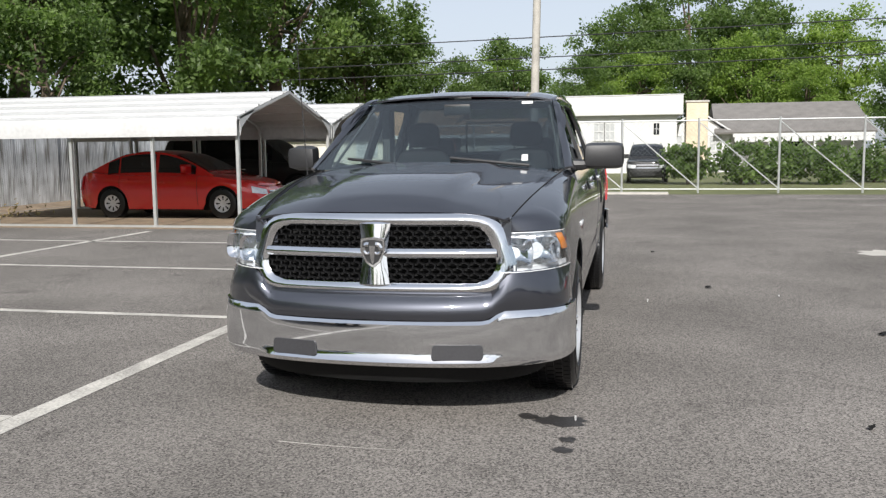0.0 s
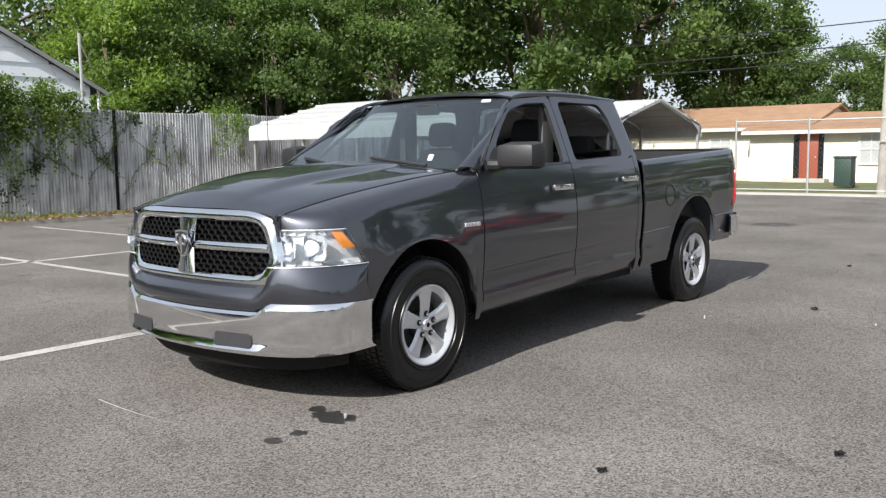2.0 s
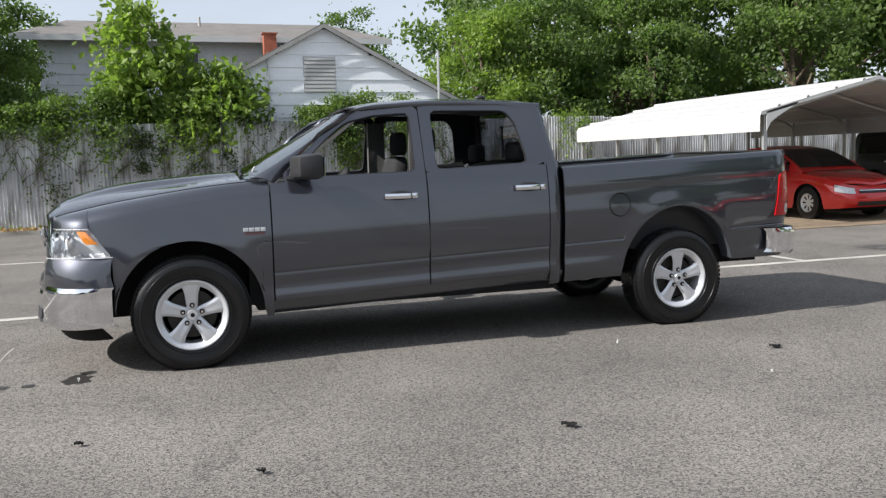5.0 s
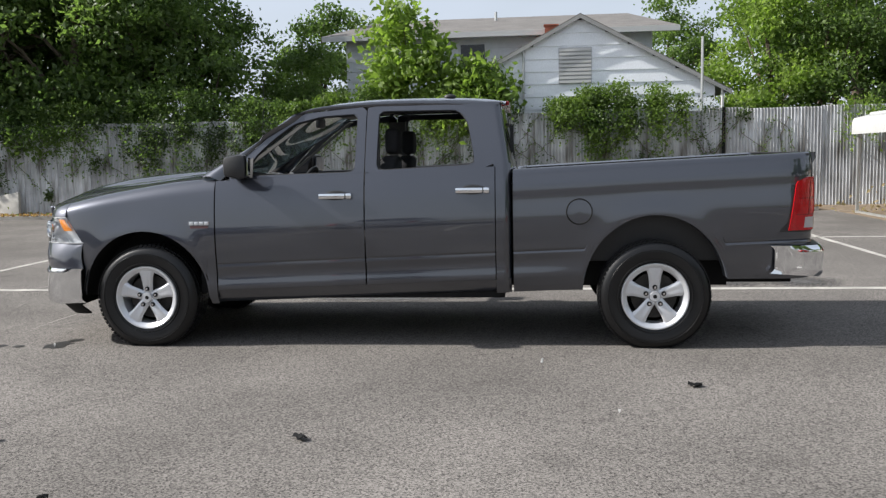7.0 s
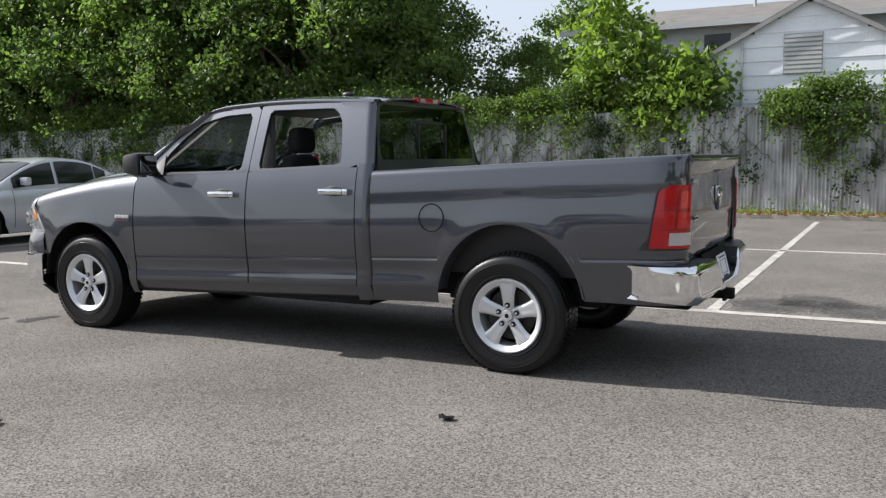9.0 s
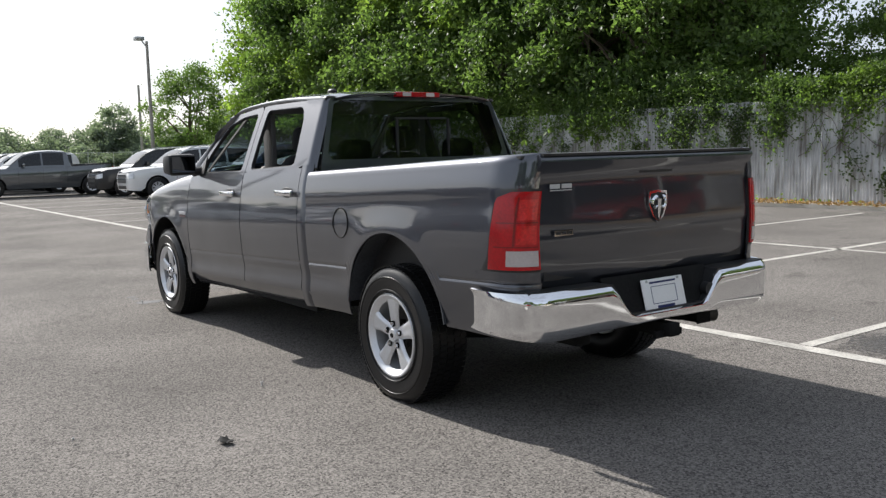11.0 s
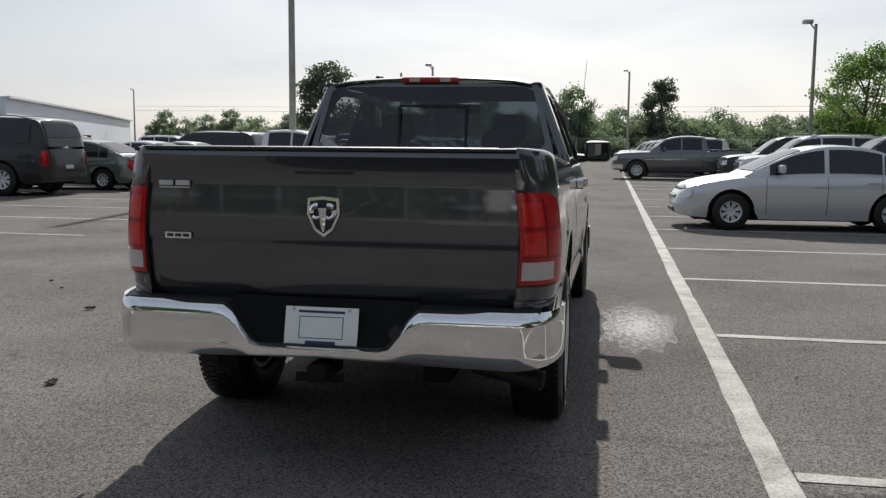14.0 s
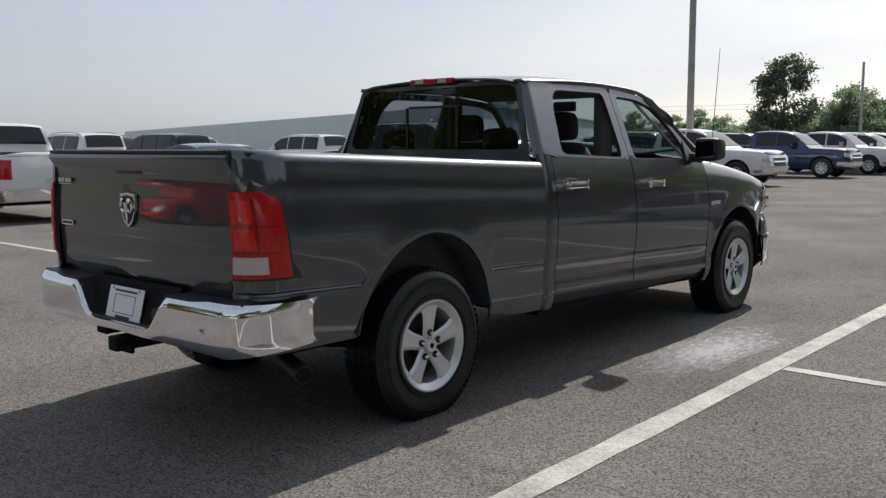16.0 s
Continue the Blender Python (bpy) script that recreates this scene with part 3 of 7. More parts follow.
def bumper():
    root = part("front_bumper", sheet(lambda u, v: bumper_skin(u, v), steps(-1, 1, 64), steps(0, 1, 14), 0.012), M_CHROME, truck, "chrome front bumper")
    dark = surface("bumper_slot", (0.032, 0.032, 0.035), 0.55, spec=0.3)
    for s in (-1, 1):
        a = outline([(0.30, 0.365), (0.56, 0.365), (0.555, 0.44), (0.31, 0.44)], radius=0.02)
        bm = bmesh.new()
        front, back = [], []
        for p in a:
            uu = math.asin(p.x / 0.982) / (math.pi / 2)
            yy = bumper_skin(uu, (p.y - 0.315) / 0.24)[1]
            front.append(bm.verts.new((s * p.x, yy - 0.0075, p.y)))
            back.append(bm.verts.new((s * p.x, yy + 0.02, p.y)))
        bm.faces.new(front)
        for i in range(len(a)):
            bm.faces.new((front[i], front[i - 1], back[i - 1], back[i]))
        bmesh.ops.recalc_face_normals(bm, faces=bm.faces)
        part("lamp_blank", bm, dark, root, "dark blank in the bumper")
    for x, z in ((-0.1, 0.44), (0.1, 0.44), (0.1, 0.40), (-0.1, 0.40)):
        bm = bmesh.new()
        bmesh.ops.create_cone(bm, segments=10, radius1=0.006, radius2=0.006, depth=0.012, cap_ends=True, matrix=pose(x, -1.036, z, 90))
        part("screw_hole", bm, M_BLACK, root)
    # lip of brighter metal under the slots
    part("air_dam", sheet(lambda u, v: ((bumper_plan(u)[0] * (0.94 - 0.10 * v)), bumper_plan(u)[1] + 0.05 + 0.09 * v, 0.335 - 0.125 * v + 0.03 * abs(u) ** 3),
                          steps(-0.9, 0.9, 40), steps(0, 1, 5), 0.012), M_GAP, truck, "black plastic air dam")


def bumper_skin(u, v):
    x, y = bumper_plan(u)
    k = min(1.0, max(0.0, (abs(x) - 0.56) / 0.10))
    k = k * k * (3 - 2 * k)
    top = 0.555 + 0.05 * k
    low = 0.315 + 0.03 * abs(u) ** 3
    z = low + (top - low) * v
    lip = 0.022 * math.exp(-((v - 0.13) / 0.09) ** 2) * (1 - 0.8 * k)
    roll = 0.014 * max(0, (v - 0.92) / 0.08) ** 2 + 0.03 * max(0, (0.12 - v) / 0.12) ** 2
    return (x, y - lip + roll + 0.02 * (v - 0.5) ** 2, z)


def grille():
    def lay(x, z):
        return (x, front_y(x) - 0.012 + 0.10 * max(0, z - 0.7) - 0.0, z)
    out = outline([(-0.655, 0.685), (0.655, 0.685), (0.725, 0.80), (0.635, 1.09), (-0.635, 1.09), (-0.725, 0.80)], radius=0.11)
    inn = outline([(-0.565, 0.742), (0.565, 0.742), (0.622, 0.825), (0.555, 1.026), (-0.555, 1.026), (-0.622, 0.825)], radius=0.075)
    o, i = by_angle(out, (0, 0.88), 120), by_angle(inn, (0, 0.88), 120)

    def fn(u, v):
        k = int(u) % 120
        a, b = i[k], o[k]
        p = lay(a[0] + (b[0] - a[0]) * v, a[1] + (b[1] - a[1]) * v)
        return (p[0], p[1] - 0.022 * math.sin(math.pi * min(1, v * 1.0)), p[2])
    root = part("grille", sheet(fn, range(120), steps(0, 1, 6), 0.02, closed=True), M_CHROME, truck, "chrome crosshair grille surround")

    def bar(x0, x1, z0, z1, bulge=0.014):
        return sheet(lambda u, v: (lay(u, z0 + (z1 - z0) * v)[0], lay(u, z0 + (z1 - z0) * v)[1] - 0.008 - bulge * math.sin(math.pi * v), z0 + (z1 - z0) * v),
                     steps(x0, x1, 20), steps(0, 1, 6), 0.02)
    part("cross_bar", bar(-0.615, -0.05, 0.868, 0.914), M_CHROME, root)
    part("cross_bar", bar(0.05, 0.615, 0.868, 0.914), M_CHROME, root)

    def vb(u, v):
        x = -0.062 + 0.124 * v
        p = lay(x, u)
        return (x * (1.0 + 0.35 * abs((u - 0.88) / 0.18)), p[1] - 0.012 - 0.018 * math.sin(math.pi * v), u)
    part("centre_bar", sheet(vb, steps(0.735, 1.04, 10), steps(0, 1, 8), 0.02), M_CHROME, root)
    badge(root, (0, lay(0, 0.9)[1] - 0.036, 0.90), 0.072, -1)
    # honeycomb of black wires, with a dark back
    bm = bmesh.new()
    ins = by_angle(inn, (0, 0.88), 120)

    def inside(x, z):
        a = math.atan2(z - 0.88, x) % (2 * math.pi)
        k = ins[int(a / (2 * math.pi) * 120) % 120]
        return math.hypot(x, z - 0.88) < math.hypot(k[0], k[1] - 0.88) + 0.012
    w, h = 0.056, 0.036
    for r in range(-7, 7):
        for c in range(-14, 15):
            x, z = (c + 0.5 * (r % 2)) * w, 0.88 + r * h * 0.75
            if not inside(x, z) or abs(x) < 0.045:
                continue
            hexa = [Vector((x + math.sin(math.pi / 3 * k) * w * 0.577, 0, z + math.cos(math.pi / 3 * k) * h * 0.5)) for k in range(6)]
            inn2 = [Vector((x + (p.x - x) * 0.84, 0, z + (p.z - z) * 0.82)) for p in hexa]
            fa = [bm.verts.new((p.x, lay(p.x, p.z)[1] + 0.006, p.z)) for p in hexa]
            fb = [bm.verts.new((p.x, lay(p.x, p.z)[1] + 0.002, p.z)) for p in inn2]
            fc = [bm.verts.new((p.x, lay(p.x, p.z)[1] + 0.025, p.z)) for p in inn2]
            for k in range(6):
                bm.faces.new((fa[k], fa[k - 1], fb[k - 1], fb[k]))
                bm.faces.new((fb[k], fb[k - 1], fc[k - 1], fc[k]))
    part("honeycomb_mesh", bm, surface("satin_black", (0.007, 0.007, 0.0075), 0.45, spec=0.3), root, "black honeycomb grille mesh")
    tagged(bpy.data.objects["honeycomb_mesh"], kind="stuff")
    part("grille_back", sheet(lambda u, v: (u, lay(u, v)[1] + 0.05, v), steps(-0.62, 0.62, 12), steps(0.72, 1.05, 4), 0.01), M_GAP, root)


def badge(root, at, size, face):
    """A shield-shaped emblem, drawn as a plain relief."""
    shield = [(-0.85, 0.95), (0, 1.05), (0.85, 0.95), (0.9, 0.1), (0.5, -0.75), (0, -1.1), (-0.5, -0.75), (-0.9, 0.1)]

    def solid(scale, d0, d1):
        bm = bmesh.new()
        f = [bm.verts.new((at[0] + x * size * scale, at[1] + face * d1, at[2] + z * size * scale)) for x, z in shield]
        b = [bm.verts.new((at[0] + x * size * scale, at[1] + face * d0, at[2] + z * size * scale)) for x, z in shield]
        bm.faces.new(f)
        for i in range(8):
            bm.faces.new((f[i], f[i - 1], b[i - 1], b[i]))
        bmesh.ops.recalc_face_normals(bm, faces=bm.faces)
        return bm
    em = part("emblem", solid(1.0, 0, 0.012), M_CHROME, root, "chrome shield emblem")
    part("emblem_field", solid(0.84, 0.008, 0.0135), M_BLACK, em)
    bm = bmesh.new()
    for s in (-1, 1):
        pts = []
        for k in range(9):
            a = math.pi * (0.62 - k * 0.17)
            pts.append((at[0] + s * size * (0.36 + 0.27 * math.cos(a)), at[1] + face * 0.015, at[2] + size * (0.22 + 0.34 * math.sin(a))))
        tube(bm, pts, [size * (0.19 - 0.012 * k) for k in range(9)], 6)
    tube(bm, [(at[0], at[1] + face * 0.014, at[2] + size * z) for z in (0.45, 0.0, -0.45, -0.8)], [size * r for r in (0.26, 0.2, 0.15, 0.07)], 6)
    part("emblem_relief", bm, M_CHROME, em)


def headlight(sx):
    """A lamp with a clear lens over a bright reflector, wrapped round the corner."""
    def fn(inset):
        def at(u, v):
            p = lamp_low(u).lerp(lamp_top(u), v)
            n = Vector((0.25 + 0.6 * u, -0.9 + 0.5 * u, 0.15)).normalized()
            return p + n * (0.014 * math.sin(math.pi * v) - inset)
        return at
    U, V = steps(0, 1, 24), steps(0, 1, 10)
    root = part("headlight", sheet(fn(0.055), U, V, 0.01, sx=sx), M_REFLECT, truck, "clear halogen headlight")
    lens = part("lens", sheet(fn(0.0), U, V, 0.004, sx=sx), M_LENS, root)
    lens.visible_shadow = False
    part("lamp_rim", sheet(lambda u, v: fn(0.055 * v)(u, 0.0), U, steps(0, 1, 2), 0.004, sx=sx), M_REFLECT, root)
    part("lamp_rim", sheet(lambda u, v: fn(0.055 * v)(u, 1.0), U, steps(0, 1, 2), 0.004, sx=sx), M_REFLECT, root)
    part("turn_lens", sheet(lambda u, v: fn(0.012)(0.75 + 0.15 * u + 0.06 * (1 - v), 0.46 + 0.46 * v), steps(0, 1, 8), steps(0, 1, 6), 0.006, sx=sx), M_AMBER, root, "amber turn signal")
    for c, r in ((0.17, 0.072), (0.50, 0.07)):
        p = fn(0.012)(c, 0.5)
        ax = Vector((0.10 + 0.25 * c, -1, 0.03)).normalized()
        e1 = ax.cross(Vector((0, 0, 1))).normalized()
        e2 = ax.cross(e1)

        def bowl(t, k):
            cs, sn = math.cos(t), math.sin(t)
            q = p + ax * (0.05 * k * k - 0.055) + (e1 * math.copysign(abs(cs) ** 0.55, cs) * 1.1 + e2 * math.copysign(abs(sn) ** 0.55, sn)) * r * k
            return q
        cup = part("reflector_bowl", sheet(bowl, [2 * math.pi * i / 16 for i in range(16)], (0.03, 0.2, 0.45, 0.7, 0.9, 1.0), 0.003, closed=True, sx=sx), M_CHROME, root)
        q = p - ax * 0.035
        bm = bmesh.new()
        bmesh.ops.create_uvsphere(bm, u_segments=12, v_segments=8, radius=0.009, matrix=Matrix.Translation((sx * q.x, q.y, q.z)))
        part("bulb", bm, M_LENS, cup)
    # bright facets across the floor and the roof of the lamp
    for v0, v1 in ((0.02, 0.16), (0.84, 0.98)):
        for k in range(7):
            u0 = 0.03 + 0.13 * k
            part("reflector_facet", sheet(lambda u, v: fn(0.044 - 0.024 * ((u - u0) / 0.12))(u, v0 + (v1 - v0) * v), steps(u0, u0 + 0.12, 2), (0, 1), 0.003, sx=sx), M_REFLECT, root)


WIN_F = [(0.79, 1.285), (0.85, 1.425), (0.98, 1.55), (1.14, 1.672), (1.35, 1.722), (1.63, 1.738), (1.625, 1.302)]
WIN_R = [(1.785, 1.31), (1.79, 1.752), (2.39, 1.748), (2.46, 1.66), (2.52, 1.342)]
DOOR_F = [(0.60, 1.25), (0.80, 1.44), (1.03, 1.645), (1.23, 1.748), (1.695, 1.788), (1.695, 1.27)]
DOOR_R = [(1.702, 1.29), (1.702, 1.788), (2.46, 1.788), (2.555, 1.72), (2.658, 1.325)]


def lower(y):
    return 0.435 + rake(y)


def belt(y):
    return 1.255 + rake(y)


def on_house(y, z):
    return (house_x(y, z), y, z)


def door(sx, y0, y1, frame_out, win, mid, hy, hz):
    ys = steps(y0, y1, 24)
    root = panel("door", ys, lower, belt, sx)
    o, i = by_angle(outline(frame_out, radius=0.02), mid), by_angle(outline(win, radius=0.045), mid)
    part("window_frame", ring(i, o, on_house, 0.02, sx), M_PAINT, root)
    i2 = [(p[0] + (m - p[0]) * 0.012, p[1] + (n - p[1]) * 0.03) for p, m, n in ((q, mid[0], mid[1]) for q in i)]
    part("window_seal", ring(i2, i, lambda y, z: (house_x(y, z) - 0.006, y, z), 0.02, sx, 1), M_BLACK, root)
    # handle
    x = side_x(hy, hz)
    cup = bmesh.new()
    bmesh.ops.create_uvsphere(cup, u_segments=20, v_segments=10, radius=0.5, matrix=pose(sx * (x + 0.002), hy, hz) @ Matrix.Diagonal((0.008, 0.19, 0.08, 1)))
    part("handle_recess", cup, M_BLACK, root)
    bm = boxed(sx * (x + 0.012), sx * (x + 0.042), hy - 0.125, hy + 0.075, hz - 0.02, hz + 0.021, bevel=0.011)
    h = part("door_handle", bm, M_CHROME, root, "chrome door handle")
    part("handle_cap", boxed(sx * (x + 0.011), sx * (x + 0.043), hy + 0.077, hy + 0.122, hz - 0.021, hz + 0.022, bevel=0.011), M_CHROME, h)
    # inner trim
    part("door_trim", boxed(sx * 0.77, sx * 0.83, y0 + 0.05, y1 - 0.05, 0.55, belt((y0 + y1) / 2) - 0.01, bevel=0.02), M_TRIM, root, "grey inner door panel")
    return root


def mirror(sx):
    wide = 1.205 if sx > 0 else 1.16
    bm = boxed(0.945, wide, 0.69, 0.84, 1.272, 1.448, bevel=0.045)
    for v in bm.verts:
        v.co.y += 0.25 * (v.co.x - 0.945) * (1 if v.co.y > .76 else 0.6)
        if v.co.y < 0.78:  # the shell is rounder and lower towards its front
            v.co.z = 1.36 + (v.co.z - 1.36) * 0.86
        v.co.x *= sx
    bmesh.ops.recalc_face_normals(bm, faces=bm.faces)
    root = part("side_mirror", bm, M_BLACK, truck, "black plastic side mirror")
    part("mirror_arm", tubed([(sx * 0.87, 0.74, 1.30), (sx * 0.93, 0.74, 1.30), (sx * 1.0, 0.76, 1.31)], [0.04, 0.035, 0.03]), M_BLACK, root)
    part("sail", sheet(lambda u, v: (house_x(0.7 + 0.14 * u, 1.28 + 0.12 * v) + 0.012, 0.68 + 0.17 * u, 1.275 + 0.15 * v * (0.25 + 0.75 * u)), (0, .5, 1), (0, .5, 1), 0.01, sx=sx), M_BLACK, root)
    part("mirror_glass", boxed(sx * 0.97, sx * (wide - 0.025), 0.852, 0.858, 1.297, 1.423, turn=Matrix.Translation((sx * 1.07, 0.882, 1.36)) @ Matrix.Rotation(sx * radians(13), 4, "Z") @ Matrix.Rotation(radians(-2), 4, "X") @ Matrix.Translation((-sx * 1.07, -0.855, -1.36))), surface("mirror", (0.42, 0.44, 0.47), 0.02, 1.0, vary=0.01), root)


ROOF_Z = spline([(1.22, 1.775), (1.45, 1.815), (1.8, 1.838), (2.2, 1.838), (2.55, 1.825), (2.74, 1.80)])


def shield_y(x, z):
    s = (z - 1.285) / 0.49
    return (0.325 + 0.16 * x * x) + s * (0.92 - 0.04 * x * x) + 0.02 * math.sin(math.pi * min(1, max(0, s)))


def shield_half(z):
    return 0.84 - 0.158 * (z - 1.285) / 0.49


def cab():
    root = truck
    glass = sheet(lambda u, v: (v * shield_half(1.285 + 0.49 * u), shield_y(v * shield_half(1.285 + 0.49 * u), 1.285 + 0.49 * u), 1.285 + 0.49 * u + 0.012 * u * (1 - v * v)),
                  steps(0, 1, 12), steps(-1, 1, 24), 0.005)
    w = part("windshield", glass, M_GLASS, root, "clear windshield with stickers")
    w.visible_shadow = False
    part("sticker", boxed(0.56, 0.60, 0, 0.003, 0, 0.045, turn=pose(0, shield_y(0.58, 1.34) - 0.012, 1.335, -30)), M_WHITE, w, "small white sticker")
    part("sticker", boxed(0.47, 0.55, 0, 0.003, 0, 0.022, turn=pose(0, shield_y(0.5, 1.73) - 0.012, 1.735, -30)), M_WHITE, w, "small white sticker")
    # roof skin
    part("roof", sheet(lambda u, v: (v * (0.685 - 0.03 * (u - 1.235) / 1.5), u + 0.04 * v * v * max(0, (1.5 - u) / 0.28), ROOF_Z(u) + 0.03 * (1 - v * v) - 0.012 * max(0, abs(v) - 0.85) / 0.15), steps(1.235, 2.735, 26), steps(-1, 1, 24), 0.012), M_PAINT, root)
    for sx in (-1, 1):
        inner = [(0.595, 1.25), (0.795, 1.44), (1.025, 1.645), (1.225, 1.748), (1.60, 1.782), (2.1, 1.79), (2.69, 1.778)]
        outer = [(0.842, 0.435, 1.29), (0.80, 0.68, 1.42), (0.718, 1.118, 1.66), (0.682, 1.268, 1.775), (0.672, 1.60, 1.81), (0.668, 2.1, 1.822), (0.655, 2.715, 1.798)]
        fi = [spline([(k, p[c]) for k, p in enumerate(inner)]) for c in (0, 1)]
        fo = [spline([(k, p[c]) for k, p in enumerate(outer)]) for c in (0, 1, 2)]

        def rail(u, v):
            a = Vector(on_house(fi[0](u), fi[1](u)))
            b = Vector((fo[0](u), fo[1](u), fo[2](u)))
            p = a.lerp(b, v)
            n = Vector((0.75, -0.2, 0.6)).normalized()
            return p + n * (0.022 + 0.012 * max(0.0, 1 - u / 3)) * math.sin(math.pi * v) ** 0.8
        part("roof_rail", sheet(rail, steps(0, 6, 30), steps(0, 1, 8), -0.012, sx=sx), M_PAINT, root)

        def rear_edge(z):
            return 2.775 - 0.08 * max(0.0, z - 1.3) / 0.5

        def pillar(u, v):
            # v: from the belt to the roof; u: from the door's edge round to the back
            z = 1.325 + 0.475 * v
            y0 = 2.655 - 0.36 * max(0, z - 1.325) * (1 if z < 1.70 else 1) if z < 1.70 else 2.52 - 0.12 * (z - 1.70) / 0.1
            y1 = rear_edge(z)
            if u <= 1:
                y = y0 + (y1 - 0.05 - y0) * u
                return (house_x(y, min(z, 1.79)), y, z)
            a = (u - 1) * math.pi / 2
            hx = house_x(y1, min(z, 1.79))
            return (hx - 0.05 + 0.05 * math.cos(a), y1 - 0.05 + 0.05 * math.sin(a), z)
        part("rear_pillar", sheet(pillar, steps(0, 1, 8) + steps(1, 2, 6)[1:], steps(0, 1, 14), -0.012, sx=sx), M_PAINT, root)
        part("cab_corner", sheet(lambda u, v: (side_x(min(u, 2.665), v + rake(u)) - (0.03 * max(0, (u - 2.72) / 0.055) ** 2), u, v + rake(u)), steps(2.665, 2.775, 8), steps(0.33, 1.275, 24), -0.012, sx=sx), M_PAINT, root)
        part("rocker_panel", sheet(lambda u, v: (0.855 + 0.075 * v ** 0.6, u, 0.335 + 0.098 * v + rake(u)), steps(0.53, 2.77, 20), steps(0, 1, 6), -0.012, sx=sx), M_PAINT, root)
    # back wall with its window
    win = outline([(-0.76, 1.375), (0.76, 1.375), (0.66, 1.775), (-0.66, 1.775)], radius=0.05)
    wall = outline([(-0.83, 1.25), (0.83, 1.25), (0.69, 1.80), (-0.69, 1.80)], radius=0.03)

    def back(x, z):
        return (x, 2.775 - 0.08 * max(0.0, z - 1.3) / 0.5 + 0.012 * (1 - (x / 0.8) ** 2), z)
    bi, bo = by_angle(win, (0, 1.57), 96), by_angle(wall, (0, 1.57), 96)
    part("cab_back", ring(bi, bo, back, 0.015), M_PAINT, root)
    rear = part("rear_window", ring([(0.01 * math.cos(i / 96 * 6.283), 1.57 + 0.01 * math.sin(i / 96 * 6.283)) for i in range(96)], bi, lambda x, z: (x, back(x, z)[1] - 0.004, z), 0.004, rows=6), M_TINT, root, "dark tinted sliding rear window")
    for x in (-0.24, 0.20):
        part("window_divider", boxed(x - 0.008, x + 0.008, back(0, 1.5)[1] - 0.004, back(0, 1.5)[1] + 0.012, 1.38, 1.65), M_BLACK, rear)
    part("window_divider", boxed(-0.24, 0.20, back(0, 1.65)[1] - 0.004, back(0, 1.65)[1] + 0.012, 1.645, 1.66), M_BLACK, rear)
    lamp = part("third_brake_light", boxed(-0.185, 0.185, 2.70, 2.745, 1.80, 1.836, bevel=0.008), M_RED, root, "red high brake light with clear cargo lamps")
    for x in (-0.1, 0.1):
        part("cargo_lens", boxed(x - 0.035, x + 0.035, 2.742, 2.748, 1.805, 1.831), M_WHITELENS, lamp)
    bm = bmesh.new()
    bmesh.ops.create_uvsphere(bm, u_segments=12, v_segments=8, radius=0.03, matrix=pose(0.45, 2.3, 1.862) @ Matrix.Diagonal((1, 1.6, 0.7, 1)))
    part("roof_antenna", bm, M_BLACK, root)
    whip = part("fender_antenna", tubed([(-0.862, 0.36, 1.205), (-0.895, 0.375, 1.68), (-0.93, 0.39, 2.15)], [0.0035, 0.0028, 0.002], 6), M_BLACK, root, "thin black whip antenna")
    part("antenna_foot", tubed([(-0.86, 0.36, 1.17), (-0.862, 0.36, 1.215)], [0.02, 0.01], 10), M_BLACK, whip)
    # cowl and wipers
    part("cowl", sheet(lambda u, v: (v * 0.79, 0.31 + 0.10 * v * v + 0.07 * u, 1.268 + 0.005 * u + 0.02 * (1 - v * v)), steps(0, 1, 3), steps(-1, 1, 20), 0.02), M_BLACK, root, "black plastic cowl")
    for x0, x1 in ((-0.62, -0.12), (0.1, 0.62)):
        pts = [(x, shield_y(x, 1.30 + 0.05 * (x1 - x) / (x1 - x0)) - 0.02, 1.305 + 0.05 * (1 - (x - x0) / (x1 - x0))) for x in steps(x0, x1, 6)]
        part("wiper", tubed(pts, 0.011, 6), M_BLACK, root)


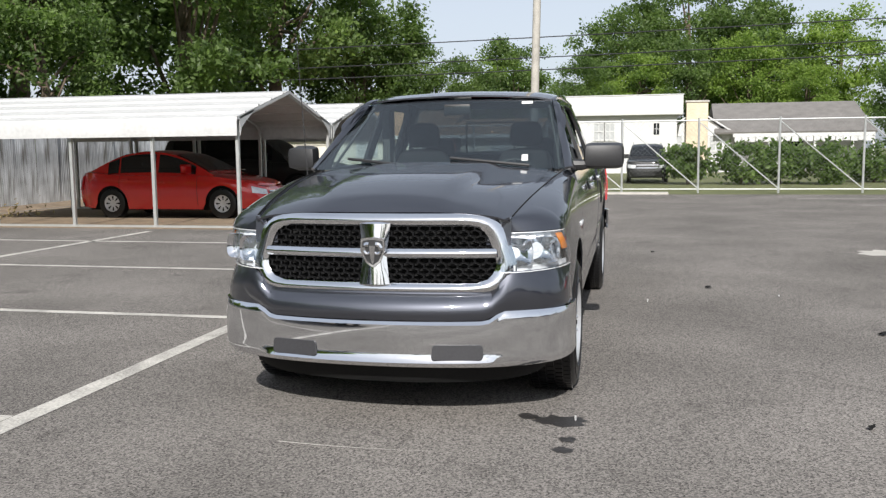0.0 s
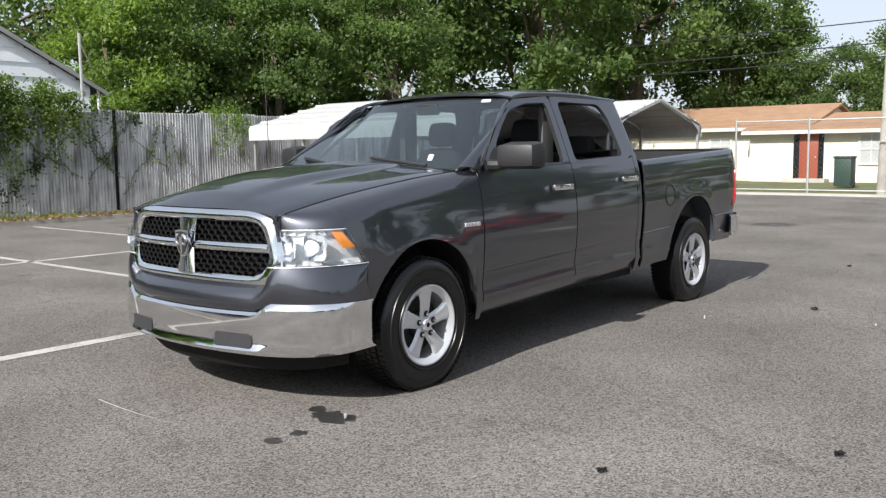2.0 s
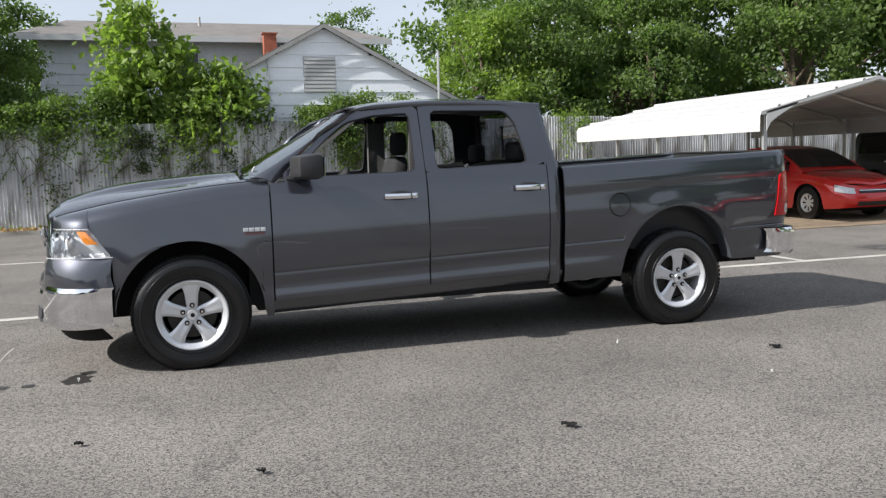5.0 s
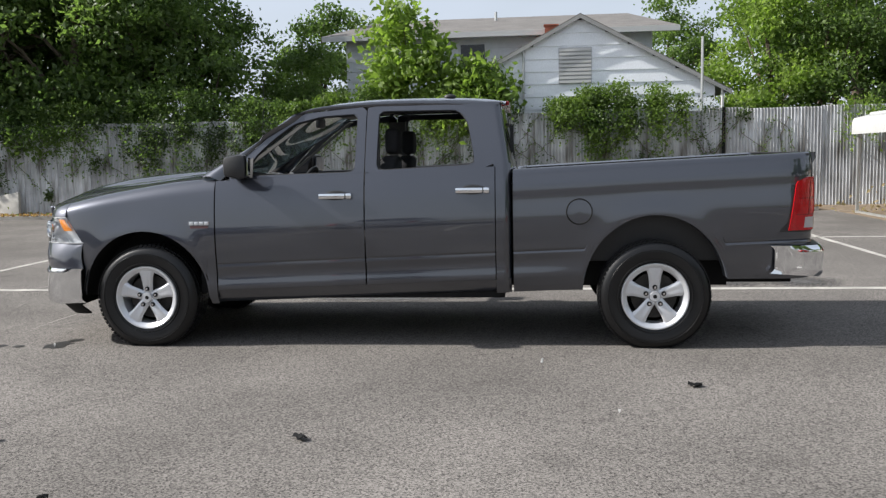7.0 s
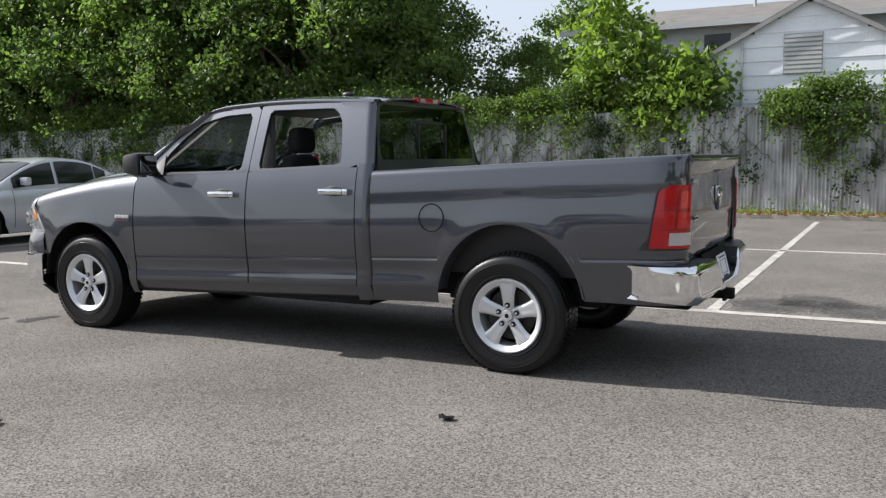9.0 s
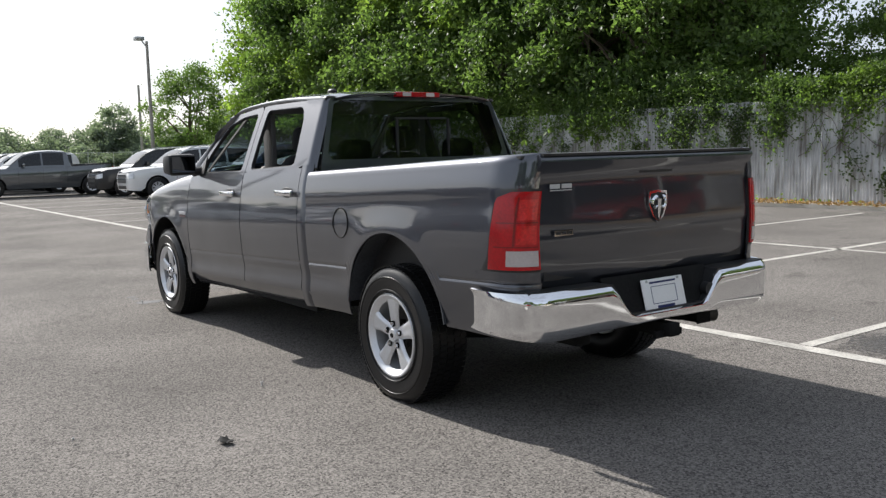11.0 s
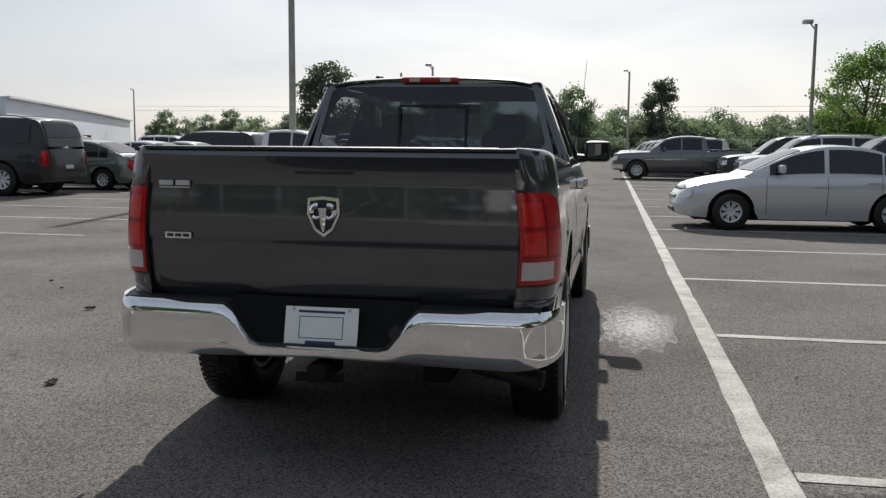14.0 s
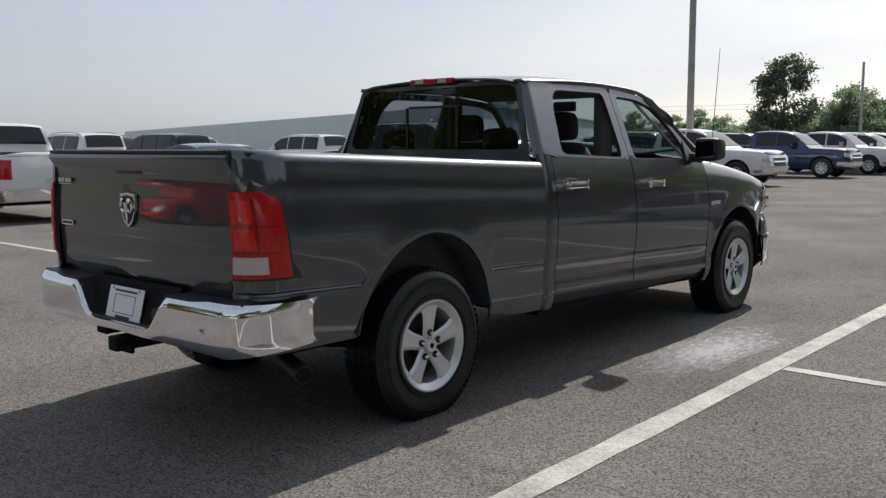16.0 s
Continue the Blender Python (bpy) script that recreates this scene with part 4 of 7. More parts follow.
def interior():
    part("headliner", sheet(lambda u, v: (v * 0.62, u, ROOF_Z(u) - 0.03), steps(1.3, 2.66, 8), steps(-1, 1, 8), 0.01), M_TRIM, truck, "light grey headliner")
    part("cab_floor", boxed(-0.86, 0.86, 0.45, 2.72, 0.36, 0.46), M_GAP, truck)
    part("firewall", boxed(-0.85, 0.85, 0.40, 0.50, 0.4, 1.24), M_GAP, truck)
    part("cab_rear_wall", boxed(-0.80, 0.80, 2.66, 2.70, 0.4, 1.33), M_SEAT, truck)

    part("dashboard", boxed(-0.79, 0.79, 0.52, 1.0, 0.95, 1.255, bevel=0.06), M_SEAT, truck, "dark dashboard")
    def cushion(x, y, z, a, b, c, lean=0.0):
        """A padded block with rounded sides."""
        bm = bmesh.new()
        bmesh.ops.create_uvsphere(bm, u_segments=28, v_segments=18, radius=1.0)
        for v in bm.verts:
            p = [math.copysign(abs(t) ** 0.45, t) for t in v.co]
            v.co = (x + a * p[0] * (1 - 0.12 * max(0.0, p[2])), y + b * p[1] + lean * p[2], z + c * p[2])
        return bm
    for x in (-0.42, 0.42):
        s = part("front_seat", cushion(x, 1.46, 0.72, 0.26, 0.27, 0.11), M_SEAT, truck, "dark cloth front seat")
        part("seat_back", cushion(x, 1.76, 1.08, 0.25, 0.08, 0.34, 0.07), M_SEAT, s)
        part("headrest", cushion(x, 1.845, 1.53, 0.13, 0.055, 0.10), M_SEAT, s)
    b = part("rear_bench", cushion(0, 2.40, 0.72, 0.74, 0.22, 0.11), M_SEAT, truck, "dark cloth rear bench")
    part("bench_back", cushion(0, 2.58, 1.05, 0.74, 0.06, 0.30), M_SEAT, b)
    for x in (-0.45, 0.45):
        part("headrest", cushion(x, 2.585, 1.43, 0.13, 0.05, 0.08), M_SEAT, b)
    # steering wheel
    m = pose(0.42, 1.12, 1.17, 62)
    bm = bmesh.new()
    tube(bm, [m @ Vector((0.185 * math.cos(k * math.pi / 12), 0.185 * math.sin(k * math.pi / 12), 0)) for k in range(25)], 0.016, 8, False)
    wheel = part("steering_wheel", bm, M_BLACK, truck, "black steering wheel")
    bm = bmesh.new()
    for a in (90, 210, 330):
        tube(bm, [m @ Vector((0, 0, 0)), m @ Vector((0.18 * math.cos(radians(a)), 0.18 * math.sin(radians(a)), 0))], [0.05, 0.018], 6)
    tube(bm, [m @ Vector((0, 0, 0)), (0.42, 0.85, 1.05)], 0.04, 8)
    part("wheel_hub", bm, M_BLACK, wheel)
    bm = boxed(-0.1, 0.1, 1.14, 1.18, 1.66, 1.74, bevel=0.015)
    part("inner_mirror", bm, M_BLACK, truck)
    for sx in (-1, 1):
        part("pillar_trim", sheet(lambda u, v: (0.80 - 0.135 * v, 0.66 + 0.60 * v + 0.04 * u, 1.29 + 0.44 * v), (0, 0.5, 1), steps(0, 1, 8), 0.01, sx=sx), M_TRIM, truck, "light grey pillar trim")
        part("pillar_trim", boxed(sx * 0.66, sx * 0.70, 1.63, 1.78, 1.22, 1.72, bevel=0.01), M_TRIM, truck)


def bed_plan(s):
    """Plan of a bed side: along the flank, then round the rear corner."""
    if s <= 1:
        return 0.0, 2.79 + (4.70 - 2.79) * s, 1.0, 0.0
    a = (s - 1) * math.pi / 2
    return -0.15 * (1 - math.cos(a)), 4.70 + 0.20 * math.sin(a), math.cos(a), math.sin(a)


def rail_z(y):
    return 1.305 + 0.042 * (y - 2.81)


def bed_side(sx):
    s_list = [(y - 2.79) / 1.91 for y in [2.79, 2.80, 2.86, 3.0, 3.15, 3.26] + arch_steps(3.797, 0.5099, 30) + [4.33, 4.45, 4.58, 4.70]] + [1 + k / 8 for k in range(1, 9)]

    def fn(s, v):
        dx, y, nx, ny = bed_plan(s)
        top = rail_z(y)
        low = arch(y, 0.335 + rake(min(y, 3.2)) if y < 3.5 else 0.50)
        if v <= 1:
            z = panel_z(min(y, 4.7), low, top - 0.05, v)
            x = side_x(min(y, 4.70), z)
            k = min(1.0, max(0.0, (z - top + 0.24) / 0.12))
            x += 0.012 * k * k * (3 - 2 * k)
        else:
            a = (v - 1) * math.pi / 2
            x = side_x(min(y, 4.70), top - 0.05) + 0.012 - 0.05 * (1 - math.cos(a))
            z = top - 0.05 + 0.05 * math.sin(a)
            if v > 2:
                x -= 0.07 * (v - 2)
        return (x + dx, y, z)
    root = part("bed_side", sheet(fn, s_list, V_ROWS + [1.2, 1.4, 1.6, 1.8, 2, 3], -0.012, sx=sx), M_PAINT, truck)
    part("bed_inner", boxed(sx * 0.70, sx * 0.80, 2.83, 4.86, 0.62, 1.29, bevel=0.01), M_BLACK, root, "black bedliner wall")
    part("bed_rail_cap", sheet(lambda u, v: (0.80 + 0.075 * v, u, rail_z(u) - 0.012), steps(2.82, 4.86, 6), (0, 1), 0.012, sx=sx), M_BLACK, root)
    bm = sheet(lambda u, v: (0.80 + 0.02 * v if v < 0.5 else 0.80 + 0.14 * v, 3.797 + 0.52 * math.cos(u), 0.40 + 0.575 * math.sin(u)), steps(0.2, math.pi - 0.2, 24), (0, 1), 0.01, sx=sx)
    part("wheel_liner", bm, M_LINER, root)
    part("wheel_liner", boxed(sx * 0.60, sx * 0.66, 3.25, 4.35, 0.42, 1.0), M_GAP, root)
    if sx > 0:
        y, z = 3.262, 0.995
        x = side_x(y, z)
        bm = bmesh.new()
        tube(bm, [(side_x(y, z + 0.09 * math.sin(k * math.pi / 18)) + 0.001, y + 0.09 * math.cos(k * math.pi / 18), z + 0.09 * math.sin(k * math.pi / 18)) for k in range(37)], 0.005, 5, False)
        part("fuel_door_gap", bm, M_GAP, root)
        bm = sheet(lambda u, v: (side_x(y, z + 0.085 * v * math.sin(u)) + 0.0015, y + 0.085 * v * math.cos(u), z + 0.085 * v * math.sin(u)), [k * math.pi / 18 for k in range(36)], (0.02, 0.5, 1), 0.0, closed=True)
        part("fuel_door", bm, M_PAINT, root)
    # tail lamp on the corner
    def lamp(push):
        def at(s, v):
            dx, y, nx, ny = bed_plan(s)
            z = 0.845 + 0.37 * v
            x = side_x(min(y, 4.70), z) + dx
            lean = 0.03 * (1 - v) * (1 if s < 1 else 0)
            return (x + nx * push, y + ny * push - lean * 0.0, z)
        return at
    def front_edge(v):
        return 1.02 + 0.17 * v + 0.25 * max(0.0, (v - 0.86) / 0.14) ** 3

    def lay(push, u0, u1, v0, v1):
        f = lamp(push)

        def at(u, v):
            vv = v0 + (v1 - v0) * v
            s0 = front_edge(min(1.0, max(0.0, vv)))
            return f(s0 + (2.0 - s0) * (u0 + (u1 - u0) * u), vv)
        return at
    us = steps(0, 1, 12)
    part("lamp_rim", sheet(lay(0.003, -0.05, 1.0, -0.03, 1.03), us, steps(0, 1, 12), 0.012, sx=sx), M_BLACK, truck)
    red = part("tail_lamp", sheet(lay(0.012, 0.0, 0.98, 0.0, 1.0), us, steps(0, 1, 14), 0.02, sx=sx), M_RED, truck, "red tail lamp with a clear reverse lens")
    part("reverse_lens", sheet(lay(0.016, 0.34, 0.93, 0.05, 0.25), us, steps(0, 1, 4), 0.006, sx=sx), M_WHITELENS, red, "clear reverse lens")
    deep = surface("deep_red_lens", (0.2, 0.002, 0.004), 0.25, vary=0.3, coat=0.5, scale=14)
    part("lamp_segment", sheet(lay(0.0145, 0.10, 0.93, 0.29, 0.305), us, (0, 1), 0.003, sx=sx), deep, red)
    part("lamp_segment", sheet(lay(0.0145, 0.10, 0.93, 0.60, 0.615), us, (0, 1), 0.003, sx=sx), deep, red)
    part("lamp_segment", sheet(lay(0.0145, 0.44, 0.48, 0.30, 0.93), (0, 1), steps(0, 1, 6), 0.003, sx=sx), deep, red)
    bright = surface("bright_red_lens", (0.6, 0.012, 0.012), 0.22, vary=0.3, coat=0.5, scale=20)
    part("lamp_segment", sheet(lay(0.0143, 0.50, 0.90, 0.64, 0.90), us, steps(0, 1, 4), 0.003, sx=sx), bright, red)
    part("lamp_segment", sheet(lay(0.0143, 0.50, 0.90, 0.33, 0.57), us, steps(0, 1, 4), 0.003, sx=sx), bright, red)


def tailgate():
    prof = spline([(0.745, 4.905), (0.80, 4.925), (0.95, 4.932), (0.98, 4.933), (1.005, 4.941), (1.15, 4.94), (1.27, 4.938), (1.315, 4.952), (1.355, 4.975), (1.385, 4.955)])
    zs = steps(0.745, 0.96, 6) + [0.975, 0.985, 0.993, 1.0, 1.02] + steps(1.06, 1.26, 5) + [1.29, 1.31, 1.33, 1.35, 1.365, 1.38, 1.388]
    root = part("tailgate", sheet(lambda u, v: (u * 0.803, prof(v) - 0.02 * u * u - 0.03, v), steps(-1, 1, 24), zs, 0.03), M_PAINT, truck, "dark grey tailgate with badges")
    part("tailgate_cap", sheet(lambda u, v: (u * 0.79, 4.86 + 0.085 * v - 0.02 * u * u, 1.391 - 0.004 * v * v), steps(-1, 1, 12), (0, .5, 1), 0.012), M_BLACK, root)
    part("tailgate_inner", boxed(-0.76, 0.76, 4.83, 4.88, 0.78, 1.37), M_BLACK, root)
    badge(root, (0, 4.915, 1.105), 0.078, 1)
    y = 4.906
    bm = boxed(0.595, 0.715, y, y + 0.006, 0.995, 1.022)
    sl = part("trim_badge", bm, M_CHROME, root, "small chrome trim badge")
    for k in range(3):
        part("badge_bar", boxed(0.605 + 0.036 * k, 0.632 + 0.036 * k, y + 0.004, y + 0.008, 1.002, 1.015), M_BLACK, sl)
    st = part("dealer_sticker", boxed(0.598, 0.736, y, y + 0.003, 1.211, 1.2155), M_WHITE, root, "white dealer sticker drawn as bars")
    for x0, x1 in ((0.675, 0.738), (0.598, 0.662)):
        part("sticker_bar", boxed(x0, x1, y, y + 0.003, 1.222, 1.243), M_WHITE, st)
    part("handle_slot", boxed(-0.13, 0.13, 4.90, 4.912, 1.275, 1.315, bevel=0.008), M_BLACK, root)


def rear_bumper():
    def topz(x):
        k = min(1.0, max(0.0, (abs(x) - 0.27) / 0.15))
        return 0.575 + 0.165 * k * k * (3 - 2 * k)

    def fn(u, v):
        x = 0.992 * math.sin(u * math.pi / 2) if abs(u) < 1 else math.copysign(0.992, u)
        x -= math.copysign(0.015 * (max(0.0, abs(u) - 0.93) / 0.07) ** 2, u)
        y = 5.02 - 0.05 * x * x
        e = max(0.0, abs(u) - 0.60) / 0.40
        y -= 0.36 * e ** 2.2
        t = topz(x)
        low = 0.495 + 0.03 * (1 - abs(x)) + 0.05 * max(0.0, abs(u) - 0.6) / 0.4
        z = low + (t - low) * v
        return (x, y - 0.03 * max(0, (v - 0.8) / 0.2) ** 2 - 0.03 * max(0, (0.2 - v) / 0.2) ** 2, z)
    root = part("rear_bumper", sheet(fn, steps(-1, 1, 72), steps(0, 1, 12), 0.015), M_CHROME, truck, "chrome rear step bumper")
    part("step_pad", sheet(lambda u, v: (u, 4.88 + 0.12 * v - 0.05 * u * u - 0.10 * max(0, abs(u) - .6) * v, topz(u) + 0.004), steps(-0.9, 0.9, 40), (0, 1), 0.02), M_BLACK, root, "black step pad")
    part("bumper_bracket", boxed(-0.9, 0.9, 4.72, 4.86, 0.52, 0.70), M_GAP, root)
    # near-black, so the recess carries its shade in the colour
    part("plate_recess", sheet(lambda u, v: (u, 4.90 + 0.08 * (1 - v), 0.56 + 0.20 * v), steps(-0.40, 0.40, 8), (0, 1), 0.01), M_GAP, root)
    m = pose(0, 4.962, 0.645, 0)
    pl = part("licence_plate", boxed(-0.158, 0.158, 0, 0.006, -0.085, 0.085, bevel=0.003, turn=m @ pose(0, 0, 0, 14)), surface("white_plate", (0.85, 0.85, 0.85), 0.35, vary=0.04), truck, "white dealer plate with a blue frame line")
    blue = surface("dark_blue_print", (0.02, 0.03, 0.12), 0.5)
    k = m @ pose(0, 0, 0, 14)
    for x0, x1, z0, z1 in ((-0.095, 0.095, 0.043, 0.046), (-0.095, 0.095, -0.046, -0.043), (-0.095, -0.092, -0.046, 0.046), (0.092, 0.095, -0.046, 0.046),
                           (-0.065, 0.065, -0.078, -0.056), (-0.10, 0.10, 0.06, 0.07)):
        part("print_bar", boxed(x0, x1, 0.005, 0.0075, z0, z1, turn=k), blue, pl)
    for x in (-0.12, 0.12):
        bm = bmesh.new()
        bmesh.ops.create_cone(bm, segments=10, radius1=0.007, radius2=0.006, depth=0.005, cap_ends=True, matrix=k @ pose(x, 0.008, 0.074, 90))
        part("plate_screw", bm, M_STEEL, pl)
    h = part("hitch_receiver", boxed(-0.04, 0.04, 4.78, 5.04, 0.43, 0.50, bevel=0.008), M_GAP, truck, "black hitch receiver")
    part("hitch_plate", boxed(-0.10, 0.10, 4.98, 5.0, 0.425, 0.46), M_GAP, h)
    part("plug_socket", tubed([(-0.33, 4.96, 0.64), (-0.33, 5.0, 0.64)], 0.035, 12), M_BLACK, root)
    part("exhaust_pipe", tubed([(-0.45, 3.9, 0.40), (-0.52, 4.4, 0.42), (-0.60, 4.52, 0.41), (-0.89, 4.60, 0.375)], 0.045, 14), surface("exhaust_steel", (0.07, 0.065, 0.06), 0.55, 0.8, vary=0.3), truck, "steel exhaust tail pipe")
    # dark disc on the capped end, painting the shade of a hollow pipe
    part("exhaust_mouth_shade", tubed([(-0.888, 4.5994, 0.3753), (-0.895, 4.6014, 0.3744)], 0.038, 14), M_GAP, truck)


def wheel_mesh_parts(at, sx, name="wheel", group=""):
    root = new(name)
    root.parent = truck
    root.matrix_basis = pose(at[0], at[1], at[2], 0, 0, 0 if sx > 0 else 180)
    R, w = 0.396, 0.128
    prof = [(-w * 0.9, 0.235), (-w * 1.02, 0.27), (-w * 1.05, 0.32), (-w * 0.95, 0.365), (-w * 0.8, R - 0.006), (-w * 0.4, R), (0, R + 0.001), (w * 0.4, R), (w * 0.8, R - 0.006), (w * 0.95, 0.367),
            (w * 1.03, 0.345), (w * 1.05, 0.318), (w * 1.04, 0.312), (w * 1.04, 0.28), (w * 0.98, 0.252), (w * 0.9, 0.235)]
    bm = lathe(prof, 64)
    for v in bm.verts:
        if at[2] + v.co.z < 0.003:
            v.co.z = 0.003 - at[2]
    bmesh.ops.solidify(bm, geom=bm.faces[:], thickness=0.004)
    tyre = part("tyre", bm, M_TYRE, root, "shiny black road tyre")
    for r in (0.262, 0.334):
        part("sidewall_ring", lathe([(w * 1.02, r - 0.005), (w * 1.075, r - 0.002), (w * 1.075, r + 0.002), (w * 1.0, r + 0.006)], 56), M_TYRE, tyre)
    bm = bmesh.new()
    for k in range(72):
        a = 2 * math.pi * k / 72
        if math.sin(a) < -0.985:
            continue
        for j, x in enumerate((-0.094, -0.047, 0.0, 0.047, 0.094)):
            m = pose(0, 0, 0, math.degrees(a + (j % 2) * 0.04)) @ Matrix.Translation((x, R + 0.001, 0))
            box(bm, -0.019, 0.019, -0.006, 0.005 - 0.006 * (j in (0, 4)), -0.0125, 0.0125, turn=m)
    part("tread", bm, M_TYRE, tyre)
    rim = part("rim", lathe([(0.055, 0.192), (0.108, 0.198), (0.122, 0.214), (0.134, 0.230), (0.134, 0.238), (0.125, 0.243), (0.10, 0.236), (-0.10, 0.225), (-0.10, 0.20), (0.055, 0.192)], 56), M_RIM, root, "five-spoke silver alloy rim")
    for k in range(5):
        a = radians(90 + 72 * k)

        def spoke(u, v, a=a):
            # broad flat spokes, widest at the rim, with a shallow trough and rolled edges
            r = 0.03 + 0.19 * u
            half = 0.035 + 0.018 * u + 0.026 * max(0.0, u - 0.55) ** 2 / 0.2
            t = v * half
            x = 0.100 + 0.018 * math.sin(u * 2.0) - 0.016 * abs(v) ** 6 - 0.004 * (1 - abs(v)) * math.sin(math.pi * u)
            return (x, r * math.cos(a) - t * math.sin(a), r * math.sin(a) + t * math.cos(a))
        part("spoke", sheet(spoke, steps(0, 1, 10), steps(-1, 1, 10), 0.03), M_RIM, rim)
        c, w = 0.066 * math.cos(a), 0.066 * math.sin(a)
        # flat dark disc that paints the shade of a recess round the nut
        bm = bmesh.new()
        bmesh.ops.create_cone(bm, segments=14, radius1=0.0175, radius2=0.0175, depth=0.006, cap_ends=True, matrix=Matrix.Translation((0.1105, c, w)) @ pose(0, 0, 0, 0, 90, 0))
        part("lug_pocket_shade", bm, M_GAP, rim)
        bm = bmesh.new()
        bmesh.ops.create_cone(bm, segments=6, radius1=0.0125, radius2=0.009, depth=0.014, cap_ends=True, matrix=Matrix.Translation((0.118, c, w)) @ pose(0, 0, 0, 0, 90, 0))
        part("lug_nut", bm, M_CHROME, rim)
    bm = bmesh.new()
    bmesh.ops.create_cone(bm, segments=24, radius1=0.043, radius2=0.034, depth=0.02, cap_ends=True, matrix=pose(0.112, 0, 0, 0, 90, 0))
    cap = part("centre_cap", bm, M_RIM, rim)
    bm = bmesh.new()
    bmesh.ops.create_cone(bm, segments=16, radius1=0.016, radius2=0.012, depth=0.006, cap_ends=True, matrix=pose(0.123, 0, 0, 0, 90, 0))
    part("cap_mark", bm, M_GAP, cap)
    bm = bmesh.new()
    bmesh.ops.create_cone(bm, segments=40, radius1=0.165, radius2=0.165, depth=0.02, cap_ends=True, matrix=pose(0.03, 0, 0, 0, 90, 0))
    bmesh.ops.create_cone(bm, segments=40, radius1=0.085, radius2=0.085, depth=0.05, cap_ends=True, matrix=pose(0.05, 0, 0, 0, 90, 0))
    part("brake_disc", bm, M_RIMDARK, root)
    # near-black drum, added to darken the gaps between the spokes like shade
    part("spoke_gap_shade", lathe([(0.05, 0.198), (0.0, 0.197), (-0.09, 0.19), (-0.09, 0.02), (-0.1, 0.02), (-0.1, 0.195)], 32), M_GAP, root)
    return root


def side_badge(sx):
    """Silver lettering on the fender, drawn as four plain bars on a thin plate."""
    y, z = 0.44, 0.925
    x = side_x(y, z)
    b = part("side_badge", boxed(sx * (x - 0.004), sx * (x + 0.003), y - 0.07, y + 0.07, z - 0.022, z - 0.002), surface("badge_dark_red", (0.12, 0.06, 0.06), 0.4), truck, "small silver side badge drawn as bars")
    for k in range(4):
        part("badge_bar", boxed(sx * (x - 0.004), sx * (x + 0.006), y - 0.076 + 0.039 * k, y - 0.042 + 0.039 * k, z + 0.002, z + 0.028, bevel=0.002), M_RIM, b)



def nose_panel():
    """The painted panel that closes the corner between grille, hood and lamps."""
    def fn(x, v):
        y = -0.872 - 0.008 * (1 - v)
        return (x, y, 0.93 + (HOOD_Z(y) - 0.936) * v)
    for s in (-1, 1):
        part("nose_panel", sheet(fn, steps(0.56, 0.685, 8), steps(0, 1, 6), -0.01, sx=s), M_PAINT, truck)
        pts = [(s * (hood_x(y) + 0.002), y, HOOD_Z(y) - 0.003) for y in steps(-0.84, 0.5, 30)]
        part("hood_gap", tubed(pts, 0.0045, 5), M_GAP, truck)


nose_panel()
hood()
fascia()
bumper()
grille()
for SX in (1, -1):
    fender(SX)
    brow(SX)
    headlight(SX)
    door(SX, 0.565, 1.695, DOOR_F, WIN_F, (1.30, 1.48), 1.49, 1.13)
    door(SX, 1.705, 2.658, DOOR_R, WIN_R, (2.12, 1.54), 2.50, 1.158)
    mirror(SX)
    bed_side(SX)
    side_badge(SX)
    wheel_mesh_parts((SX * 0.83, 0.0, 0.378), SX)
    wheel_mesh_parts((SX * 0.825, 3.797, 0.378), SX)
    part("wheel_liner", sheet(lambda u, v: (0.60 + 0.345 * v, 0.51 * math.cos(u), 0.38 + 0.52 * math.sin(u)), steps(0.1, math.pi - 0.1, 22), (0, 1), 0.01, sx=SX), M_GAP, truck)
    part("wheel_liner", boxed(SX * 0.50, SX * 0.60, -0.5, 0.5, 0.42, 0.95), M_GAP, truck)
    # the gap between cab and bed gets its shade from a near-black fill
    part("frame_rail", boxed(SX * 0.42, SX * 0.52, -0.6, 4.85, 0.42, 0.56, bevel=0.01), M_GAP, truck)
cab()
interior()
tailgate()
rear_bumper()
part("bed_floor", boxed(-0.78, 0.78, 2.82, 4.86, 0.74, 0.80), M_BLACK, truck, "black bed floor")
part("bed_front_wall", boxed(-0.80, 0.80, 2.83, 2.87, 0.5, 1.30), M_BLACK, truck)
# solid block that puts the shade between cab and bed into colour
part("cab_gap_fill", boxed(-0.84, 0.84, 2.71, 2.83, 0.45, 1.20), M_GAP, truck)
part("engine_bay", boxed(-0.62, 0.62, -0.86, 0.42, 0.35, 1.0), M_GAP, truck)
part("rear_axle", tubed([(-0.7, 3.797, 0.378), (0, 3.797, 0.378), (0.7, 3.797, 0.378)], [0.05, 0.15, 0.05], 12), M_GAP, truck)
part("front_axle", tubed([(-0.7, 0.0, 0.36), (0.7, 0.0, 0.36)], 0.05, 10), M_GAP, truck)

# ---- boundary fence of corrugated sheets ----
fence = thing("sheet_fence", "tall weathered corrugated metal fence with rusty streaks", "fence", kind="structure")


def fence_mesh(seed):
    rnd = random.Random(seed)
    n = 12
    lean = rnd.uniform(-0.015, 0.015)
    bm = sheet(lambda u, v: (0.012 * math.cos(u * math.pi) + lean * v, u * 0.0388 - 0.475, 2.42 * v + (0.0 if v < 0.5 else 0.0)), range(2 * n + 1), steps(0, 1, 2), 0.003)
    me = finish(bm, "sheet", 60)
    me.materials.append(M_SHEET)
    return me


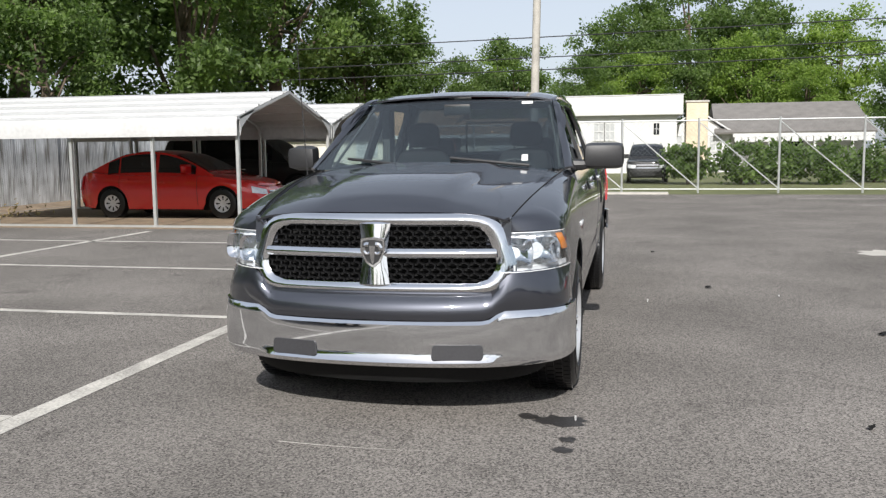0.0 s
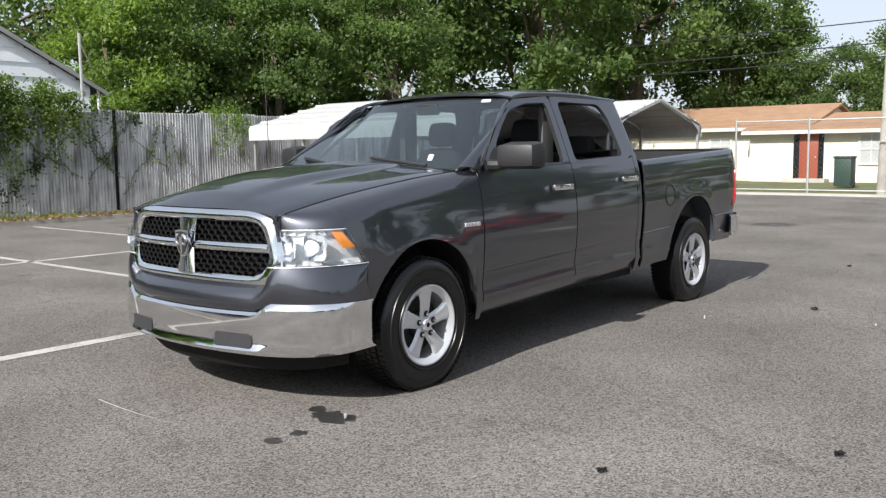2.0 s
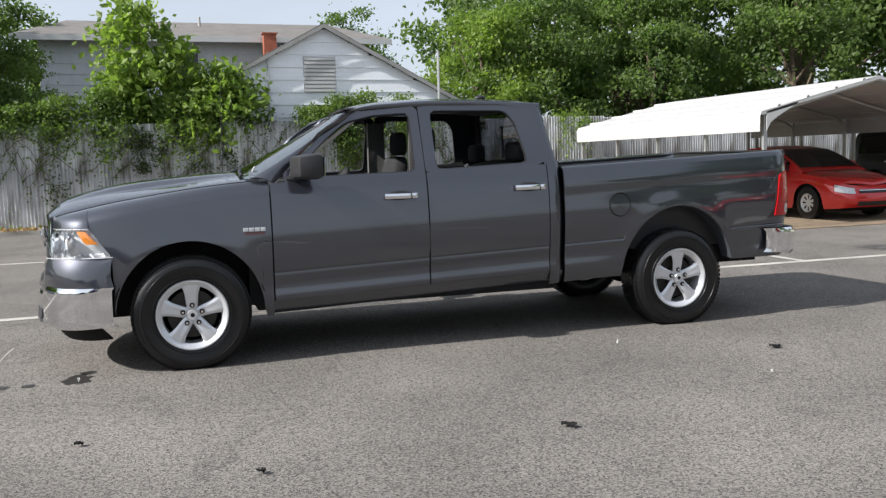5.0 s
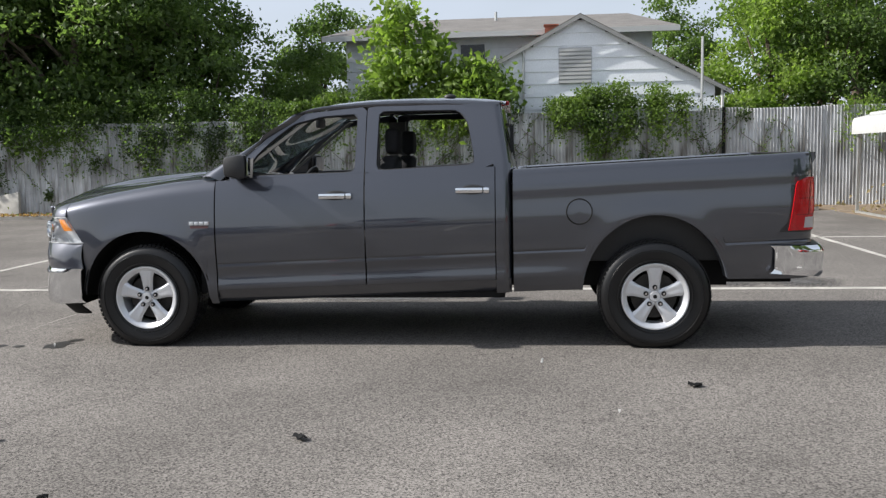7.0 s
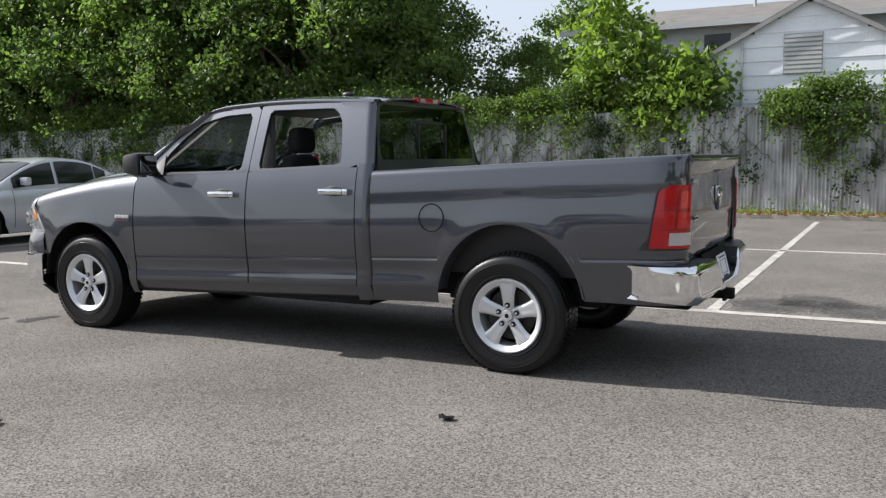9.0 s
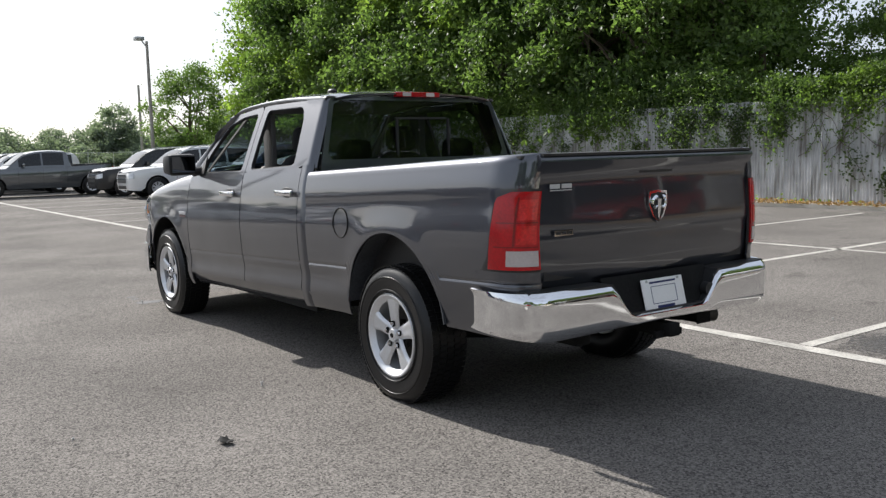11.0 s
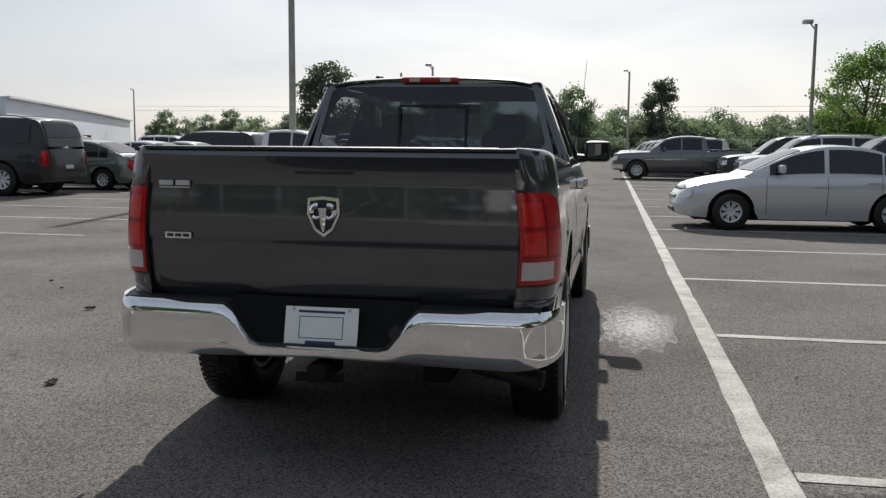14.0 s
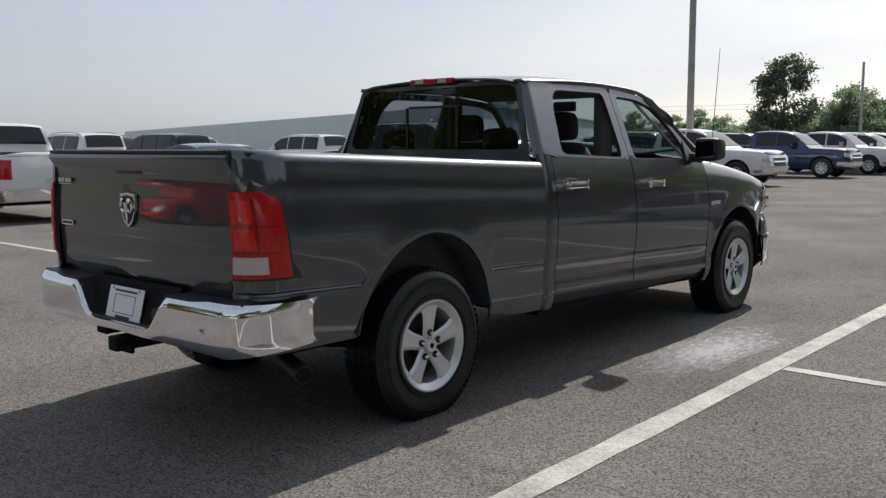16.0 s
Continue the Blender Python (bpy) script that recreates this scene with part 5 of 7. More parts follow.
SHEETS = [fence_mesh(k) for k in range(4)]
for k in range(-42, 28):
    rnd = random.Random(900 + k)
    ob = part("sheet", SHEETS[k % 4], M_SHEET, fence)
    ob.location = (-15.0 + rnd.uniform(-0.015, 0.015), k * 0.93, rnd.uniform(-0.02, 0.05))
    ob.rotation_euler = (rnd.uniform(-0.006, 0.006), 0, 0)
for k in range(-14, 9):
    part("post", tubed([(-15.06, k * 2.8 + 1.6, 0), (-15.06, k * 2.8 + 1.6, 2.5)], 0.03, 8), M_STEEL, fence)
part("joint_gap", boxed(-15.0, -14.968, 7.42, 7.5, 0.1, 2.47), M_GAP, fence, "dark open joint between two sheets")
for z in (0.6, 2.1):
    part("rail", boxed(-15.1, -15.04, -39, 26, z, z + 0.07), M_WOOD, fence)

verge = tagged(part("soil_verge", sheet(lambda u, v: (-15.6 + 1.7 * v, u, (0.0 if v in (0, 1) else 0.06 + 0.035 * noise.noise(Vector((u * 0.7, v * 3, 0))))), steps(-40, 24, 200), steps(0, 1, 6), 0.1), M_SOIL), "strip of bare soil with dry leaves along the fence", "soil", kind="structure")
slab("kerb", -14.0, -13.86, -40, 9.4, -0.1, 0.09, M_CONCRETE, "low concrete kerb along the verge", "kerb")
slab("kerb_gate", -6.0, 2.2, 22.55, 23.0, -0.1, 0.06, M_CONCRETE, "low pale concrete kerb by the gate", "kerb")


def leaves(n, centre_fn, size, rnd, up=0.35):
    """Small folded leaves, as one mesh, at the places that centre_fn gives."""
    c = np.array([centre_fn(i) for i in range(n)])
    d = rnd.normal(size=(n, 3))
    d /= np.linalg.norm(d, axis=1)[:, None]
    w = rnd.normal(size=(n, 3))
    w[:, 2] += up
    w = np.cross(d, w)
    w /= np.linalg.norm(w, axis=1)[:, None] + 1e-9
    s = size * rnd.uniform(0.6, 1.4, n)[:, None]
    nrm = np.cross(d, w)
    v = np.stack([c - d * s * 0.5, c + w * s * 0.3 + nrm * s * 0.08, c + d * s * 0.5, c - w * s * 0.3 + nrm * s * 0.08], 1).reshape(-1, 3)
    me = bpy.data.meshes.new("leaves")
    me.from_pydata(v.tolist(), [], (np.arange(n * 4).reshape(-1, 4)).tolist())
    return me


def crown_mesh(seed, n, rx, rz, cz, size, clumps, material, spread=0.13):
    rnd = np.random.RandomState(seed)
    cc = []
    while len(cc) < clumps:
        p = rnd.uniform(-1, 1, 3)
        r = np.linalg.norm(p)
        if not 0.35 < r < 1:
            continue
        q = p / r
        reach = 0.78 + 0.35 * noise.noise(Vector((q[0] * 1.6 + seed * 3.1, q[1] * 1.6, q[2] * 1.6)))
        p = q * r ** 0.5 * reach
        cc.append((p[0] * rx, p[1] * rx, cz + p[2] * rz))
    cc = np.array(cc)
    ids = rnd.randint(0, clumps, n)
    offs = rnd.normal(size=(n, 3)) * (rx * spread, rx * spread, rx * spread * 0.6)
    me = leaves(n, lambda i: cc[ids[i]] + offs[i], size, rnd)
    me.name = "crown"
    me.materials.append(material)
    return me, cc


def trunk_mesh(seed, h, r, cc):
    rnd = random.Random(seed)
    bm = bmesh.new()
    pts = [(0, 0, -0.1)]
    for k in range(1, 6):
        pts.append((pts[-1][0] + rnd.uniform(-0.15, 0.15), pts[-1][1] + rnd.uniform(-0.15, 0.15), h * k / 5))
    tube(bm, pts, [r * (1.25 - 0.2 * k) for k in range(6)], 9)
    for k in range(14):
        c = Vector(cc[rnd.randrange(len(cc))])
        j = rnd.randrange(1, 5)
        a = Vector(pts[j])
        mid = a.lerp(c, 0.5) + Vector((0, 0, 0.3))
        tube(bm, [a, mid, c], [r * 0.38, r * 0.22, r * 0.05], 6)
    return bm


def tree_kind(seed, h, rx, rz, n, size, clumps, material, r=0.22, label="", loc=(0, 0, 0), spread=0.105, low=None):
    cz = h - rz * 0.9 if low is None else low
    crown, cc = crown_mesh(seed, n, rx, rz, cz, size, clumps, material, spread)
    root = thing("tree", label, "tree", loc, group="trees")
    part("trunk", trunk_mesh(seed, h * 0.75, r, cc), M_BARK, root)
    part("crown", crown, material, root)
    return root


LUSH = "tall broadleaf tree with a dense dark green crown"
T1 = tree_kind(1, 13, 4.4, 6.2, 18000, 0.23, 85, M_LEAF, 0.3, LUSH, (-20, -12, 0))
T2 = tree_kind(2, 15, 5.0, 7.2, 20000, 0.24, 95, M_LEAF, 0.35, LUSH, (-19.5, -19, 0))
T3 = tree_kind(3, 11, 3.8, 5.2, 15000, 0.21, 120, M_LEAFB, 0.24, "broadleaf tree with bright yellow-green leaves", (-27, -15, 0))
T4 = tree_kind(4, 8, 3.0, 3.9, 16000, 0.16, 110, M_LEAF, 0.18, "smaller bushy tree leaning over the fence", (-17.8, -8.3, 0))
T5 = tree_kind(5, 11.5, 4.6, 5.6, 7000, 0.3, 110, M_LEAFD, 0.22, "pale airy tree with haze put into its leaf colour", (-31, -58, 0), spread=0.13)
T6 = tree_kind(6, 8, 3.0, 3.9, 14000, 0.16, 110, M_LEAF, 0.18, "smaller dense green tree over the fence", (-17.4, -24, 0))
T7 = tree_kind(7, 7.5, 3.0, 3.7, 16000, 0.16, 100, M_LEAFB, 0.18, "bushy tree with sunlit yellow-green leaves over the fence", (-16.9, -18.6, 0))
PLACES = [
    (T6, -15.9, -15.8, 20, 0.8), (T4, -15.7, -19.6, 140, 0.82), (T6, -15.9, -23.6, 250, 0.85), (T7, -15.7, -27.4, 60, 0.85), (T6, -15.8, -31.5, 300, 0.85),
    (T6, -17.0, -10.3, 30, 1.15), (T6, -17.6, -6.6, 110, 0.8),
    (T7, -16.8, -23.5, 90, 1.1), (T7, -17.2, -29.5, 200, 1.1), (T7, -18.4, 9.6, 40, 0.8),
    (T1, -18.8, -16, 0, 1.05), (T4, -16.9, -12.5, 60, 1.1), (T4, -17.2, -16.5, 150, 1.2), (T4, -16.8, -21, 250, 1.15), (T4, -18.5, -4.0, 20, 0.58),
    (T2, -19, -26, 80, 1.0), (T1, -18, -31, 200, 1.1), (T2, -21, -36, 300, 0.9), (T4, -16.6, -26, 90, 1.2), (T4, -16.6, -31, 10, 1.2), (T3, -17, -35.5, 10, 1.0),
    (T1, -27, -26, 330, 1.2), (T3, -32, -3.5, 50, 0.72), (T4, -25.5, -5.0, 10, 0.88), (T3, -40, 4, 50, 0.82), (T1, -42, 10, 50, 0.78),
    (T2, -31, 16, 20, 1.1), (T1, -25, 19, 110, 1.1), (T2, -20.5, 23, 220, 1.05), (T1, -17, 28.5, 10, 1.1), (T2, -23, 30, 40, 1.15), (T1, -14.5, 45, 280, 1.0),
    (T2, -17.5, 39, 95, 1.15), (T4, -20.5, 15.5, 10, 1.2), (T4, -17.2, 19.5, 120, 1.0), (T2, -27, 26, 175, 1.25), (T1, -22, 43, 15, 1.3),
    (T3, -7.4, 51, 15, 0.74), (T3, -13, 49, 200, 0.6),
    (T1, 0.5, 71, 33, 1.14), (T2, 5.5, 74, 133, 1.18), (T3, 1.5, 66, 33, 0.84), (T3, 9.5, 66, 240, 1.02), (T1, 10.5, 74, 80, 1.2), (T3, 16, 68, 180, 1.14), (T3, 13, 62, 10, 0.72), (T3, 20.5, 55, 80, 0.95),
    (T1, 26, 58, 20, 0.95), (T2, 33, 58, 60, 1.0), (T3, -1.5, 64, 10, 0.66), (T4, -12, 46, 40, 1.0), (T4, -9, 47.5, 100, 0.9), (T4, -6, 46.5, 170, 1.0), (T4, -3.2, 63, 260, 1.08), (T4, -15, 45, 320, 1.1), (T4, 1, 68, 20, 1.32), (T4, 5, 67, 90, 1.2), (T4, 12, 68, 150, 1.32), (T4, 18, 55, 210, 1.1),
    # unseen row to the north-east, added to darken the reflections in the truck's flank
    (T1, 19, 27, 12, 1.0), (T2, 26, 25, 70, 1.0), (T1, 33, 23, 140, 0.7), (T2, 24, 35, 33, 1.1), (T1, 36, 31, 91, 1.1),
    (T6, -14.0, -41, 70, 0.9), (T5, -26, -54, 160, 0.9), (T5, -34, -68, 20, 0.9), (T6, -17, -33.5, 160, 1.1), (T6, -16.6, -28.5, 40, 1.0), (T4, -18.2, 11, 30, 0.85), (T4, -17.8, 14.5, 190, 0.9),
]
for src, x, y, rz, sc in PLACES:
    t = copy_thing(src, pose(x, y, 0, 0, 0, rz))
    t.scale = (sc, sc, sc * (0.95 + 0.1 * ((rz % 7) / 7)))

# far belt of trees and single trees, with the haze put into their leaf colours
FAR1 = tree_kind(11, 7.4, 4.4, 3.6, 7000, 0.34, 60, M_LEAFD, 0.25, "distant round-crowned tree with haze put into its leaf colour", (24, -119, 0), low=3.6)
FAR2 = tree_kind(12, 6.0, 5.4, 2.9, 7000, 0.34, 60, M_LEAFD, 0.25, "distant low tree with haze put into its leaf colour", (2, -128, 0), low=2.7)
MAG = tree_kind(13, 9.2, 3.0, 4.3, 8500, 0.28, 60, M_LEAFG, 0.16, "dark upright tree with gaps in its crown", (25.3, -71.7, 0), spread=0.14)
rnd = random.Random(5)
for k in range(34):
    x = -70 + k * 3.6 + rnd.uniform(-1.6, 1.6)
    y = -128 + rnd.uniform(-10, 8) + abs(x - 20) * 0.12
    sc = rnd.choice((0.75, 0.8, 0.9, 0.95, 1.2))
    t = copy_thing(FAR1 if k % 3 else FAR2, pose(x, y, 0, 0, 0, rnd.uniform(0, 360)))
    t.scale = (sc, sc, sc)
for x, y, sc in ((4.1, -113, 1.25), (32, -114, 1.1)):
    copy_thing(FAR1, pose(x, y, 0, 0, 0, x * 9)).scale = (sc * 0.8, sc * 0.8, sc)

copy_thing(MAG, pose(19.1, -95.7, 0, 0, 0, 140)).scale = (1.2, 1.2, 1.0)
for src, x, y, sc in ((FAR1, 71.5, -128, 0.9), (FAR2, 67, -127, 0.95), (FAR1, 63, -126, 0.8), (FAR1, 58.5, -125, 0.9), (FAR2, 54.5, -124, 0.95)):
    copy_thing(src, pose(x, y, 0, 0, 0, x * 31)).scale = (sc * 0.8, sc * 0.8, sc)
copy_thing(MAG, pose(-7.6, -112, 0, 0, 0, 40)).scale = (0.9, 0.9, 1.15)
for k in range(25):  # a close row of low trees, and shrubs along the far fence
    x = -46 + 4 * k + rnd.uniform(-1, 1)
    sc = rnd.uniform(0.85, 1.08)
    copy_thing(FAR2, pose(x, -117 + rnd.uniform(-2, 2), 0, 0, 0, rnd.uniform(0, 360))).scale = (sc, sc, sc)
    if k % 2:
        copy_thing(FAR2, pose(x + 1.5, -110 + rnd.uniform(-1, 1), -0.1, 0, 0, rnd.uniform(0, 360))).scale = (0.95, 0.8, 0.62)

# ---- vines on the fence ----


def vines(y0, y1, top, drop, n, material, seed, label):
    rnd = np.random.RandomState(seed)
    mids = [(rnd.uniform(y0, y1), rnd.uniform(0, 1)) for _ in range(max(4, int((y1 - y0) * 5)))]

    def at(i):
        y, h = mids[i % len(mids)]
        f = 1 - abs((y - (y0 + y1) / 2) / ((y1 - y0) / 2)) ** 2
        z = top + 0.55 * f * h - drop * rnd.uniform(0, 1) ** 2.2 * (0.3 + f) * (0.3 + h)
        return (-14.9 + rnd.normal() * 0.17 - (0.25 if z > 2.45 else 0), y + rnd.normal() * 0.16, z + rnd.normal() * 0.08)
    ob = part("vines", leaves(n, at, 0.078, rnd), material)
    ob.data.materials.clear()
    ob.data.materials.append(material)
    return tagged(ob, label, "vines", kind="stuff")


vines(3.3, 6.75, 2.6, 1.5, 14000, M_LEAFV, 21, "bright green vines hanging over the fence top")
vines(-3.4, 1.6, 2.7, 1.3, 13000, M_LEAFV, 22, "leafy vines climbing over the fence")
vines(-11, -3, 2.7, 2.0, 15000, M_LEAF, 23, "dark green creepers hanging down the fence")
vines(-22, -10, 2.8, 2.1, 17000, M_LEAF, 24, "dark green creepers hanging down the fence")
vines(-38, -21, 2.6, 1.9, 7000, M_LEAF, 25, "dark green creepers hanging down the fence")
vines(10.0, 11.2, 2.3, 1.2, 900, M_LEAFB, 26, "small tuft of green vine on the fence")
tree_kind(31, 5.6, 1.3, 2.2, 4200, 0.2, 60, M_LEAFB, 0.07, "slim young tree with bright leaves behind the fence", (-16.0, -0.4, 0), spread=0.2)
tree_kind(32, 3.9, 1.3, 1.3, 3200, 0.18, 50, M_LEAFB, 0.06, "bright leafy bush leaning over the fence", (-15.6, 1.2, 0), spread=0.2)


def creepers(y0, y1, n, seed):
    """Thin bare stems that wander down the sheets, with a few leaves."""
    rnd = random.Random(seed)
    bm = bmesh.new()
    spots = []
    for _ in range(n):
        y, z = rnd.uniform(y0, y1), rnd.uniform(1.7, 2.45)
        pts, drift = [], rnd.uniform(-0.12, 0.12)
        while z > 0.15 and len(pts) < rnd.randint(8, 22):
            pts.append((-14.965 + rnd.uniform(-0.008, 0.012), y, z))
            if rnd.random() < 0.7:
                spots.append((y, z))
            y += drift + rnd.uniform(-0.07, 0.07)
            z -= rnd.uniform(0.04, 0.13)
        if len(pts) > 2:
            tube(bm, pts, 0.007, 4)
    ob = tagged(part("creeper_stems", bm, M_BARK), "thin bare creeper stems on the fence", "vines", kind="stuff")
    nr = np.random.RandomState(seed)
    lv = part("creeper_leaves", leaves(len(spots) * 4, lambda i: (-14.95 + nr.uniform(0, 0.03), spots[i // 4][0] + nr.normal() * 0.05, spots[i // 4][1] + nr.normal() * 0.05), 0.06, nr), M_LEAF)
    tagged(lv, "sparse small leaves of creepers on the fence", "leaves", kind="stuff")


creepers(-6, 9, 70, 3)
creepers(-24, -6, 60, 4)


def ivy_patches(y0, y1, n, seed):
    """Dark clumps of ivy that cling to the sheets."""
    rnd = np.random.RandomState(seed)
    spots = [(rnd.uniform(y0, y1), 2.45 - 1.9 * rnd.uniform(0, 1) ** 1.6, rnd.uniform(0.07, 0.2)) for _ in range(n)]

    def at(i):
        y, z, r = spots[i % n]
        return (-14.93 + abs(rnd.normal()) * 0.05, y + rnd.normal() * r, max(0.12, z + rnd.normal() * r * 1.2))
    ob = part("ivy_patches", leaves(n * 130, at, 0.075, rnd), M_LEAFI)
    ob.data.materials.clear()
    ob.data.materials.append(M_LEAFI)
    tagged(ob, "dark clumps of ivy clinging to the fence", "vines", kind="stuff")


ivy_patches(-9.5, 2.6, 46, 41)
ivy_patches(2.6, 9.0, 9, 42)
ivy_patches(-24, -9.5, 40, 43)


def litter():
    rnd = np.random.RandomState(8)
    def at(i):
        return (-13.75 - rnd.exponential(0.5), rnd.uniform(-38, 9.5), 0.1 + rnd.uniform(0, 0.02))
    ob = part("dry_leaves", leaves(6500, at, 0.085, rnd), M_SOIL)
    ob.data.materials.clear()
    ob.data.materials.append(leaf_material("dry_leaf", (0.16, 0.09, 0.04), (0.32, 0.2, 0.1)))
    tagged(ob, "dry brown leaves scattered along the kerb", "leaves", kind="stuff")
    g = part("weeds", leaves(900, lambda i: (-13.95 - rnd.exponential(0.2), 3.5 + rnd.normal() * 1.6 if i % 2 else rnd.uniform(-36, 9), 0.1 + rnd.exponential(0.07)), 0.075, rnd, 0), M_LEAFB)
    g.data.materials.clear()
    g.data.materials.append(M_LEAFB)
    tagged(g, "green weeds at the foot of the fence", "weeds", kind="stuff")


litter()


def dry_weeds():
    rnd = np.random.RandomState(17)
    ob = part("dry_weeds", leaves(220, lambda i: (-12.2 - rnd.exponential(0.6), 11.2 + rnd.normal() * 0.9, 0.03 + rnd.exponential(0.14)), 0.10, rnd, 0), M_SOIL)
    ob.data.materials.clear()
    ob.data.materials.append(leaf_material("dry_stalk", (0.18, 0.13, 0.07), (0.4, 0.32, 0.2)))
    tagged(ob, "dry brown weeds at the back of the carport", "weeds", kind="stuff")


dry_weeds()
board = thing("concrete_block", "tilted pale slab leaning against the fence", "slab", (-14.5, -10.9, 0.05))
part("slab_body", boxed(-0.06, 0.06, -0.3, 0.3, 0, 0.62, bevel=0.015, turn=pose(0, 0, 0, 12, -22, 0)), M_CONCRETE, board)

# ---- houses ----


def clad(name, x, y0, y1, z0, top, step, material, parent, thick=0.03):
    """A wall in the plane x made of lapped boards; top(y) gives its upper edge."""
    z = z0
    while True:
        ys = [y for y in steps(y0, y1, 96) if top(y) > z + 0.02]
        if len(ys) < 2:
            break
        bm = sheet(lambda u, v: (x + 0.025 * (1 - v), u, min(top(u), z + step * v)), ys, (0, 1), thick)
        part(name, bm, material, parent)
        z += step


M_EAVE = surface("weathered_eave_board", (0.3, 0.3, 0.29), 0.85, vary=0.25, scale=2)


def gable_house():
    root = thing("gabled_house", "white wooden house with a gable and louvred vent", "house")
    X, ya, half, ze, zr = -15.95, 4.05, 3.62, 2.97, 4.9

    def top(y):
        return zr - (zr - ze) * abs(y - ya) / half
    clad("siding_board", X, ya - half + 0.25, ya + half - 0.25, 0.0, lambda y: top(y) - 0.05, 0.32, M_SIDING, root)
    for s in (-1, 1):
        bm = sheet(lambda u, v: (X + 0.16 - 5.0 * v, ya + s * half * 1.04 * u, zr + 0.06 - (zr - ze) * 1.04 * u), steps(0, 1, 6), steps(0, 1, 4), 0.06)
        part("roof", bm, M_SHINGLE, root)
        part("barge_board", sheet(lambda u, v: (X + 0.18, ya + s * half * 1.04 * u, zr + 0.03 - (zr - ze) * 1.04 * u - 0.10 * v), (0, 1), (0, 1), 0.03), M_EAVE, root)
    part("wall", boxed(X - 5.0, X - 0.2, ya - half + 0.3, ya + half - 0.3, 0, ze), M_SIDING, root)
    vent = part("vent", boxed(X + 0.02, X + 0.06, 3.5, 4.34, 3.2, 4.12), surface("vent_shadow", (0.42, 0.43, 0.45), 0.7), root, "white louvred gable vent")
    for k in range(9):
        part("slat", boxed(X + 0.05, X + 0.10, 3.52, 4.32, 3.22 + 0.1 * k, 3.285 + 0.1 * k, turn=None), M_WHITE, vent)
    w = part("window", boxed(X + 0.01, X + 0.04, 3.75, 4.45, 2.35, 2.95), M_WINDOW, root, "small dark window over the fence")
    part("window_frame", boxed(X + 0.0, X + 0.03, 3.67, 4.53, 2.27, 3.02), M_WHITE, w)
    part("conduit", tubed([(X + 0.1, 2.6, 2.2), (X + 0.1, 2.6, 4.2)], 0.03, 6), M_STEEL, root)
    part("drain_pipe", tubed([(X + 0.1, 7.6, 2.2), (X + 0.1, 7.6, 3.0)], 0.04, 6), M_WHITE, root)
    mast = thing("service_mast", "thin steel service mast behind the fence", "mast", (-15.6, 7.05, 0))
    part("mast_pole", tubed([(0, 0, 0), (0, 0, 4.25)], 0.035, 8), M_STEEL, mast)

    back = thing("large_house", "two-storey pale grey house with a low shingle roof", "house")
    bx, y0, y1 = -22.7, -3.9, 7.2
    clad("siding_board", bx, y0 + 0.4, y1 - 0.5, 2.0, lambda y: 5.45, 0.33, surface("grey_siding", (0.6, 0.62, 0.64), 0.75, vary=0.1), back)
    part("wall", boxed(bx - 9, bx - 0.1, y0 + 0.4, y1 - 0.5, 0, 5.4), M_SIDING, back)
    part("roof", sheet(lambda u, v: (bx + 0.6 - 4.8 * v, y0 - 0.3 + 1.2 * v + (y1 - y0 + 0.6 - 2.4 * v) * u, 5.45 + 1.15 * v), steps(0, 1, 8), steps(0, 1, 4), 0.15), M_SHINGLE, back)
    part("roof", sheet(lambda u, v: (bx - 9.6 + 5.4 * v, y0 - 0.3 + 1.2 * v + (y1 - y0 + 0.6 - 2.4 * v) * u, 5.45 + 1.15 * v), steps(0, 1, 8), steps(0, 1, 4), 0.15), M_SHINGLE, back)
    part("fascia", boxed(bx + 0.55, bx + 0.62, y0 - 0.3, y1 + 0.3, 5.28, 5.45), M_WHITE, back)
    ch = part("chimney", boxed(bx + 0.7, bx + 1.05, 3.2, 3.6, 4.8, 5.5), M_BRICK, back, "red brick chimney")
    part("chimney_cap", boxed(bx + 0.66, bx + 1.09, 3.16, 3.64, 5.5, 5.54), M_BRICK, ch)
    part("vent_pipe", tubed([(bx - 3.0, 1.45, 5.9), (bx - 3.0, 1.45, 6.62)], 0.05, 8), M_STEEL, back)
    w = part("window", boxed(bx + 0.02, bx + 0.06, 0.4, 1.2, 4.0, 5.1), M_WINDOW, back)
    part("window_frame", boxed(bx + 0.0, bx + 0.04, 0.32, 1.28, 3.92, 5.18), M_WHITE, w)


gable_house()


def house_window(parent, x, y, z, w, h):
    win = part("window", boxed(x - w / 2, x + w / 2, y - 0.02, y + 0.02, z, z + h), M_BLIND, parent)
    for a, b, c, d in ((-w / 2 - 0.08, w / 2 + 0.08, -0.08, 0), (-w / 2 - 0.08, w / 2 + 0.08, h, h + 0.08), (-w / 2 - 0.08, -w / 2, 0, h), (w / 2, w / 2 + 0.08, 0, h), (-w / 2, w / 2, h / 2 - 0.025, h / 2 + 0.025), (-0.02, 0.02, 0, h)):
        part("window_frame", boxed(x + a, x + b, y - 0.05, y + 0.02, z + c, z + d), M_WHITE, win)


def gable_end(root, x, y0, y1, ze, zr, material, name="gable"):
    bm = bmesh.new()
    a = [bm.verts.new(p) for p in ((x, y0, ze), (x, y1, ze), (x, (y0 + y1) / 2, zr))]
    b = [bm.verts.new((p.co.x - 0.1, p.co.y, p.co.z)) for p in a]
    bm.faces.new(a), bm.faces.new(b[::-1])
    for i in range(3):
        bm.faces.new((a[i], a[i - 1], b[i - 1], b[i]))
    part(name, bm, material, root)


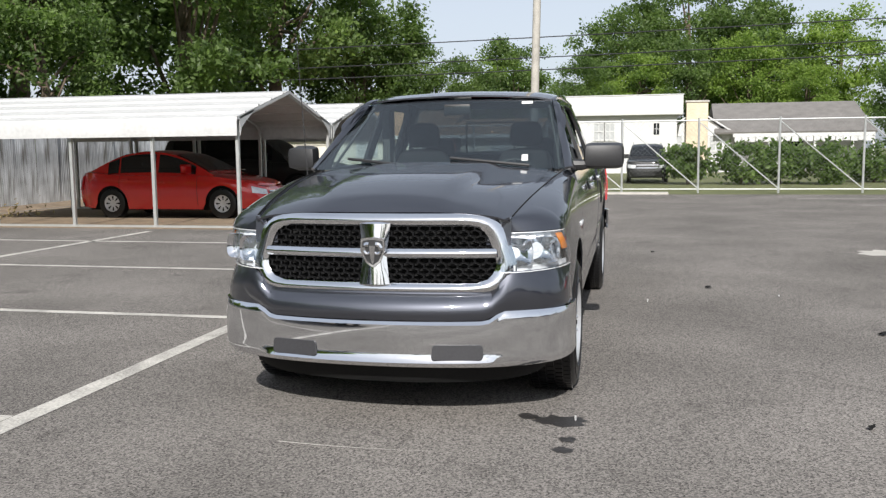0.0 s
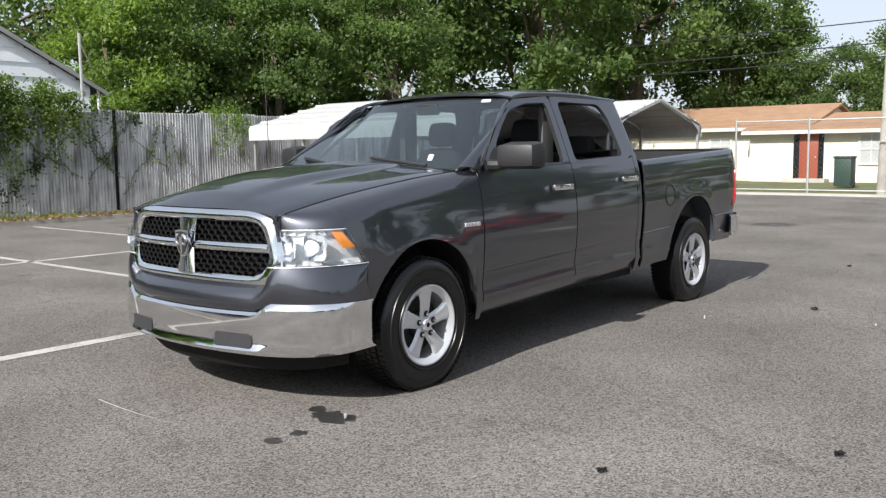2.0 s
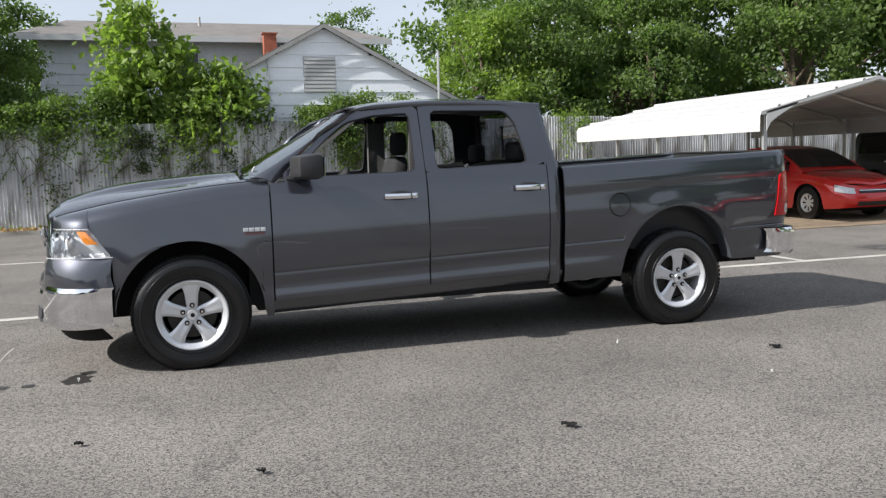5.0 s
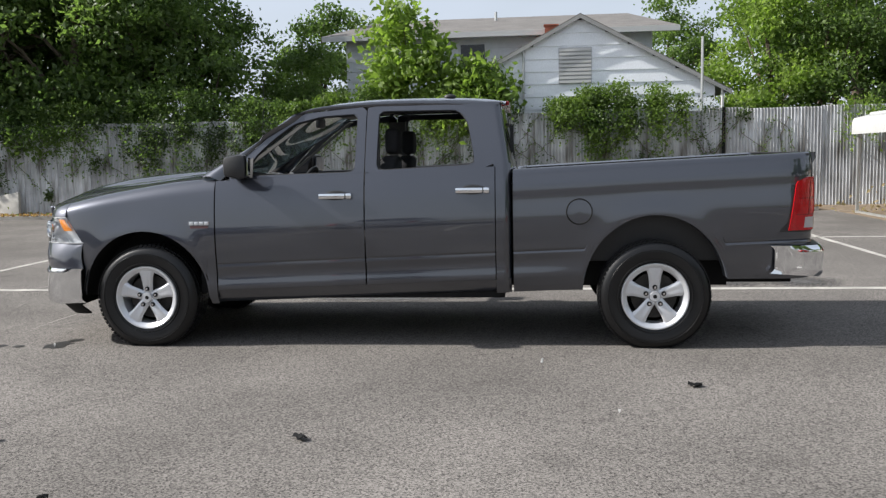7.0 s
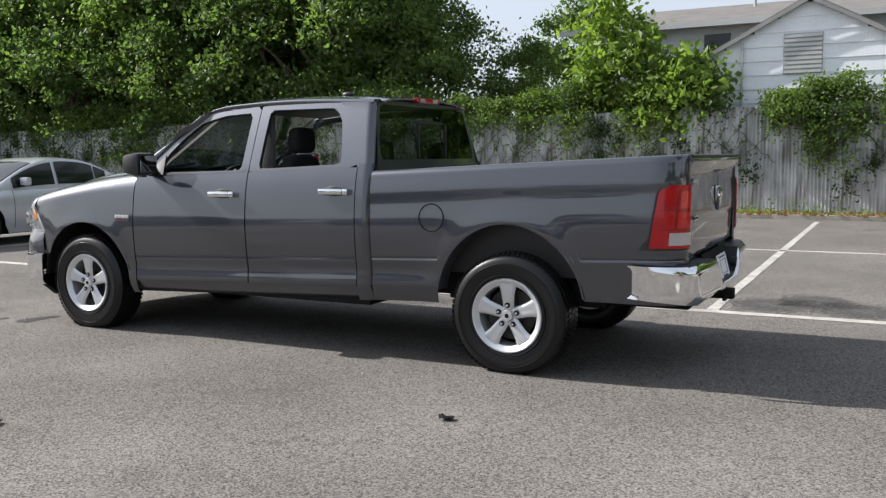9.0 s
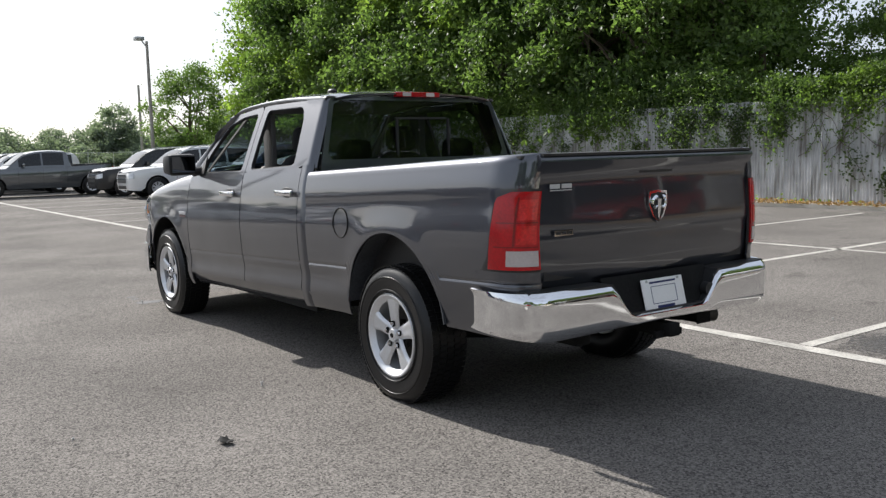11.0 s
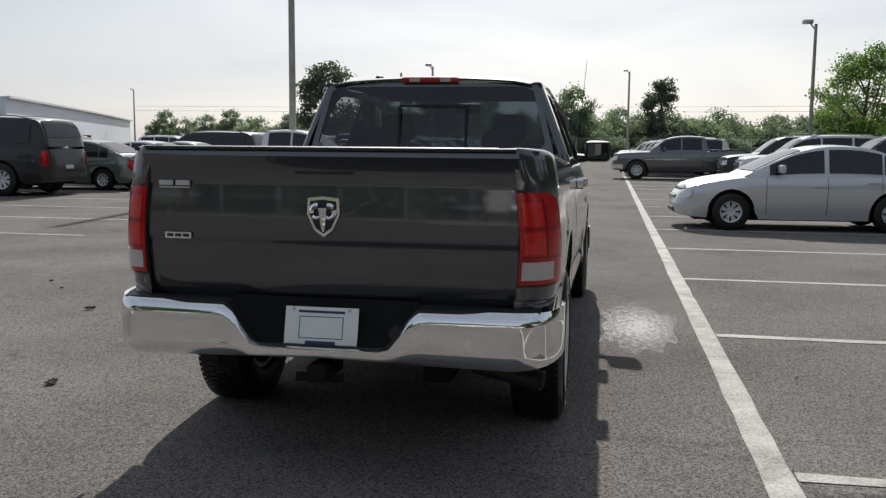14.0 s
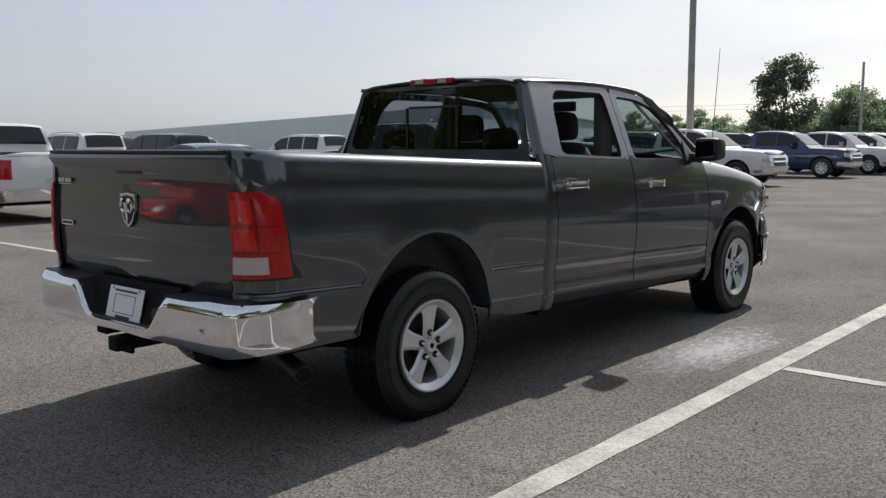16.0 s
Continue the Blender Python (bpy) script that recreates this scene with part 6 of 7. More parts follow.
def brown_house():
    root = thing("bungalow", "cream bungalow with a brown shingle roof and red door", "house")
    for x0, x1, y, deep, ze, zr in ((-18.0, -7.4, 34.8, 8.0, 2.3, 3.3), (-9.6, -3.2, 34.0, 7.0, 2.12, 2.82)):
        part("wall", boxed(x0, x1, y, y + deep, -0.2, ze), M_CREAM, root)
        mid = y + deep / 2
        for ya in (y - 0.45, y + deep + 0.45):
            part("roof", sheet(lambda u, v: (x0 - 0.2 + (x1 - x0 + 0.45) * u, ya + (mid - ya) * v, ze - 0.06 + (zr - ze + 0.06) * v), (0, 0.5, 1), (0, 0.5, 1), 0.09), M_BROWNROOF, root)
        part("fascia", boxed(x0 - 0.2, x1 + 0.25, y - 0.5, y - 0.46, ze - 0.17, ze - 0.02), M_WHITE, root)
        gable_end(root, x1, y, y + deep, ze - 0.01, zr - 0.03, M_CREAM)
    y = 34.0
    frame = part("door_frame", boxed(-7.75, -6.55, y - 0.05, y + 0.02, 0, 2.02), M_WINDOW, root)
    d = part("door", boxed(-7.5, -6.75, y - 0.09, y - 0.04, 0.05, 1.95, bevel=0.01), surface("red_brown_door", (0.25, 0.06, 0.03), 0.5), root, "red-brown front door")
    part("door_knob", tubed([(-6.85, y - 0.13, 1.0), (-6.85, y - 0.09, 1.0)], 0.03, 8), M_STEEL, d)
    house_window(root, -4.75, y - 0.02, 0.75, 0.8, 1.1)
    house_window(root, -11.2, 34.78, 1.2, 0.9, 0.6)
    for k in range(3):
        part("side_window", boxed(-3.19, -3.15, 35.2 + 1.3 * k, 36.1 + 1.3 * k, 0.75, 1.85), M_WINDOW, root)
    part("door_step", boxed(-8.0, -6.3, y - 0.7, y - 0.05, -0.05, 0.12, bevel=0.01), M_CONCRETE, root)


def white_block():
    root = thing("flat_roof_building", "plain white flat-roofed building with two windows", "building")
    x0, x1, y = -2.6, 3.42, 47.6
    part("wall", boxed(x0, x1, y, y + 8, -0.2, 3.4), M_WHITE, root)
    part("parapet", boxed(x0 - 0.3, x1 + 0.32, y - 0.4, y + 8.3, 3.32, 4.42, bevel=0.03), M_WHITE, root)
    part("parapet_cap", boxed(x0 - 0.34, x1 + 0.36, y - 0.44, y + 8.34, 4.42, 4.48), M_STEEL, root)
    house_window(root, -1.0, y - 0.02, 1.95, 0.55, 0.9)
    house_window(root, -0.36, y - 0.02, 1.95, 0.5, 0.9)
    sash = part("window", boxed(2.12, 2.44, y - 0.03, y + 0.02, 2.2, 2.85), M_WINDOW, root, "small dark four-pane window")
    part("window_frame", boxed(2.265, 2.295, y - 0.05, y - 0.03, 2.2, 2.85), M_WHITE, sash)
    part("window_frame", boxed(2.12, 2.44, y - 0.05, y - 0.03, 2.51, 2.54), M_WHITE, sash)
    part("wall_shelf", boxed(-1.25, -0.35, y - 0.12, y, 1.12, 1.2), M_STEEL, root)


def grey_house():
    root = thing("cottage", "white cottage with a grey shingle roof and porch", "house")
    y = 48.5
    part("wall", boxed(6.5, 14.0, y + 1.6, y + 8.5, -0.2, 2.2), M_WHITE, root)
    for ya, yb in ((y, y + 5), (y + 10, y + 5)):
        part("roof", sheet(lambda u, v: (5.6 + 8.7 * u - 0.15 * v * (1 if u else -1), ya + (yb - ya) * v, 2.18 + 1.88 * v), (0, 0.5, 1), (0, 0.5, 1), 0.12), M_SHINGLE, root)
    part("porch_fascia", boxed(6.6, 14.2, y - 0.04, y, 2.0, 2.2), M_WHITE, root)
    for k in range(19):  # scalloped valance boards under the fascia
        part("valance_board", boxed(6.7 + 0.39 * k, 7.05 + 0.39 * k, y - 0.03, y - 0.005, 1.72 + 0.04 * (k % 2), 1.99), M_WHITE, root)
    for x in (8.63, 11.06, 13.05, 14.15):
        part("porch_post", boxed(x - 0.06, x + 0.06, y + 0.02, y + 0.14, -0.1, 2.05), M_WHITE, root)
    part("porch_floor", boxed(6.5, 14.2, y, y + 1.6, -0.1, 0.12), M_CONCRETE, root)
    house_window(root, 12.2, y + 1.58, 0.7, 0.9, 1.1)
    d = part("door", boxed(9.8, 10.7, y + 1.54, y + 1.6, 0.05, 2.0), M_WINDOW, root)
    part("door_frame", boxed(9.7, 10.8, y + 1.56, y + 1.6, 0.05, 2.1), M_WHITE, d)
    # gabled wing with the chimney on its face
    part("wing_wall", boxed(2.75, 6.5, y + 0.6, y + 6, -0.2, 2.2), M_WHITE, root)
    for s in (-1, 1):
        part("wing_roof", sheet(lambda u, v: (4.62 + s * 2.2 * u, y + 0.35 + 6 * v, 3.66 - 1.42 * u), (0, 0.5, 1), (0, 1), 0.08), M_WHITE, root)
    bm = bmesh.new()
    face = [bm.verts.new(p) for p in ((2.75, y + 0.6, 2.2), (6.5, y + 0.6, 2.2), (4.62, y + 0.6, 3.55))]
    rear = [bm.verts.new((p.co.x, p.co.y + 0.1, p.co.z)) for p in face]
    bm.faces.new(face), bm.faces.new(rear[::-1])
    for i in range(3):
        bm.faces.new((face[i], face[i - 1], rear[i - 1], rear[i]))
    part("wing_gable", bm, M_WHITE, root)
    house_window(root, 3.36, y + 0.58, 1.25, 0.8, 0.85)
    house_window(root, 5.7, y + 0.58, 1.25, 0.7, 0.85)
    ch = part("chimney", boxed(3.98, 5.2, y, y + 0.6, -0.1, 4.05, bevel=0.04), surface("tan_stone", (0.55, 0.46, 0.34), 0.85, vary=0.25, scale=2, fine=12), root, "tall tan stone chimney")
    part("chimney_cap", boxed(3.92, 5.26, y - 0.06, y + 0.66, 4.05, 4.15), M_CONCRETE, ch)


brown_house()
white_block()
grey_house()


def shrub(x, y, r, h, seed, n=1600):
    crown, cc = crown_mesh(seed, n, r, h * 0.55, h * 0.5, 0.2, 40, M_LEAF, 0.2)
    root = thing("shrub", "rounded dark green shrub by the houses", "shrub", (x, y, 0), group="shrubs")
    part("crown", crown, M_LEAF, root)
    part("stem", tubed([(0, 0, -0.1), (0.05, 0, h * 0.5)], [0.08, 0.04], 6), M_BARK, root)


for k, (x, y, r, h) in enumerate(((3.2, 31, 1.0, 1.7), (5.2, 31, 1.1, 1.6), (6.7, 31.5, 1.2, 1.8), (8.3, 31, 1.1, 1.5), (10.5, 33, 1.1, 1.5), (13, 33, 1.3, 1.8), (-12, 31.5, 0.5, 0.8), (15.5, 33, 1.5, 2.2))):
    shrub(x, y, r, h, 60 + k)

# ---- chain-link fence and gates ----


M_WIRE = surface("dull_wire", (0.25, 0.25, 0.24), 0.6, 0.5)


def chain_link(name, x0, x1, y, h, posts, label, pitch=0.14, braces=True):
    root = thing(name, label, "fence", kind="structure")
    for x in posts:
        part("post", tubed([(x, y, 0), (x, y, h + 0.08)], 0.035, 8), M_STEEL, root)
    part("top_rail", tubed([(x0, y, h), (x1, y, h)], 0.024, 6), M_STEEL, root)
    part("bottom_rail", tubed([(x0, y, 0.12), (x1, y, 0.12)], 0.02, 6), M_STEEL, root)
    if braces:
        for a, b in zip(posts, posts[1:]):
            part("brace", tubed([(a, y - 0.02, h * 0.98), (b, y - 0.02, 0.14)], 0.02, 6), M_STEEL, root)
    bm = bmesh.new()
    k = x0 - h
    while k < x1:
        for s in (1, -1):
            a, b = (k, 0.12), (k + h - 0.12, h)
            if a[0] < x0:
                a = (x0, 0.12 + x0 - k)
            if b[0] > x1:
                b = (x1, h - (b[0] - x1))
            if b[0] - a[0] > 0.05:
                pa, pb = ((a[0], a[1]), (b[0], b[1])) if s > 0 else ((a[0], h + 0.12 - a[1]), (b[0], h + 0.12 - b[1]))
                tube(bm, [(pa[0], y + 0.004 * s, pa[1]), (pb[0], y + 0.004 * s, pb[1])], 0.0022, 3, False)
        k += pitch
    wire = part("wire_mesh", bm, M_WIRE, root)
    tagged(wire, kind="stuff")
    return root


chain_link("chain_fence_gate", -1.6, 15.0, 23.45, 2.25, [-1.6, 0.78, 3.12, 5.5, 7.9, 10.3, 12.7, 15.0], "chain-link gates with diagonal braces across the lot's edge")
chain_link("chain_fence_side", -6.2, -1.8, 23.5, 2.2, [-6.2, -4.0, -1.8], "chain-link fence beside the utility pole", braces=False)
chain_link("chain_fence_far", -30, 60, -104, 2.4, [-30 + 3 * k for k in range(31)], "distant chain-link fence behind the parked vehicles", pitch=0.4, braces=False)

# ---- poles and wires ----


def pole(x, y, h, r, label, lean=(0, 0), arm=False, lampside=0):
    root = thing("utility_pole" if not lampside else "light_pole", label, "pole", (x, y, 0), group="poles")
    part("shaft", tubed([(0, 0, -0.2), (lean[0] * 0.5, lean[1] * 0.5, h / 2), (lean[0], lean[1], h)], [r, r * 0.85, r * 0.7], 12), M_WOOD, root)
    if arm:
        part("cross_arm", boxed(lean[0] - 1.1, lean[0] + 1.1, -0.06, 0.06, h - 0.7, h - 0.58), M_WOOD, root)
        for k in (-1, -0.4, 0.4, 1):
            part("insulator", tubed([(lean[0] + k, 0, h - 0.58), (lean[0] + k, 0, h - 0.45)], 0.04, 6), M_BLACK, root)
    if lampside:
        part("lamp_arm", tubed([(lean[0], 0, h - 0.3), (lean[0] + lampside * 0.5, 0, h + 0.1), (lean[0] + lampside * 0.7, 0, h + 0.12)], 0.035, 6), M_STEEL, root)
        part("lamp_head", boxed(lean[0] + lampside * 0.55 - 0.18, lean[0] + lampside * 0.55 + 0.28, -0.2, 0.2, h + 0.02, h + 0.2, bevel=0.04), M_STEEL, root)
    return root


pole(-2.2, 24.6, 13, 0.15, "leaning weathered wooden utility pole by the gate", (0.3, 0))
pole(9.95, -21.7, 12.5, 0.13, "tall dark wooden pole among the parked vehicles")
pole(-10.5, -36.4, 7.2, 0.1, "wooden lot pole with a flood lamp", lampside=0.6)
pole(-2.95, -87, 9.2, 0.13, "far wooden lot pole with a flood lamp", lampside=0.6)
pole(13.6, -53.7, 6.5, 0.11, "plain dark wooden lot pole behind the parked row")
pole(12.4, -59.1, 7.4, 0.11, "wooden lot pole with a small flood lamp", lampside=0.5)
pole(-17.15, -60, 7.0, 0.12, "wooden pole standing among the trees behind the fence")


def wire(a, b, sag, r=0.012):
    a, b = Vector(a), Vector(b)
    pts = [a.lerp(b, t) - Vector((0, 0, sag * 4 * t * (1 - t))) for t in steps(0, 1, 14)]
    root = thing("overhead_wire", "thin black overhead wire between poles", "wire", group="overhead wires")
    part("cable", tubed(pts, r, 5), M_BLACK, root)


for z, s in ((5.2, 0.2), (4.75, 0.25), (6.0, 0.2)):
    wire((-22, 31, z - 0.3), (40, 31, z + 0.9), s, 0.022)
wire((-1.95, 24.6, 12.0), (10.1, -21.7, 12.3), 0.5)
pole(75.2, -125, 9.9, 0.14, "far wooden utility pole with a small flood lamp", lampside=0.5)
for z in (7.3, 6.6):
    wire((-60, -118, z), (75.2, -125, z), 0.3, 0.016)

# ---- carports ----


def carport(y0, label):
    root = thing("carport", label, "carport")
    xa, xb, depth, ze, zr = -12.9, -5.85, 4.85, 2.06, 2.68

    def roof_z(t):
        # t from 0 at the front eave to 1 at the rear eave
        s = 1 - abs(2 * t - 1)
        return ze + (zr - ze) * s

    seams = [0.07, 0.19, 0.31, 0.43, 0.57, 0.69, 0.81, 0.93]
    vs = sorted([-1, -0.85, -0.2, 0, 0.015, 0.5, 0.985, 1, 1.2, 1.85, 2] + [c + d for c in seams for d in (-0.007, -0.005, 0.005, 0.007)])

    def skin(x, v):
        lap = 0.035 if any(abs(v - c) < 0.006 for c in seams) else 0.0
        if v < 0:
            return (x, y0 - 0.14 + 0.05 * (v + 0.2) ** 2 * (v > -0.3), ze + 0.33 * v - 0.015)
        if v > 1:
            return (x, y0 + depth + 0.14, ze - 0.33 * (v - 1) - 0.015)
        return (x, y0 - 0.10 + (depth + 0.2) * v, roof_z(v) + lap)
    part("roof", sheet(skin, steps(xa, xb, 6), vs, 0.006), M_ROOFMETAL, root, "white metal roof with lengthwise seams")
    n = 5
    for k in range(n):
        x = xa + 0.06 + (xb - xa - 0.12) * k / (n - 1)
        for y in (y0, y0 + depth):
            part("post", boxed(x - 0.03, x + 0.03, y - 0.03, y + 0.03, 0, ze - 0.02), M_STEEL, root)
        pts = [(x, y0, ze - 0.3), (x, y0 + 0.06, ze - 0.12), (x, y0 + 0.25, ze + 0.0), (x, y0 + depth / 2, zr - 0.06), (x, y0 + depth - 0.25, ze + 0.0), (x, y0 + depth - 0.06, ze - 0.12), (x, y0 + depth, ze - 0.3)]
        part("roof_bow", tubed(pts, 0.03, 6), M_STEEL, root)
    # closed gable end trims
    for x in (xa + 0.02, xb - 0.02):
        for s in (0, 1):
            ya, yb = (y0 - 0.1, y0 + depth / 2) if s == 0 else (y0 + depth + 0.1, y0 + depth / 2)
            part("gable_trim", sheet(lambda u, v: (x, ya + (yb - ya) * u, ze - 0.06 + (zr - ze) * u + 0.06 * v), (0, 1), (0, 1), 0.02), M_WHITE, root)
    bm = sheet(lambda u, v: (xb - 0.01, y0 + 0.0 + 0.65 * u, ze - 0.34 + (0.34 + (zr - ze) * 2 * 0.65 * u / depth) * (v + (1 - v) * max(0, (u - 0.0)) ** 0.4 * 0.95)), steps(0, 1, 8), (0, 1), 0.01)
    part("gable_gusset", bm, M_WHITE, root)
    bm = sheet(lambda u, v: (xb - 0.01, y0 + depth - 0.65 * u, ze - 0.34 + (0.34 + (zr - ze) * 2 * 0.65 * u / depth) * (v + (1 - v) * max(0, (u - 0.0)) ** 0.4 * 0.95)), steps(0, 1, 8), (0, 1), 0.01)
    part("gable_gusset", bm, M_WHITE, root)
    part("base_rail", boxed(xa, xb, y0 - 0.04, y0 + 0.04, 0, 0.05), M_STEEL, root)


carport(9.9, "white metal carport on slim posts over a red car")
carport(15.0, "second white metal carport behind the first")
slab("carport_floor", -13.6, -5.6, 9.7, 20.2, -0.1, 0.012, M_SOIL, "dusty ground under the carports", "ground")

# ---- parked vehicles ----
TYRE_ME = finish(lathe([(-0.1, 0.19), (-0.105, 0.27), (-0.09, 0.32), (0, 0.33), (0.09, 0.32), (0.105, 0.27), (0.1, 0.19)], 28), "tyre")
TYRE_ME.materials.append(M_TYRE)
_bm = lathe([(0.04, 0.0), (0.055, 0.05), (0.06, 0.16), (0.095, 0.195), (0.09, 0.205), (0.02, 0.2)], 28)
RIM_ME = finish(_bm, "rim")
RIM_ME.materials.append(surface("wheel_cover", (0.6, 0.61, 0.62), 0.4, 0.25, vary=0.08))
_bm = bmesh.new()
for _k in range(8):
    for _r0, _r1, _h in ((0.08, 0.12, 0.010), (0.12, 0.17, 0.018)):
        box(_bm, 0.05, 0.066, -_h, _h, _r0, _r1, turn=pose(0, 0, 0, _k * 45))
SLOT_ME = finish(_bm, "rim_slot")
SLOT_ME.materials.append(M_GAP)

KINDS = {
    # H half length, W half width, R wheel radius, axles, sill height, deck line, roof line, gaps between panes
    "sedan": dict(H=2.27, W=0.885, R=0.32, fa=-1.34, ra=1.27, low=0.2, n=5.0, tip=1.0, deck=[(-2.27, 0.72), (-2.05, 0.80), (-1.6, 0.895), (-1.1, 0.955), (0.0, 0.965), (1.3, 1.0), (1.8, 1.05), (2.1, 1.04), (2.27, 0.98)],
                  roof=[(-1.12, 0.93), (-0.7, 1.16), (-0.3, 1.345), (0.1, 1.445), (0.5, 1.465), (0.95, 1.41), (1.4, 1.24), (1.82, 1.03)], wt=0.64, shield=(-0.98, -0.2), back=(1.02, 1.7), panes=[(-0.72, 0.16), (0.24, 1.08), (1.12, 1.38)], seams=(-0.78, 0.2, 1.06)),
    "suv": dict(H=2.55, W=0.99, R=0.39, fa=-1.55, ra=1.42, low=0.28, n=9.0, tip=0.35, deck=[(-2.55, 1.0), (-2.35, 1.08), (-2.0, 1.13), (-1.2, 1.18), (0.0, 1.18), (1.5, 1.2), (2.4, 1.2), (2.55, 1.16)],
                roof=[(-1.25, 1.15), (-0.95, 1.4), (-0.6, 1.68), (-0.25, 1.82), (0.5, 1.88), (1.5, 1.87), (2.1, 1.83), (2.3, 1.74), (2.42, 1.45), (2.49, 1.16)], wt=0.70, shield=(-1.12, -0.5), back=(2.26, 2.44), panes=[(-0.8, 0.1), (0.17, 1.12), (1.2, 2.1)], seams=(-0.85, 0.13, 1.16)),
    "pickup": dict(H=2.93, W=1.0, R=0.41, fa=-1.88, ra=1.87, low=0.36, n=11.0, tip=0.5, deck=[(-2.93, 1.08), (-2.75, 1.16), (-2.3, 1.2), (-1.3, 1.24), (0.0, 1.25), (1.0, 1.27), (2.7, 1.31), (2.93, 1.29)],
                   roof=[(-1.35, 1.21), (-1.05, 1.45), (-0.7, 1.73), (-0.35, 1.85), (0.2, 1.9), (0.7, 1.88), (0.95, 1.83), (1.03, 1.6), (1.09, 1.23)], wt=0.70, shield=(-1.22, -0.6), back=(0.965, 1.055), panes=[(-0.9, -0.05), (0.02, 0.82)], seams=(-0.95, -0.02, 0.9)),
}
SCALE_X = spline([(0, 0.945), (0.3, 0.985), (0.65, 1.0), (0.85, 0.985), (1, 0.945)])
SCALE_Y = spline([(0, 0.955), (0.2, 0.985), (0.38, 1.0), (0.55, 0.994), (0.8, 0.975), (1, 0.945)])
M_HEAD = surface("headlamp_lens", (0.62, 0.63, 0.64), 0.12, 0.3, vary=0.3, scale=18, coat=1.0)


def vehicle(kind, mat, label, loc, rz, category="car"):
    k = KINDS[kind]
    deck, roofline = spline(k["deck"]), spline(k["roof"])
    root = thing("parked_" + kind, label, category, loc, rz, group="parked vehicles")
    H, W, R, n = k["H"], k["W"], k["R"], k["n"]

    def wide(y):
        return W * max(0.0, 1 - (abs(y) / H) ** n) ** (1 / n)

    def low(x, y):
        if abs(x) > 0.72 * W:
            for a in (k["fa"], k["ra"]):
                r = R + 0.065
                if abs(y - a) < r:
                    return max(k["low"], R + math.sqrt(r * r - (y - a) ** 2))
        return k["low"] + 0.05 * (abs(y) / H) ** 6

    def lift(x, y, v, push=0.0):
        zl, zt = low(x, y), deck(y) - 0.06
        z = zl + (zt - zl) * v
        q = (z - k["low"]) / (zt - k["low"])
        f = 1 - (1 - SCALE_Y(q)) * k["tip"] * (abs(y) / H) ** 4
        d = Vector((x / W * (abs(x) / W) ** (n - 2), y / H * (abs(y) / H) ** (n - 2))).normalized()
        return (x * SCALE_X(q) + d.x * push, y * f + d.y * push, z)

    def at_angle(t):
        c, s = math.cos(t), math.sin(t)
        return W * math.copysign(abs(c) ** (2 / n), c), H * math.copysign(abs(s) ** (2 / n), s)
    side = sorted(set([round(y, 4) for y in steps(-0.93 * H, 0.93 * H, 24)] + [round(c - (R + 0.0649) * math.cos(math.pi * i / 12), 4) for c in (k["fa"], k["ra"]) for i in range(13)]))
    we = wide(0.93 * H)
    end = [we * c for c in (0.96, 0.88, 0.75, 0.55, 0.3, 0, -0.3, -0.55, -0.75, -0.88, -0.96)]
    tip = [H * max(0.0, 1 - (abs(x) / W) ** n) ** (1 / n) for x in end]
    loop = [(wide(y), y) for y in side] + list(zip(end, tip)) + [(-wide(y), y) for y in side[::-1]] + [(-x, -y) for x, y in zip(end, tip)]
    body = part("body", sheet(lambda i, v: lift(*loop[i], v), range(len(loop)), steps(0, 1, 9), 0.008, closed=True), mat, root)
    top = 1 - (1 - SCALE_Y(1)) * k["tip"]

    def cover(y, v):
        yy = y * (1 - (1 - top) * (abs(y) / H) ** 4)
        return (wide(y) * SCALE_X(1) * v, yy, deck(y) - 0.06 * abs(v) ** 4)
    part("hood_and_deck", sheet(cover, steps(-H, H, 36), steps(-1, 1, 12), 0.008), mat, root)
    b0, b1 = k["roof"][0][0], k["roof"][-1][0]
    zb, peak, wb, wt = deck((b0 + b1) / 2) - 0.07, max(p[1] for p in k["roof"]), W * 0.90, k["wt"]

    def canopy(y, v):
        s, a = (1 if v >= 0 else -1), abs(v)
        zt = max(zb + 0.01, roofline(y))
        ze = zb + (zt - zb) * 0.94
        if a <= 1:
            x = (wb + (wt - wb) * (ze - zb) / (peak - zb)) * a
            return Vector((s * x * wide(y) / W, y, zt - (zt - ze) * a ** 3))
        z = ze + (zb - ze) * (a - 1)
        x = wb + (wt - wb) * ((z - zb) / (peak - zb)) ** 1.15
        return Vector((s * x * wide(y) / W, y, z))

    def pane(y0, y1, v0, v1, name, nu=10, nv=8):
        def at(u, v):
            yy, vv = y0 + (y1 - y0) * u, v0 + (v1 - v0) * v
            p = canopy(yy, vv)
            nrm = (canopy(yy + 0.01, vv) - canopy(yy - 0.01, vv)).cross(canopy(yy, vv + 0.02) - canopy(yy, vv - 0.02)).normalized()
            if nrm.dot(p - Vector((0, (b0 + b1) / 2, zb))) < 0:
                nrm = -nrm
            return p + nrm * 0.013
        return part(name, sheet(at, steps(0, 1, nu), steps(0, 1, nv), 0.004), M_WINDOW, cabin, "dark reflecting window")
    ys = sorted(set(steps(b0, b1, 36) + steps(b1 - 0.2, b1, 8)))
    cabin = part("cabin", sheet(canopy, ys, steps(-2, -1, 5) + steps(-1, 1, 12)[1:] + steps(1, 2, 5)[1:], 0.008), mat, root)
    pane(*k["shield"], -0.93, 0.93, "windshield")
    pane(*k["back"], -0.9, 0.9, "rear_window")
    for s in (-1, 1):
        for y0, y1 in k["panes"]:
            pane(y0, y1, s * 1.1, s * 1.84, "side_window")

